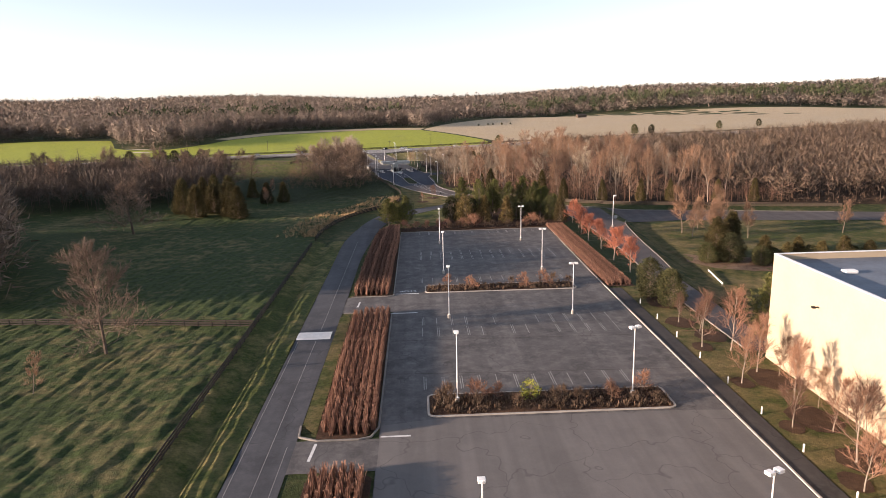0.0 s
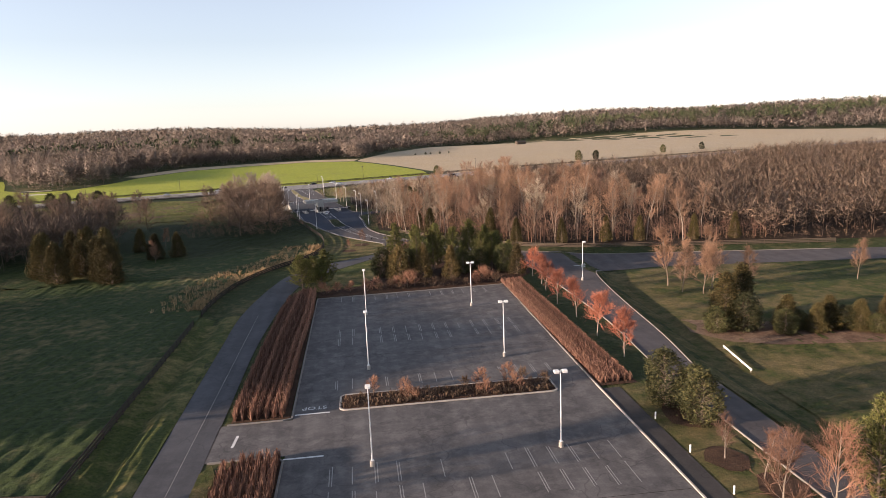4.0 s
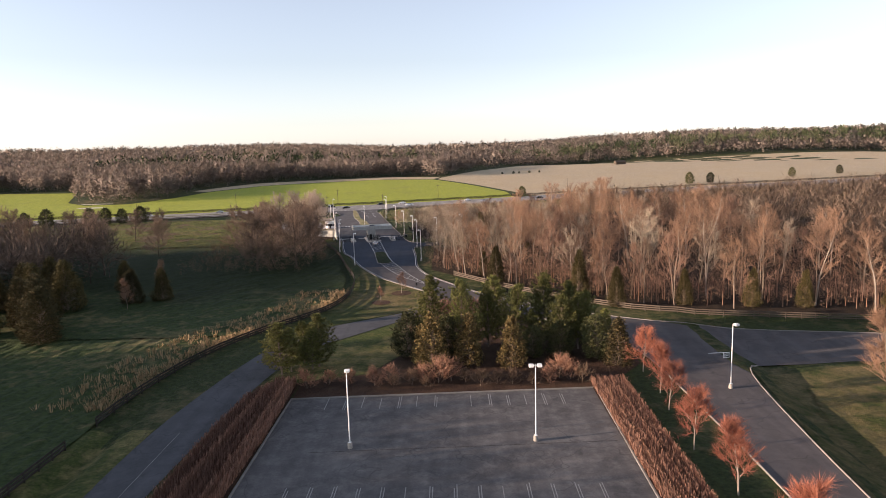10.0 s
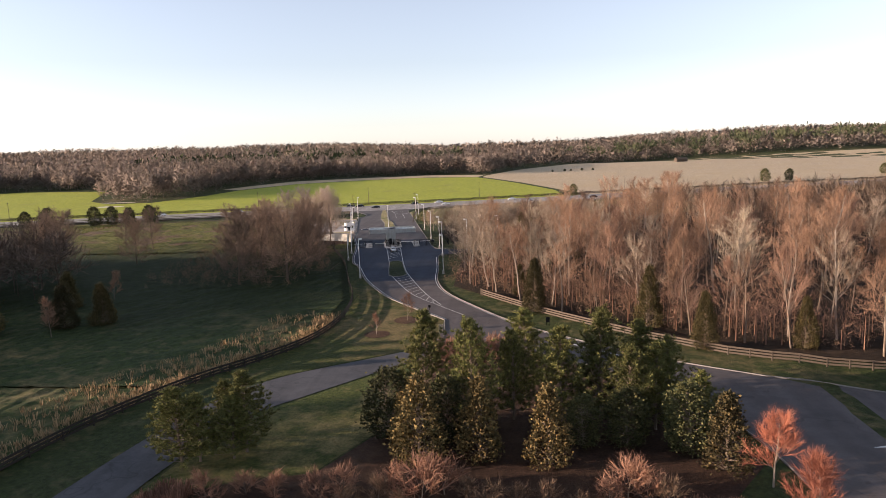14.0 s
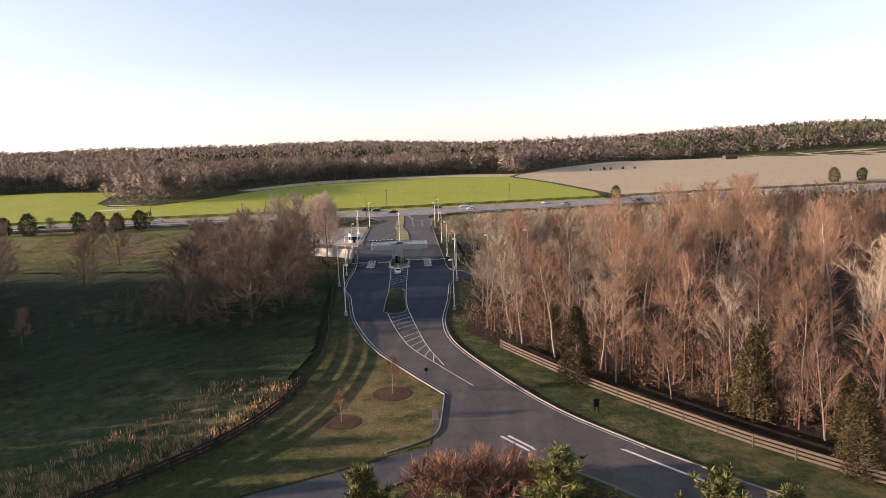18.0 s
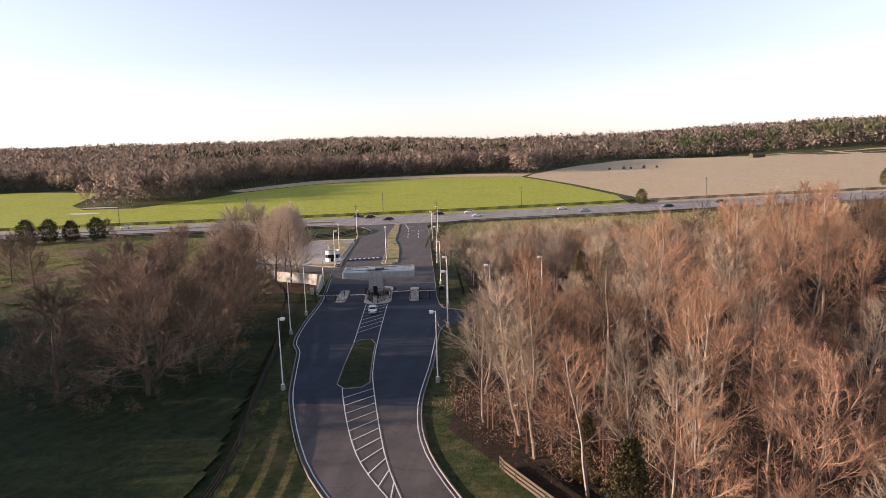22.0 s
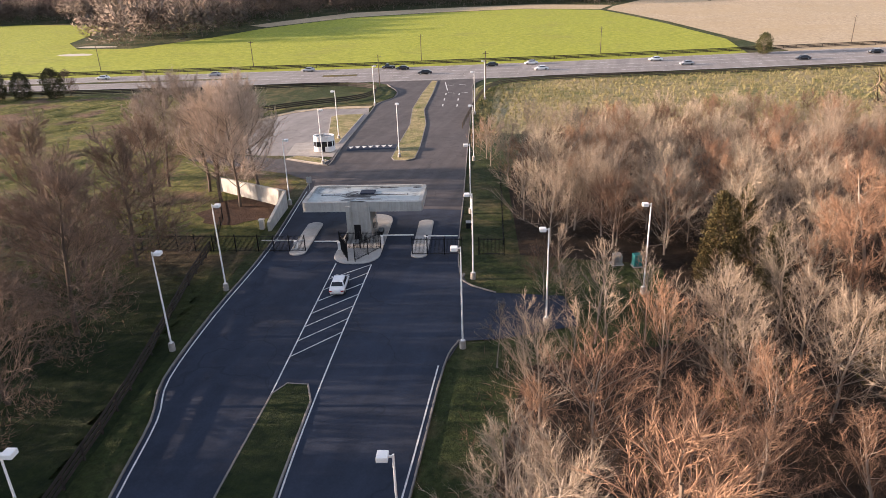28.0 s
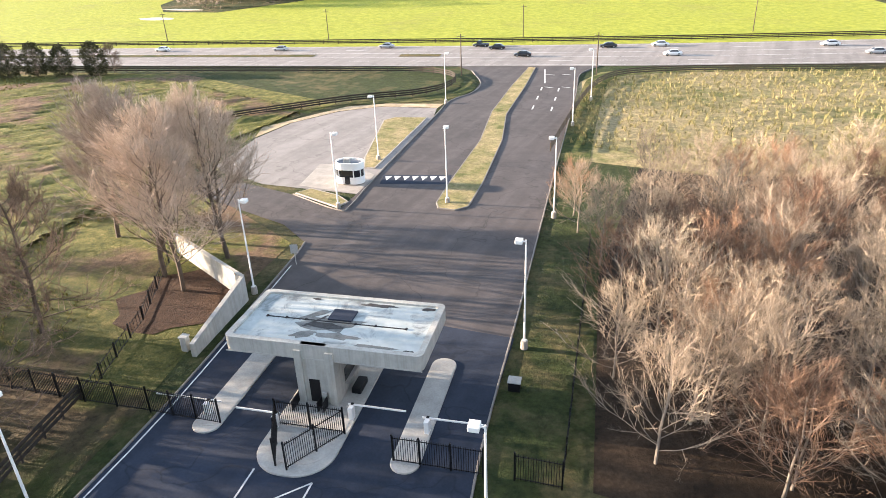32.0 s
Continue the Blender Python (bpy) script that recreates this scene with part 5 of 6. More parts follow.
for k, x, y, s, m in ((0, -4.9, 205.5, 1.35, RB), (0, -1.6, 207, 1.1, RB), (0, 5.6, 206, 1.3, RB), (0, 15.6, 206.5, 1.9, RB), (0, 17.5, 207.5, 1.7, RB), (2, 11.5, 206, 1.1, PB), (0, 34.6, 207.5, 1.7, RB), (0, 32.6, 206, 1.1, RB), (2, 37.8, 205.8, 1.2, PB), (2, 27, 205.4, 1.1, PB), (1, 22, 205, 1.2, BB), (1, 8.6, 205.4, 0.9, BB), (1, 13.6, 205.2, 0.8, BB), (1, 24.6, 205.6, 1.0, BB), (1, 30, 205.2, 0.8, BB), (1, 19.8, 206.5, 1.0, BB), (2, 10.5, 231, 1.5, PB), (0, 13.6, 245.6, 1.7, RB), (0, 15.6, 247.2, 1.8, RB), (0, 17.6, 245.8, 1.9, RB), (0, 19.4, 248, 1.8, RB), (0, 21.4, 246.2, 1.9, RB), (0, 23.4, 247.6, 1.7, RB), (0, 25, 245.4, 1.6, RB), (0, 18.6, 250, 1.5, RB), (0, 21.8, 250.2, 1.5, RB), (0, 14.6, 249, 1.4, RB), (0, 1.5, 206.4, 1.2, RB), (0, 8, 207, 1.3, RB), (0, 12.6, 207.6, 1.3, RB), (0, 36.2, 207, 1.5, RB)):
    place(BUSH[k], x, y, s, x * 2.3, 0, 1.1, m)

# ---- west of the office block ----
for i, (x, y, s) in enumerate([(43.4, 58.3, 1.0), (46.2, 63.8, 1.15), (43.6, 71.9, 1.0), (43.6, 84.8, 1.1), (43.9, 99, 1.1), (47.8, 70.6, 1.05), (47.6, 88.5, 1.2), (47, 78, 1.05), (46.5, 106, 0.85), (44.8, 111, 0.75), (47.6, 97, 1.2), (46.5, 50, 1.0), (43.4, 45, 1.0)]):
    place(RUST[i % 3], x, y, s * (1.35 + 0.3 * (i % 3 == 1)), i * 2.3, 0, 0.95)
for i, (x, y, r_) in enumerate([(43.6, 60, 1.6), (46.5, 64, 2.2), (43.6, 72, 1.4), (47.5, 74, 3.0), (43.8, 85, 1.5), (48.5, 86, 3.0), (44.0, 99, 1.6), (47.5, 104, 2.6), (45, 111, 2.4), (50, 66, 1.8), (49.8, 58, 2.2), (46, 50, 2.5), (46.3, 123, 3.2)]):
    sheet("mulch_patch", [(x + r_ * math.cos(a / 12 * 6.283) * (1 + 0.12 * math.sin(a * 2.1 + i)), y + r_ * 1.3 * math.sin(a / 12 * 6.283)) for a in range(12)], M["mulch"], 0.09 + 0.004 * i, 2, "patch of bark mulch round a tree", "ground")
for i, (x, y, s) in enumerate([(50.2, 82, 0.62), (50, 87, 0.7), (49.8, 77, 0.66), (50, 68, 0.7), (49.6, 61, 0.72), (50, 55, 0.7)]):
    place(PALE[i % 2], x, y, s, i * 1.1)
for i, (x, y, s) in enumerate([(45.0, 127.0, 0.86), (46.8, 120.2, 0.78), (48.0, 124.5, 0.7)]):
    place(MAG[1], x, y, s, i * 1.4, 0, 1.12)
place(PINE[0], 54.5, 99.5, 0.98, 0.3, 0, 0.95)
for i in range(9):
    t = thing("bollard", "small cream bollard light beside the walkway", "bollard", pose(41.75, 47.5 + i * 9.4, 0.05), group="bollards on the walkway")
    bm = bmesh.new()
    cyl(bm, 0, 0, -0.1, 0.78, 0.10, 0.10, 12)
    part("post", bm, M["white"], t)
    bm = bmesh.new()
    cyl(bm, 0, 0, 0.78, 0.98, 0.125, 0.09, 12)
    part("cap", bm, M["white"], t)
tb = thing("wall_light", "small dark floodlight bracket on the cream wall", "wall light", pose(52.0, 82.5, 11.6))
boxes("bracket", [(-0.5, 0.0, -0.05, 0.05, -0.06, 0.06)], M["black"], tb)
boxes("lamp", [(-0.95, -0.5, -0.25, 0.25, -0.12, 0.12)], M["black"], tb, "", 0.03)
rail = thing("pipe_barrier", "low white pipe barrier on posts", "barrier")
ribbon("rail", [(67.1, 150.2), (65.2, 138.6)], 0.16, 0.14, M["white"], rail, 0.55)
for f in (0.02, 0.34, 0.66, 0.98):
    x, y = 67.1 - 1.9 * f, 150.2 - 11.6 * f
    bm = bmesh.new()
    cyl(bm, x, y, g(x, y) - 0.2, g(x, y) + 0.56, 0.06)
    part("post", bm, M["white"], rail)

# ---- evergreens and pale trees on the slope ----
for i, (x, y, s) in enumerate([(73.7, 161.5, 1.2), (78.5, 164, 1.3), (84, 157.5, 0.75), (91.5, 156, 0.72), (100.5, 152, 0.8), (88, 154.5, 0.62), (96, 153.5, 0.66), (106, 151, 0.7), (112, 149.5, 0.75), (119, 148, 0.7)]):
    place(CED[i % 2], x, y, s, i * 1.9, 0, 1.25 if i < 2 else 1.5)
for i, (x, y, s, w) in enumerate([(82, 155, 0.52, 1.5), (86, 157, 0.42, 1.6), (94, 155, 0.5, 1.5), (98, 151.5, 0.4, 1.7), (103, 152.5, 0.52, 1.4), (109, 150, 0.45, 1.6), (115, 149.5, 0.5, 1.5), (122, 147, 0.46, 1.6), (76, 158.5, 0.8, 1.3), (70.5, 159, 0.55, 1.4)]):
    place(MAG[1], x, y, s, i * 2.2, 0, w, "rounded dark evergreen shrub on the slope", "evergreen shrubs on the slope")
for i, (x, y, s) in enumerate([(78.3, 195.2, 1.6), (78.7, 188.6, 1.25), (82.4, 185.6, 1.3), (87, 190, 1.3), (90.5, 196, 1.6), (84.5, 199, 1.2), (124, 189, 1.1), (133, 182, 1.2), (94, 186, 1.2)]):
    place(PALE[i % 2], x, y, s, i * 1.7, 0, 1.1)
sheet("tree_mulch", [(75, 185), (80, 182), (92, 183), (97, 189), (93, 199), (82, 202), (76, 197), (74, 190)], M["mulch"], 0.07, 4, "mulched ring under slender trees", "ground")
for i, (x, y, s) in enumerate([(29.5, 277.4, 1.15), (49, 266.5, 1.2), (54.8, 253.6, 1.0), (57, 262, 0.8), (70, 254, 0.9), (84, 251, 0.95), (95, 250, 0.9), (112, 247, 0.9), (29.3, 358.2, 1.1), (33.5, 352, 1.0), (32.5, 364, 1.0), (27, 290, 0.75), (125, 245, 0.95)]):
    place(CED[i % 2], x, y, s, i * 1.9, 0, 0.9, "tall bronze-green cedar at the wood's edge", "cedars of the wood")

# undergrowth
p = scatter([(13, 303), (22, 293), (32, 281), (43, 272), (53, 262), (64, 255), (92, 250), (140, 242), (140, 252), (94, 261), (70, 266), (58, 274), (44, 286), (32, 296), (20, 312)], 2.6, 53, keep=0.8)
joined_trees("edge_saplings", "close brown saplings and brush along the wood's edge", p, sized(len(p), 3.5, 9, 53), M["redbrown"], 110, 0.024, seed=54, low=0.06)
p = scatter(WOODS, 2.2, 31, keep=0.75)
joined_trees("undergrowth", "thin brown saplings and brush under the trees", p, sized(len(p), 1.5, 5.5, 31), M["shrub"], 34, 0.03, trunks=False, seed=32, low=0.02)
p = scatter([(120, 239), (330, 205), (330, 214), (120, 248)], 3.0, 33)
joined_trees("wood_edge_brush", "brown brush along the wood's edge", p, sized(len(p), 1.5, 5, 33), M["shrub"], 30, 0.05, trunks=False, seed=34, low=0.02)


p = scatter([(9, 303), (21, 292), (31, 280), (48, 266), (62, 256), (62, 345), (40, 362), (28, 352), (22, 340), (9, 334)], 2.0, 35, keep=0.8)
joined_trees("thicket", "dense brown thicket of saplings", p, sized(len(p), 2.5, 7, 35), M["shrub"], 44, 0.022, trunks=False, seed=36, low=0.02)
p = scatter([(4, 378), (16, 368), (30, 366), (60, 380), (50, 425), (6, 415)], 2.0, 37, keep=0.8)
joined_trees("thicket", "pale brown thicket of saplings", p, sized(len(p), 2.5, 6, 37), M["shrub"], 44, 0.02, trunks=False, seed=38, low=0.02)
p = scatter([(20, 318), (34, 312), (48, 330), (40, 352), (28, 346)], 5.5, 39, keep=0.7)
joined_trees("holly_scrub", "scattered olive-green holly scrub in the thicket", p, sized(len(p), 2.5, 4.5, 39), M["leafcedar"], 160, 0.09, trunks=False, seed=40, low=0.02)

edge = smooth_line([(-9.6, 424), (-13, 442), (-17.4, 470), (-18.6, 482), (-15, 490), (-4, 496), (10, 500.5), (60, 514), (140, 538), (300, 582)], 5)
sheet("mown_margin", offset(edge, 2.2) + offset(edge, -2.6)[::-1], M["verge"], 0.085, 3, "mown yellow-green margin round the meadow", "lawn")
edge = smooth_line([(-47, 472), (-43.6, 466), (-44.6, 457), (-52, 451.5), (-62, 447)], 5)
sheet("mown_margin", offset(edge, 1.6) + offset(edge, -1.6)[::-1], M["verge"], 0.085, 2, "mown yellow-green strip by the junction", "lawn")

# ---- fences ----
def rail_fence(name, label, line, h=1.25, step=2.5, mat=None, rails=3, deep=True):
    f = thing(name, label, "fence")
    pts = dense(line, step, False)
    mat = mat or M["fence"]
    bm0 = bmesh.new()
    box(bm0, -0.075, 0.075, -0.075, 0.075, -0.3, h + 0.1)
    me = bpy.data.meshes.new("post")
    bm0.to_mesh(me)
    bm0.free()
    me.materials.append(mat)
    for x, y in pts:
        o = new("post", me)
        o.parent = f
        o.location = up(x, y)
    for r in range(rails):
        z = h * (0.3 + 0.7 * r / (rails - 1)) - 0.07
        if deep:
            for a, b in zip(pts, pts[1:]):
                ribbon("rail", [a, b], 0.05, 0.14, mat, f, z + 0.15).data.name = "rail"
        else:
            ribbon("rail", pts, 0.05, 0.14, mat, f, z + 0.15)
    return f


FENCE_W = smooth_line([(-30.8, 60), (-30.9, 130), (-31, 185), (-30.4, 205), (-27, 223), (-21, 238), (-15, 247.5), (-10, 258), (-7.8, 271), (-9, 288), (-14, 306), (-20, 328), (-27, 347), (-30.2, 356.5)], 4)
rail_fence("paddock_fence", "dark three-rail wooden fence along the pasture", [q for q in FENCE_W if q[1] < 190], deep=False)
rail_fence("paddock_fence", "dark three-rail wooden fence curving round the pasture", [q for q in FENCE_W if q[1] >= 188], deep=False)
rail_fence("paddock_fence", "dark wooden cross fence over the pasture", [(-31, 116), (-70, 121), (-140, 126)], deep=False)
rail_fence("wood_fence", "weathered brown three-rail fence before the wood", smooth_line([(18.5, 291.5), (20.2, 288.9), (30.8, 275.7), (40.9, 265), (50, 256.4), (62.8, 248), (90, 241.5), (150, 231)], 3), mat=M["wood"], deep=False)
rail_fence("roadside_fence", "dark rail fence along the highway verge", smooth_line([(-330, 413), (-206, 445), (-140, 461), (-100, 470), (-70, 478), (-58, 479), (-50, 474), (-48, 464), (-52, 456), (-62, 448), (-75, 432), (-80, 424)], 3), step=3, deep=False)
rail_fence("field_fence", "thin dark rail fence along the crop field", offset([q for q in hw if -330 < q[0] < 420], 20), step=4, deep=False)
rail_fence("meadow_fence", "weathered fence round the rough meadow", smooth_line([(-14, 428), (-17.5, 462), (-17, 482), (-10, 491), (8, 498), (60, 512), (140, 536), (300, 580)], 3), step=3, mat=M["wood"], deep=False)

# ---- gatehouse and barriers: a frame along the entrance road ----
GATE = pose(-12.7, 363.2, 2.07, 0, 0, 11)
kk = Mat("streaked_concrete", 0.85)
run = kk.ramp(kk.noise(1.0, 5, 0.7, (3.2, 3.2, 0.12)), [(0.42, (1, 1, 1)), (0.60, (0.62, 0.61, 0.57))])
kk.colour(kk.mix(0.4, kk.ramp(kk.noise(0.7, 6, 0.7), [(0.35, (0.36, 0.355, 0.325)), (0.65, (0.47, 0.46, 0.42))]), run, "MULTIPLY"))
kk.bump(kk.noise(6, 4), 0.25, 0.02)
M["wallconc"] = kk.m
M["slab"] = plain("pale_concrete_slab", (0.40, 0.39, 0.36), 0.85, 0, 0.3, 0.7, 0.3)
kk = Mat("flat_roof_coating", 0.7)
stain = kk.ramp(kk.noise(0.35, 6, 0.7, None, 1.0), [(0.52, (1, 1, 1)), (0.66, (0.42, 0.42, 0.43))])
kk.colour(kk.mix(1.0, kk.ramp(kk.noise(0.9, 5), [(0.3, (0.34, 0.38, 0.375)), (0.7, (0.47, 0.50, 0.485))]), stain, "MULTIPLY"))
M["gateroof"] = kk.m
gl = Mat("dark_glass", 0.08, 0, 0.6)
gl.colour((0.015, 0.018, 0.022))
M["glass"] = gl.m


def rounded(x0, x1, y0, y1, r, n=6):
    out = []
    for cx, cy, a0 in ((x1 - r, y1 - r, 0), (x0 + r, y1 - r, 90), (x0 + r, y0 + r, 180), (x1 - r, y0 + r, 270)):
        out += [(cx + r * math.cos(radians(a0 + 90 * j / n)), cy + r * math.sin(radians(a0 + 90 * j / n))) for j in range(n + 1)]
    return out


def prism(name, outline, z0, z1, mat, parent, label="", bevel=0.0):
    bm = bmesh.new()
    f = bm.faces.new([bm.verts.new((x, y, z0)) for x, y in outline])
    f.normal_update()
    if f.normal.z > 0:
        f.normal_flip()
    r = bmesh.ops.extrude_face_region(bm, geom=[f])
    bmesh.ops.translate(bm, vec=(0, 0, z1 - z0), verts=[v for v in r["geom"] if isinstance(v, bmesh.types.BMVert)])
    bmesh.ops.recalc_face_normals(bm, faces=bm.faces)
    if bevel:
        es = [e for e in bm.edges if abs(e.verts[0].co.z - z1) < 1e-5 and abs(e.verts[1].co.z - z1) < 1e-5]
        bmesh.ops.bevel(bm, geom=es, offset=bevel, segments=2, affect="EDGES", profile=0.5)
    return part(name, bm, mat, parent, label)


def ring(name, outer, inner, z0, z1, mat, parent, label=""):
    n = len(outer)
    vs = [(*p, z) for z in (z0, z1) for ln in (outer, inner) for p in ln]
    fs = []
    for i in range(n):
        j = (i + 1) % n
        fs += [(i, j, 2 * n + j, 2 * n + i), (n + j, n + i, 3 * n + i, 3 * n + j), (2 * n + i, 2 * n + j, 3 * n + j, 3 * n + i), (j, i, n + i, n + j)]
    ob = mesh_ob(name, vs, fs, mat, parent)
    if label:
        ob["label"] = label
    return ob


def gatehouse():
    t = thing("gatehouse", "concrete gatehouse with a broad cantilevered flat roof", "gatehouse", GATE)
    out = rounded(-7.05, 8.15, -0.3, 7.0, 0.5)
    inn = rounded(-6.6, 7.7, 0.15, 6.55, 0.35)
    prism("canopy", out, 3.95, 4.95, M["wallconc"], t, "streaked concrete roof slab")
    ring("roof_rim", out, inn, 4.95, 5.2, M["wallconc"], t)
    prism("roof_surface", inn, 4.952, 5.02, M["gateroof"], t, "pale weathered roof coating")
    ridge = boxes("roof_seam", [(-5.2, 6.0, 3.15, 3.25, 5.02, 5.06)], M["black"], t, "dark pipe along the roof")
    dark = plain("dark_roof_debris", (0.06, 0.06, 0.06), 0.9, 0, 0.6, 3.0)
    wet = plain("damp_roof_stain", (0.17, 0.175, 0.165), 0.6, 0, 0.6, 1.2)
    rr = random.Random(8)

    def blot(name, x, y, a, b, turn, z, mat, label, n=16):
        ring_ = []
        for i in range(n):
            w = i / n * 6.283
            k = rr.uniform(0.65, 1.25)
            u, v = a * k * math.cos(w), b * k * math.sin(w)
            ring_.append((x + u * math.cos(turn) - v * math.sin(turn), y + u * math.sin(turn) + v * math.cos(turn)))
        prism(name, ring_, z, z + 0.012, mat, t, label)

    blot("stain", 0.0, 2.9, 2.6, 1.1, 0.1, 5.020, wet, "damp grey stain")
    blot("stain", -1.6, 4.0, 1.5, 0.35, 0.7, 5.024, wet, "damp grey stain")
    blot("stain", 1.2, 1.4, 1.6, 0.4, 0.0, 5.024, wet, "damp grey stain")
    blot("stain", -1.4, 1.2, 1.1, 0.4, 0.3, 5.027, wet, "damp grey stain")
    blot("stain", 4.6, 0.5, 2.0, 0.22, 0.0, 5.027, wet, "damp grey stain")
    blot("debris", -0.3, 2.6, 1.5, 0.5, 0.0, 5.034, dark, "dark damp debris")
    blot("debris", -1.2, 3.1, 1.2, 0.14, 0.9, 5.036, dark, "dark damp debris")
    blot("debris", 2.8, 6.1, 1.4, 0.25, 0.0, 5.034, dark, "dark damp debris")
    blot("debris", 6.9, 6.2, 0.6, 0.25, 0.0, 5.034, dark, "dark damp debris")
    blot("debris", -2.4, 6.3, 0.35, 0.15, 0.0, 5.034, dark, "dark damp debris")
    blot("debris", 7.0, 0.3, 0.5, 0.2, 0.0, 5.034, dark, "dark damp debris")
    boxes("roof_hatch", [(-0.3, 1.6, 3.4, 4.9, 5.02, 5.16)], M["newroad"], t, "dark square roof hatch")
    for x_ in (-5.2, -3.6, -2.0, 2.0, 3.6, 6.0):
        boxes("pipe_bracket", [(x_ - 0.08, x_ + 0.08, 3.08, 3.32, 5.02, 5.10)], M["black"], t)
    boxes("drip_edge", [(-7.0, 8.1, -0.33, -0.30, 3.95, 4.05)], M["slab"], t)
    # stem: two flanks and a recessed front with the door
    boxes("stem_wall", [(-1.5, -0.95, -0.45, 4.2, 0.15, 4.7)], M["wallconc"], t)
    boxes("stem_wall", [(0.95, 1.55, -0.45, 4.2, 0.15, 4.7)], M["wallconc"], t)
    boxes("stem_wall", [(-0.95, 0.95, -0.25, 0.1, 0.15, 5.2)], M["wallconc"], t)
    boxes("stem_wall", [(-0.95, 0.95, 3.9, 4.2, 0.15, 3.95)], M["wallconc"], t)
    boxes("door", [(-0.62, 0.22, -0.28, -0.26, 0.2, 2.2)], M["black"], t, "dark doorway")
    for s, x in ((1, 1.56), (-1, -1.51)):
        boxes("window", [(min(x, x + s * 0.02), max(x, x + s * 0.02), 1.2, 3.4, 1.2, 2.3)], M["glass"], t, "dark service window")
        boxes("window_ledge", [(min(x, x + s * 0.3), max(x, x + s * 0.3), 1.1, 3.5, 1.08, 1.16)], M["slab"], t)
    boxes("meter_box", [(0.35, 0.75, -0.5, -0.27, 0.5, 1.2)], M["slab"], t)
    for d in ((-1.6, -1.56, -1.6, 0.0, 0.15, 1.0), (0.3, 0.34, -1.4, -0.5, 0.15, 1.0), (0.75, 0.79, -1.4, -0.5, 0.15, 1.0)):
        boxes("railing", [d], M["black"], t)
    boxes("bench", [(2.0, 2.7, 1.2, 2.8, 0.15, 0.62)], M["black"], t)


def island(name, label, outline):
    t = thing(name, label, "traffic island", GATE)
    prism("kerb", outline, -0.25, 0.14, M["slab"], t, "", 0.04)
    c = Vector((sum(p[0] for p in outline) / len(outline), sum(p[1] for p in outline) / len(outline)))
    prism("slab", [tuple(Vector(p).lerp(c, 0.12)) for p in outline], 0.1, 0.155, M["slab"], t)


gatehouse()
island("traffic_island", "worn concrete island between gate lanes", rounded(-8.2, -6.1, -5.0, 6.4, 1.0, 7))
island("traffic_island", "worn concrete island at the outer lane", rounded(7.0, 9.0, -6.0, 7.0, 0.98, 7))
island("gatehouse_island", "broad rounded concrete island under the gatehouse", rounded(-2.3, 3.3, -7.7, 9.5, 2.5, 9))


def mesh_fence(name, label, line, h=2.2, step=2.4, gap=0.16, base=0.15):
    """A black steel picket fence: posts, two rails, pickets."""
    t = thing(name, label, "fence", GATE)
    for a, b in zip(line, line[1:]):
        a, b = Vector(a), Vector(b)
        d = (b - a).normalized()
        n = max(1, round((b - a).length / step))
        picket = None
        for i in range(int((b - a).length / gap)):
            p = a + d * gap * (i + 0.5)
            if picket is None:
                picket = boxes("picket", [(-0.016, 0.016, -0.016, 0.016, base + 0.08, base + h)], M["black"], t)
                ob = picket
            else:
                ob = new("picket", picket.data)
                ob.parent = t
            ob.location = (p.x, p.y, 0)
        for z in (0.18, h - 0.2):
            vs, fs = [], []
            s = Vector((-d.y, d.x)) * 0.025
            for p in (a, b):
                vs += [(*(p + s), base + z), (*(p - s), base + z), (*(p - s), base + z + 0.05), (*(p + s), base + z + 0.05)]
            fs = [(0, 1, 5, 4), (1, 2, 6, 5), (2, 3, 7, 6), (3, 0, 4, 7), (3, 2, 1, 0), (4, 5, 6, 7)]
            mesh_ob("rail", vs, fs, M["black"], t)
        for i in range(n + 1):
            p = a.lerp(b, i / n)
            boxes("post", [(p.x - 0.05, p.x + 0.05, p.y - 0.05, p.y + 0.05, base - 0.4, base + h + 0.12)], M["black"], t)
    return t


mesh_fence("picket_gate", "black steel gate leaves folded open on the island", [(-0.3, -7.0), (-2.0, -3.2), (3.1, -3.2), (0.6, -7.2)])
mesh_fence("picket_fence", "black steel fence across the outgoing lane", [(7.2, -5.0), (9.0, -5.0), (13.2, -5.1)], base=0.0)
mesh_fence("picket_fence", "black steel fence beside the gate", [(15.2, -5.0), (18.2, -5.2)], base=-0.05)
mesh_fence("picket_fence", "black steel fence running back beside the verge", [(18.2, -5.2), (18.4, 30)], 1.6, 3.0, 0.5, -0.05)
mesh_fence("picket_fence", "black steel fence across the incoming lane and verge", [(-6.2, -3.8), (-8.2, -3.7), (-12.2, -3.5), (-18, -3.4), (-32, -2.8)], base=-0.05)
mesh_fence("picket_fence", "dark wire fence under the trees", [(-18, -3.4), (-21, 8), (-27, 22)], 1.4, 3.0, 0.6, -0.05)


def barrier(label, x, y, u0, u1, z=1.0):
    t = thing("barrier_gate", label, "barrier", GATE @ pose(x, y, 0.1), group="lane barriers")
    boxes("cabinet", [(-0.18, 0.18, -0.25, 0.25, 0.0, 1.05)], M["white"], t, "", 0.04)
    boxes("boom", [(u0 - x, u1 - x, 0.28, 0.36, z - 0.06, z + 0.06)], M["white"], t)
    boxes("hub", [(-0.1, 0.1, 0.25, 0.40, z - 0.12, z + 0.12)], M["black"], t)


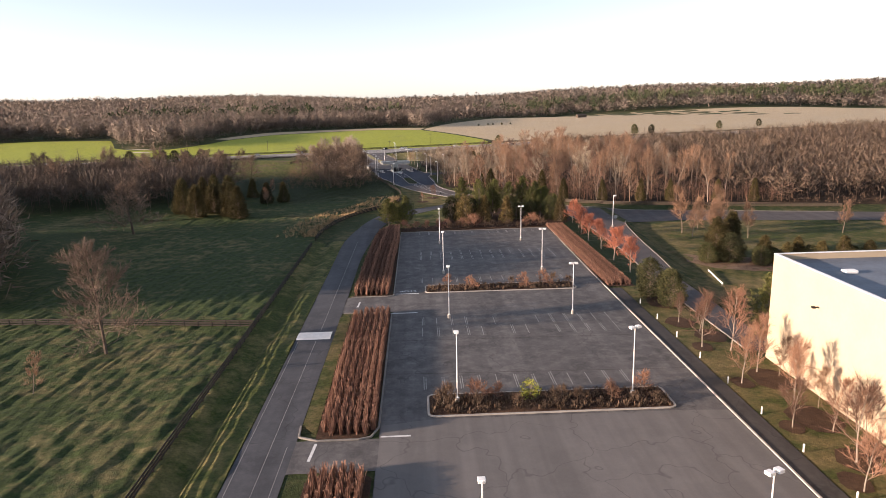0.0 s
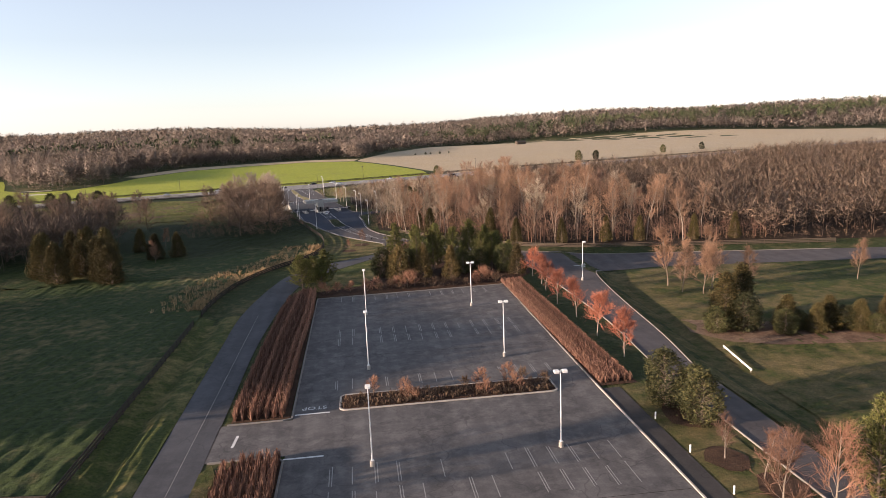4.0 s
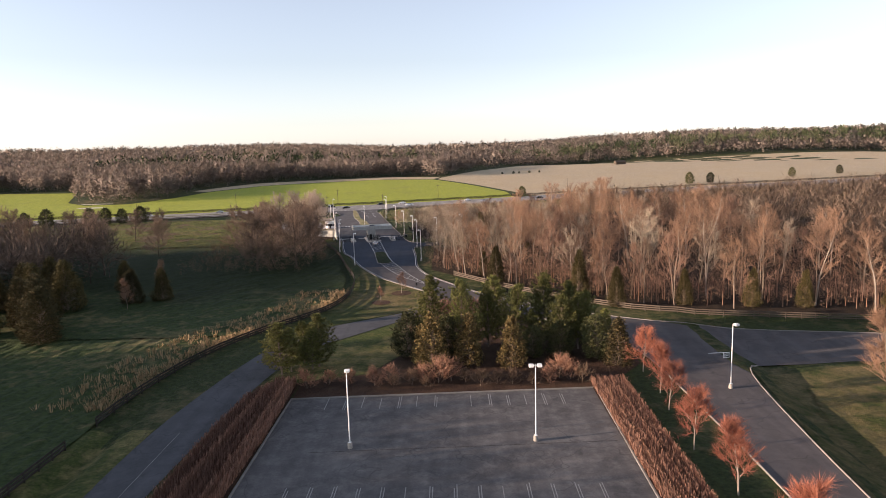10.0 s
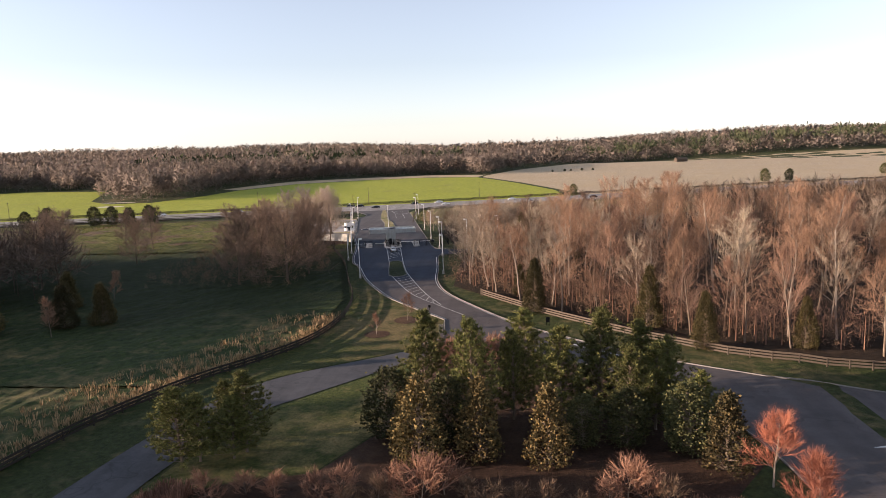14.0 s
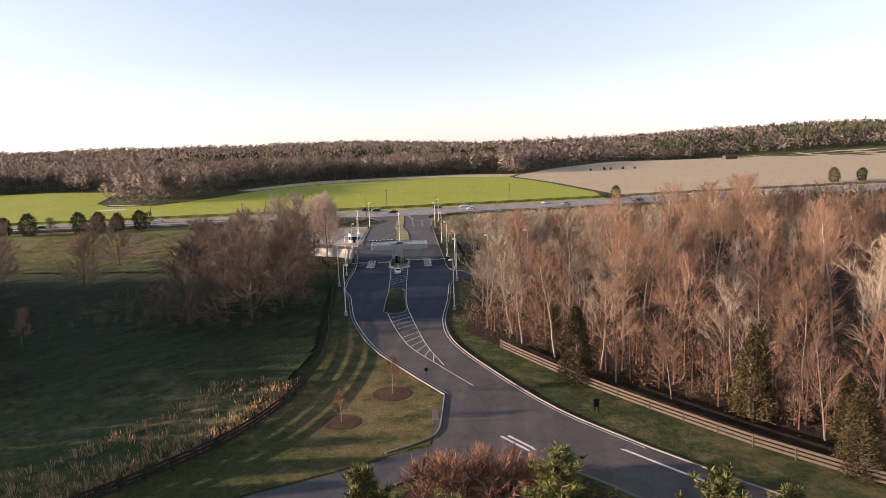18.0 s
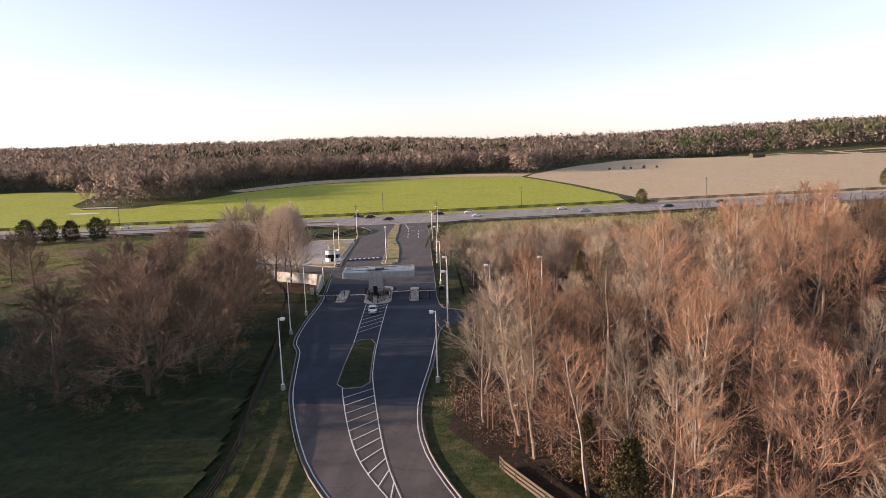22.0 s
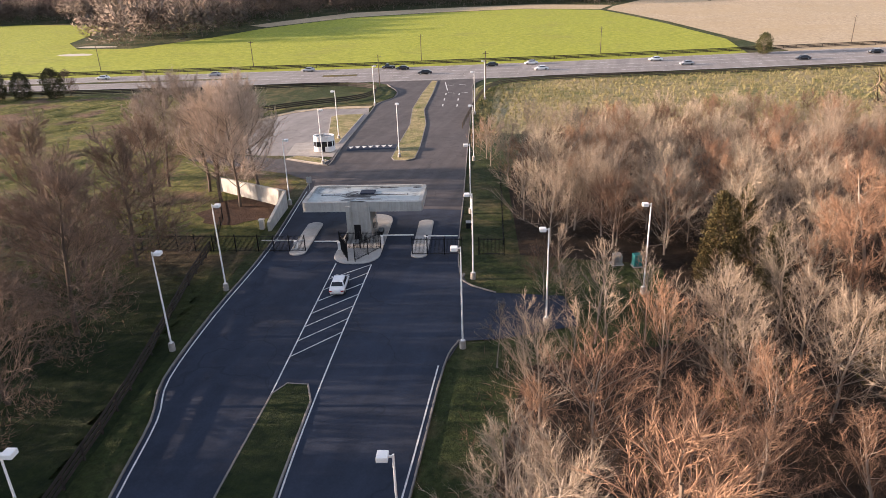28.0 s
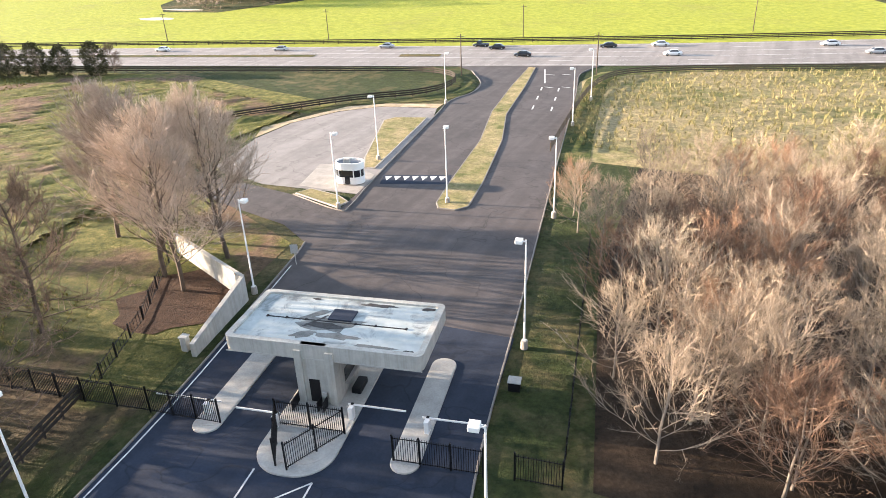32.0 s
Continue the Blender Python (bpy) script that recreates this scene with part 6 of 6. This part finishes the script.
barrier("white lane barrier lowered beside the gatehouse", 3.0, -1.5, 2.7, 7.0)
barrier("white lane barrier on the outer island", 8.7, -1.9, 8.3, 12.6)
barrier("white lane barrier across the incoming lane", -7.6, -3.0, -12.0, -6.6)
barrier("white lane barrier beside the central island", -2.0, -3.4, -5.2, -1.7)

# curved concrete wall and bin at the left of the gate
wl = thing("low_wall", "pale concrete retaining wall turning back from the road", "wall", GATE)
for a, b, h0, h1 in (((-13.0, 3.6), (-13.3, 13.2), 1.2, 2.6), ((-13.3, 13.2), (-26.5, 22), 2.6, 2.2)):
    a, b = Vector(a), Vector(b)
    d = (b - a).normalized()
    s = Vector((-d.y, d.x)) * 0.2
    vs = []
    for p, h in ((a, h0), (b, h1)):
        vs += [(*(p + s), -0.3), (*(p - s), -0.3), (*(p - s), h), (*(p + s), h)]
    mesh_ob("wall_panel", vs, [(0, 1, 5, 4), (1, 2, 6, 5), (2, 3, 7, 6), (3, 0, 4, 7), (3, 2, 1, 0), (4, 5, 6, 7)], M["wallconc"], wl)
bn = thing("post_box", "pale concrete post by the low wall", "post", GATE @ pose(-14.2, 4.4, -0.05))
boxes("body", [(-0.3, 0.3, -0.3, 0.3, 0, 1.3)], M["wallconc"], bn, "", 0.05)
boxes("cap", [(-0.36, 0.36, -0.36, 0.36, 1.3, 1.42)], M["wallconc"], bn)


def board(name, label, x, y, w, h, z, mat, turn=11, posts=2, cat="sign"):
    t = thing(name, label, cat, pose(x, y, g(x, y), 0, 0, turn))
    boxes("panel", [(-w / 2, w / 2, -0.03, 0.03, z, z + h)], mat, t)
    for i in range(posts):
        px = 0 if posts == 1 else (-w / 2 + 0.08 + i * (w - 0.16))
        boxes("post", [(px - 0.035, px + 0.035, 0.03, 0.10, -0.3, z + h * 0.9)], M["black"] if mat is M["black"] else M["slab"], t)


board("road_sign", "cream sign board on posts by the junction", 12.3, 263.2, 0.75, 1.25, 0.5, M["facade"])
board("road_sign", "dark sign back on a post by the wood", 31.3, 267.6, 0.7, 1.0, 0.7, M["black"])
board("road_sign", "dark small sign by the kerb", 8.6, 279.3, 0.45, 0.5, 0.6, M["black"], 11, 1)
board("road_sign", "small cream sign at the bed's corner", 16.2, 251.6, 0.45, 0.8, 0.3, M["facade"])
board("road_sign", "pale sign back beside the entrance", -28.2, 381.6, 0.8, 1.0, 1.4, M["slab"], 30, 1)
board("notice_board", "low white notice board with a dark emblem by the side road", 64.2, 216.2, 1.15, 0.95, 0.2, M["white"], 10, 1)
boxes("writing", [(-0.46, 0.46, -0.040, -0.031, 0.32, 0.44), (-0.46, 0.46, -0.040, -0.031, 0.92, 1.02), (-0.34, 0.34, -0.040, -0.031, 0.60, 0.76), (-0.48, -0.40, -0.040, -0.031, 0.44, 0.92), (0.40, 0.48, -0.040, -0.031, 0.44, 0.92)], M["black"], bpy.data.objects["notice_board"], "dark bars of writing")

# planted circles by the junction
for x, y, r_, s in ((5.1, 272.2, 2.6, 1.0), (0.9, 263, 2.3, 0.75)):
    o = tagged(sheet("mulch_ring", [(x + r_ * math.cos(a / 16 * 6.283), y + r_ * math.sin(a / 16 * 6.283)) for a in range(16)], M["mulch"], 0.09, 2), "round mulch ring in the grass", "ground")
    place(RUST[1], x, y, s * 1.0, x, 0, 1.0, "multi-stemmed leafless ornamental tree on a mulch ring", "ornamental trees by the junction")
sheet("junction_lawn", [(12.4, 258), (12.9, 263), (12.2, 271.5), (5.1, 280.6), (-2.2, 290.6), (-8, 301), (-8.6, 290), (-7.2, 272), (-9, 260), (-14, 250), (-20, 240), (-15, 235.6), (-9.4, 241), (-4.3, 245.3), (3.8, 251)], M["lawn"], 0.05, 4, "mown lawn of green and straw turf", "lawn")

# median islands
med = thing("median_island", "kerbed grass island in the dark road", "traffic island")
ml = [(-5.0, 312.0), (-3.6, 310.6), (-1.4, 311.2), (-0.7, 313), (-2.3, 320), (-4.2, 329.5), (-5.4, 331.6), (-7.2, 331.4), (-7.8, 329.8), (-6.2, 319)]
ribbon("kerb_ring", dense(ml, 2), 0.18, 0.15, M["kerbgrey"], med, 0.06, True)
sheet("turf", ml, M["pasture"], 0.19, 2.5, parent=med)
med = thing("median_island", "long kerbed strip of dry grass between the lanes", "traffic island")
ml = [(-21.5, 402.5), (-20.5, 400.9), (-18.3, 401), (-17.2, 402.6), (-18.6, 411), (-23.0, 431), (-28, 447), (-32, 470), (-36.2, 491), (-38, 491.4), (-35, 470), (-31.2, 448), (-26.4, 430), (-23, 410)]
ribbon("kerb_ring", dense(ml, 3), 0.18, 0.15, M["kerbgrey"], med, 0.06, True)
sheet("turf", ml, M["rough"], 0.2, 3, parent=med)
med = thing("verge_island", "kerbed island of dry grass beside the lay-by", "traffic island")
ml = [(-41, 399.4), (-33, 397), (-32.6, 399), (-35, 400.5), (-40, 401.5)]
ribbon("kerb_ring", dense(ml, 3), 0.22, 0.15, M["concrete"], med, 0.06, True)
sheet("turf", ml, M["rough"], 0.2, 3, parent=med)
sheet("lay_by", [(-32.6, 402), (-34.2, 409), (-40.5, 442), (-42.6, 448), (-54, 445.8), (-60, 440), (-64, 430), (-64, 420), (-60, 405), (-48, 401)], M["highway"], 0.05, 5, "pale worn lay-by beside the entrance", "lay-by")
sheet("pad", [(-33, 402), (-34.6, 409.5), (-41, 413), (-45, 411), (-42.5, 402.2)], M["concrete"], 0.075, 4, "pale concrete pad under the booth", "pavement")
med = thing("verge_island", "kerbed wedge of dry turf along the lay-by", "traffic island")
ml = [(-36, 412), (-37.6, 411.8), (-40, 416), (-48, 436.5), (-47, 439), (-41.2, 440.5)]
ribbon("kerb_ring", dense(ml, 3), 0.22, 0.15, M["concrete"], med, 0.06, True)
sheet("turf", ml, M["rough"], 0.2, 3, parent=med)


# white round-ended guard booth
def booth():
    t = thing("guard_booth", "white round-ended guard booth with dark windows", "booth", pose(-36.2, 405.8, 2.2, 0, 0, 11))
    out = rounded(-2.0, 2.0, -1.35, 1.35, 1.3, 8)
    shrink = lambda k: [(x * k, y * k) for x, y in out]
    prism("lower_wall", out, 0, 1.0, M["white"], t)
    prism("window_band", shrink(0.97), 1.0, 2.0, M["glass"], t, "dark window band")
    prism("upper_wall", out, 2.0, 2.75, M["white"], t)
    ring("parapet", out, shrink(0.9), 2.75, 3.0, M["white"], t)
    prism("roof", shrink(0.9), 2.7, 2.78, M["roof"], t)
    for i in range(0, len(out), 4):
        x, y = out[i]
        boxes("mullion", [(x - 0.06, x + 0.06, y - 0.06, y + 0.06, 1.0, 2.0)], M["white"], t)
    boxes("roof_unit", [(-0.7, 0.1, -0.4, 0.4, 2.78, 3.3)], M["slab"], t, "grey rooftop cooler", 0.05)
    boxes("door", [(-0.35, 0.4, -1.39, -1.36, 0.05, 2.0)], M["glass"], t)


booth()


# ---- vehicles ----
def car_pattern(name, paint, label, group="", tall=1.45, pickup=False):
    t = thing(name, label, "car", group=group)
    L, W = 4.7, 1.82
    st = [(-2.36, 0.62, 0.45, 0.66), (-2.28, 0.80, 0.30, 0.86), (-1.9, 0.89, 0.24, 0.95), (-1.0, 0.91, 0.22, 0.97), (0.2, 0.91, 0.22, 0.96), (1.0, 0.91, 0.22, 0.94), (1.7, 0.88, 0.24, 0.84), (2.15, 0.78, 0.28, 0.72), (2.35, 0.58, 0.42, 0.58)]
    bm = bmesh.new()
    rings = []
    for x, w, z0, z1 in st:
        zm = z0 + (z1 - z0) * 0.55
        rings.append([bm.verts.new((x, y, z)) for y, z in ((-w * 0.9, z0), (-w, zm), (-w * 0.95, z1 - 0.06), (-w * 0.84, z1), (0, z1 + 0.02), (w * 0.84, z1), (w * 0.95, z1 - 0.06), (w, zm), (w * 0.9, z0))])
    for a_, b_ in zip(rings, rings[1:]):
        for i in range(9):
            bm.faces.new((a_[i], a_[(i + 1) % 9], b_[(i + 1) % 9], b_[i]))
    bm.faces.new(rings[0])
    bm.faces.new(rings[-1][::-1])
    bmesh.ops.recalc_face_normals(bm, faces=bm.faces)
    body = part("body", bm, paint, t, "", True)
    cab = [(-1.85, 0.95), (-1.12, tall - 0.05), (0.45, tall), (1.3, 0.97)] if not pickup else [(-0.3, 0.95), (-0.15, tall), (0.75, tall), (1.35, 0.97)]

    def cabin(ps, w0, w1, grow, mat, nm, lab=""):
        b2 = bmesh.new()
        rows_ = []
        for s in (-1, 1):
            rows_.append([b2.verts.new((x, s * (w0 if z < 1.1 else w1), z + grow)) for x, z in ps])
        k = len(ps)
        for i in range(k):
            b2.faces.new((rows_[0][i], rows_[0][(i + 1) % k], rows_[1][(i + 1) % k], rows_[1][i]))
        b2.faces.new(rows_[0][::-1])
        b2.faces.new(rows_[1])
        bmesh.ops.recalc_face_normals(b2, faces=b2.faces)
        return part(nm, b2, mat, t, lab)

    cabin(cab, 0.84, 0.64, 0, paint, "cabin", "painted greenhouse")
    x0, x1 = cab[1][0], cab[2][0]
    boxes("roof", [(x0 + 0.02, x1 - 0.02, -0.60, 0.60, tall - 0.06, tall + 0.02)], paint, t, "", 0.03)

    def pane(name, corners):
        c = sum((Vector(q) for q in corners), Vector()) / 4
        o = (Vector(corners[1]) - Vector(corners[0])).cross(Vector(corners[2]) - Vector(corners[0])).normalized() * 0.012
        o = o if o.dot(c - Vector((-0.2, 0, 1.0))) > 0 else -o
        mesh_ob(name, [Vector(q) + o * f for f in (0, 1) for q in corners], [(4, 5, 6, 7), (0, 1, 5, 4), (1, 2, 6, 5), (2, 3, 7, 6), (3, 0, 4, 7)], M["glass"], t)["label"] = "dark glass"

    for nm, lo, hi in (("rear_window", cab[0], cab[1]), ("windscreen", cab[3], cab[2])):
        p0, p1 = Vector(lo).lerp(Vector(hi), 0.22), Vector(lo).lerp(Vector(hi), 0.9)
        pane(nm, [(p0.x, -0.70, p0.y), (p0.x, 0.70, p0.y), (p1.x, 0.57, p1.y), (p1.x, -0.57, p1.y)])
    for s in (-1, 1):
        zt = tall - 0.09
        side = lambda z: s * (0.84 + (0.64 - 0.84) * (z - 0.96) / (tall - 0.96))
        pane("side_window", [(cab[0][0] + 0.45, side(1.02), 1.02), (cab[3][0] - 0.25, side(1.02), 1.02), (x1 + 0.02, side(zt), zt), (x0 + 0.05, side(zt), zt)])
    for s in (-1, 1):
        boxes("headlight", [(2.2, 2.34, s * 0.68 - 0.16, s * 0.68 + 0.16, 0.6, 0.72)], M["slab"], t)
        boxes("tail_light", [(-2.355, -2.27, s * 0.68 - 0.17, s * 0.68 + 0.17, 0.62, 0.78)], plain("red_lens", (0.3, 0.02, 0.02), 0.3), t)
        boxes("mirror", [(0.85, 1.0, s * 0.98 - 0.08, s * 0.98 + 0.08, 0.95, 1.08)], paint, t, "", 0.02)
        for x in (-1.42, 1.42):
            bm = bmesh.new()
            bmesh.ops.create_cone(bm, cap_ends=True, segments=16, radius1=0.33, radius2=0.33, depth=0.22, matrix=Matrix.Translation((x, s * 0.80, 0.33)) @ Matrix.Rotation(math.pi / 2, 4, "X"))
            w_ = part("wheel", bm, M["black"], t)
            bm = bmesh.new()
            bmesh.ops.create_cone(bm, cap_ends=True, segments=10, radius1=0.2, radius2=0.17, depth=0.24, matrix=Matrix.Translation((x, s * 0.81, 0.33)) @ Matrix.Rotation(math.pi / 2, 4, "X"))
            part("rim", bm, M["slab"], w_)
    boxes("number_plate", [(-2.37, -2.35, -0.26, 0.26, 0.5, 0.62)], M["white"], t)
    return t


def carpaint(name, c):
    k = Mat(name, 0.25, 0.0, 0.5)
    k.b.inputs["Coat Weight"].default_value = 0.6
    k.colour(k.ramp(k.noise(2.0, 3), [(0.3, tuple(v * 0.92 for v in c)), (0.7, c)]))
    return k.m


def park(pattern, x, y, heading, lift=0.0):
    return copy_thing(pattern, pose(x, y, g(x, y) + lift, 0, 0, heading))


CARS = [car_pattern("car", carpaint("white_car_paint", (0.78, 0.78, 0.77)), "white saloon car on the highway", "highway traffic"),
        car_pattern("car", carpaint("black_car_paint", (0.015, 0.015, 0.017)), "black saloon car on the highway", "highway traffic"),
        car_pattern("car", carpaint("silver_car_paint", (0.42, 0.42, 0.43)), "silver saloon car on the highway", "highway traffic"),
        car_pattern("pickup", carpaint("dark_pickup_paint", (0.02, 0.022, 0.028)), "dark pickup truck on the highway", "highway traffic", 1.75, True)]
wc = copy_thing(CARS[0], pose(-9.85, 349.4, g(-9.85, 349.4) + 0.092, 0, 0, 103) @ Matrix.Scale(0.92, 4))
tagged(wc, "white saloon car parked on the hatched median", "car")
wc["group"] = "parked car"
for x, y, k in ((-155.8, 489.7, 0), (-117.6, 498.5, 2), (-87.4, 509.1, 2), (-60.4, 516.4, 3), (-54.5, 513.5, 1), (-44, 504.6, 1), (-25.1, 521.5, 1), (-12.1, 526, 0), (-7.2, 513.7, 0), (29, 534, 0), (38.4, 525.0, 2), (100, 550, 1), (75, 536, 1), (150, 555, 0), (-200, 466, 1), (-250, 462, 0), (190, 576, 2)):
    h_ = math.degrees(math.atan2(14, 55)) + (0 if y < 510 + (x + 20) * 0.25 else 180)
    park(CARS[k], x, y, h_, 0.125)
for q in CARS:
    retire(q)


# ---- utility cabinets and poles ----
M["teal"] = plain("teal_cabinet_paint", (0.03, 0.20, 0.19), 0.5, 0, 0.2, 1.0)
cb = thing("utility_cabinet", "teal steel utility cabinet on a pad", "cabinet", pose(21.4, 361.2, 2.0, 0, 0, 20) @ Matrix.Diagonal((0.62, 0.66, 0.78, 1)))
boxes("pad", [(-0.9, 0.9, -0.8, 0.8, -0.2, 0.12)], M["slab"], cb)
boxes("body", [(-0.75, 0.75, -0.65, 0.65, 0.12, 1.9)], M["teal"], cb, "", 0.05)
boxes("door", [(-0.68, -0.02, -0.68, -0.65, 0.2, 1.8)], M["teal"], cb)
boxes("door", [(0.02, 0.68, -0.68, -0.65, 0.2, 1.8)], M["teal"], cb)
cb = thing("utility_cabinet", "grey steel transformer cabinet on a pad", "cabinet", pose(19.2, 361.4, 2.0, 0, 0, 20) @ Matrix.Diagonal((0.75, 0.75, 0.85, 1)))
boxes("pad", [(-0.9, 0.9, -0.8, 0.8, -0.2, 0.12)], M["slab"], cb)
boxes("body", [(-0.6, 0.6, -0.5, 0.5, 0.12, 1.5)], M["slab"], cb, "", 0.05)
boxes("radiator", [(-0.62 + 0.2 * i, -0.56 + 0.2 * i, -0.62, -0.5, 0.3, 1.3) for i in range(7)], M["slab"], cb)
cb = thing("ground_box", "small dark utility box in the grass", "cabinet", GATE @ pose(13.9, 4.3, -0.1))
boxes("body", [(-0.45, 0.45, -0.4, 0.4, 0, 0.8)], M["black"], cb, "", 0.05)
boxes("lid", [(-0.5, 0.5, -0.45, 0.45, 0.8, 0.88)], M["slab"], cb)


def utility_pole(x, y, h=10.0):
    t = thing("utility_pole", "thin wooden utility pole with a crossarm", "utility pole", pose(x, y, g(x, y), 0, 0, 15), group="roadside poles")
    bm = bmesh.new()
    cyl(bm, 0, 0, -0.3, h, 0.15, 0.10, 8)
    part("pole", bm, M["wood"], t)
    boxes("crossarm", [(-0.9, 0.9, -0.05, 0.05, h - 0.7, h - 0.58)], M["wood"], t)
    for i in (-0.8, 0.0, 0.8):
        bm = bmesh.new()
        cyl(bm, i, 0, h - 0.58, h - 0.4, 0.05, 0.03, 6)
        part("insulator", bm, M["slab"], t)


for x, y in ((-169.6, 505.5), (-114, 519), (-53.6, 534), (-240, 487), (10, 553), (100, 578), (-20.2, 486), (-50.4, 478.5)):
    utility_pole(x, y, 9.5)
for i, (x, y, s) in enumerate([(-184.4, 439.5, 1.2), (-166, 446, 1.15), (-160, 450, 1.1), (-152.5, 452, 1.0), (-144, 455, 1.1), (-196, 440, 1.0), (65.4, 550, 0.9), (197, 612, 1.1), (214, 616, 1.0), (292, 650, 0.95), (340, 668, 0.9)]):
    place(MAG[1], x, y, s * 0.85, i * 2.0, 0, 1.15, "rounded dark evergreen beside the highway", "evergreens by the highway")
for i, (x, y) in enumerate([(72, 800), (84, 806), (90, 809), (101, 812), (112, 817)]):
    place(MAG[1], x, y, 0.22 + 0.05 * (i % 2), i * 2.0, 0, 1.6, "low dark evergreen bush in the stubble field", "bushes in the stubble")
for i, (x, y, s) in enumerate([(-176, 442, 0.5), (-142, 459, 0.5)]):
    place(OAK[i], x, y, s, i)
barn = thing("shed", "small pale farm shed in the far field", "shed", pose(232, 960, g(232, 960), 0, 0, 20))
boxes("wall", [(-7, 7, -3, 3, -0.5, 3)], M["wood"], barn)
bm = bmesh.new()
vv = [bm.verts.new(c) for c in ((-7.4, -3.4, 3), (7.4, -3.4, 3), (7.4, 3.4, 3), (-7.4, 3.4, 3), (-7.4, 0, 5), (7.4, 0, 5))]
for f in ((0, 1, 5, 4), (2, 3, 4, 5), (0, 4, 3), (1, 2, 5), (3, 2, 1, 0)):
    bm.faces.new([vv[i] for i in f])
part("roof", bm, M["wood"], barn)

# sandy spots in the crop
M["sand"] = plain("pale_sand", (0.52, 0.47, 0.38), 0.9, 0, 0.15, 0.4)
for x, y, a, b in ((-222, 552, 9, 4), (-232, 578, 12, 2.5)):
    sheet("sandy_patch", [(x + a * math.cos(i / 14 * 6.283) * (1 + 0.15 * math.sin(3 * i)), y + b * math.sin(i / 14 * 6.283)) for i in range(14)], M["sand"], 0.16, 4, "bare pale patch in the crop", "ground")

# tall straw along the fence, tufts in the meadows
def tufts(name, label, pts, h, per, mat, seed, w=0.05, spread=0.35):
    r = random.Random(seed)
    vs, fs = [], []
    for x, y in pts:
        blades(r, vs, fs, x, y, g(x, y), per, h * r.uniform(0.6, 1.3), spread, w)
    ob = mesh_ob(name, vs, fs, mat)
    return tagged(ob, label, "grass", kind="stuff")


strip = [q for q in FENCE_W if 195 < q[1] < 275]
p = np.concatenate([scatter(offset(strip, 0.6) + offset(strip, 4.5)[::-1], 0.7, 41, keep=0.5), scatter(offset(strip, 3.0) + offset(strip, 13.0)[::-1], 0.9, 40, keep=0.3)])
tufts("tall_straw", "tall pale straw along the fence", p, 1.05, 14, M["straw"], 42, 0.036, 0.6)
p = scatter([(-12, 432), (-17, 452), (-19, 480), (-8, 490), (40, 508), (130, 535), (240, 565), (240, 500), (130, 458), (60, 444), (10, 430)], 1.5, 45, keep=0.8)
tufts("meadow_tufts", "straw tussocks over the rough meadow", p, 0.7, 11, M["meadow"], 46, 0.045, 0.5)

M["tussock"] = twig("green_tussock_blades", (0.05, 0.060, 0.015), (0.26, 0.24, 0.075))
p = scatter([(-120, 352), (-36, 352), (-40, 366), (-58, 372), (-60, 392), (-66, 420), (-66, 440), (-120, 456), (-180, 444)], 1.15, 47, keep=0.8)
tufts("pasture_tufts", "yellow-green tussocks over the north pasture", p, 0.36, 8, M["tussock"], 48, 0.05, 0.4)
sheet("litter_patch", [(-34.6 + 5.5 * math.cos(i / 16 * 6.283) * (1 + 0.2 * math.sin(3 * i)), 371.5 + 6.5 * math.sin(i / 16 * 6.283)) for i in range(16)], M["mulch"], 0.075, 2, "brown leaf litter under the gate trees", "ground")

# ---- patterns are no longer needed ----
for q in (*WOOD, *FAN, *SLIM, *RED, *RUST, *OAK, *ASH, *PALE, *MAG, *CED, *PINE, *BUSH, L1, L2):
    retire(q)
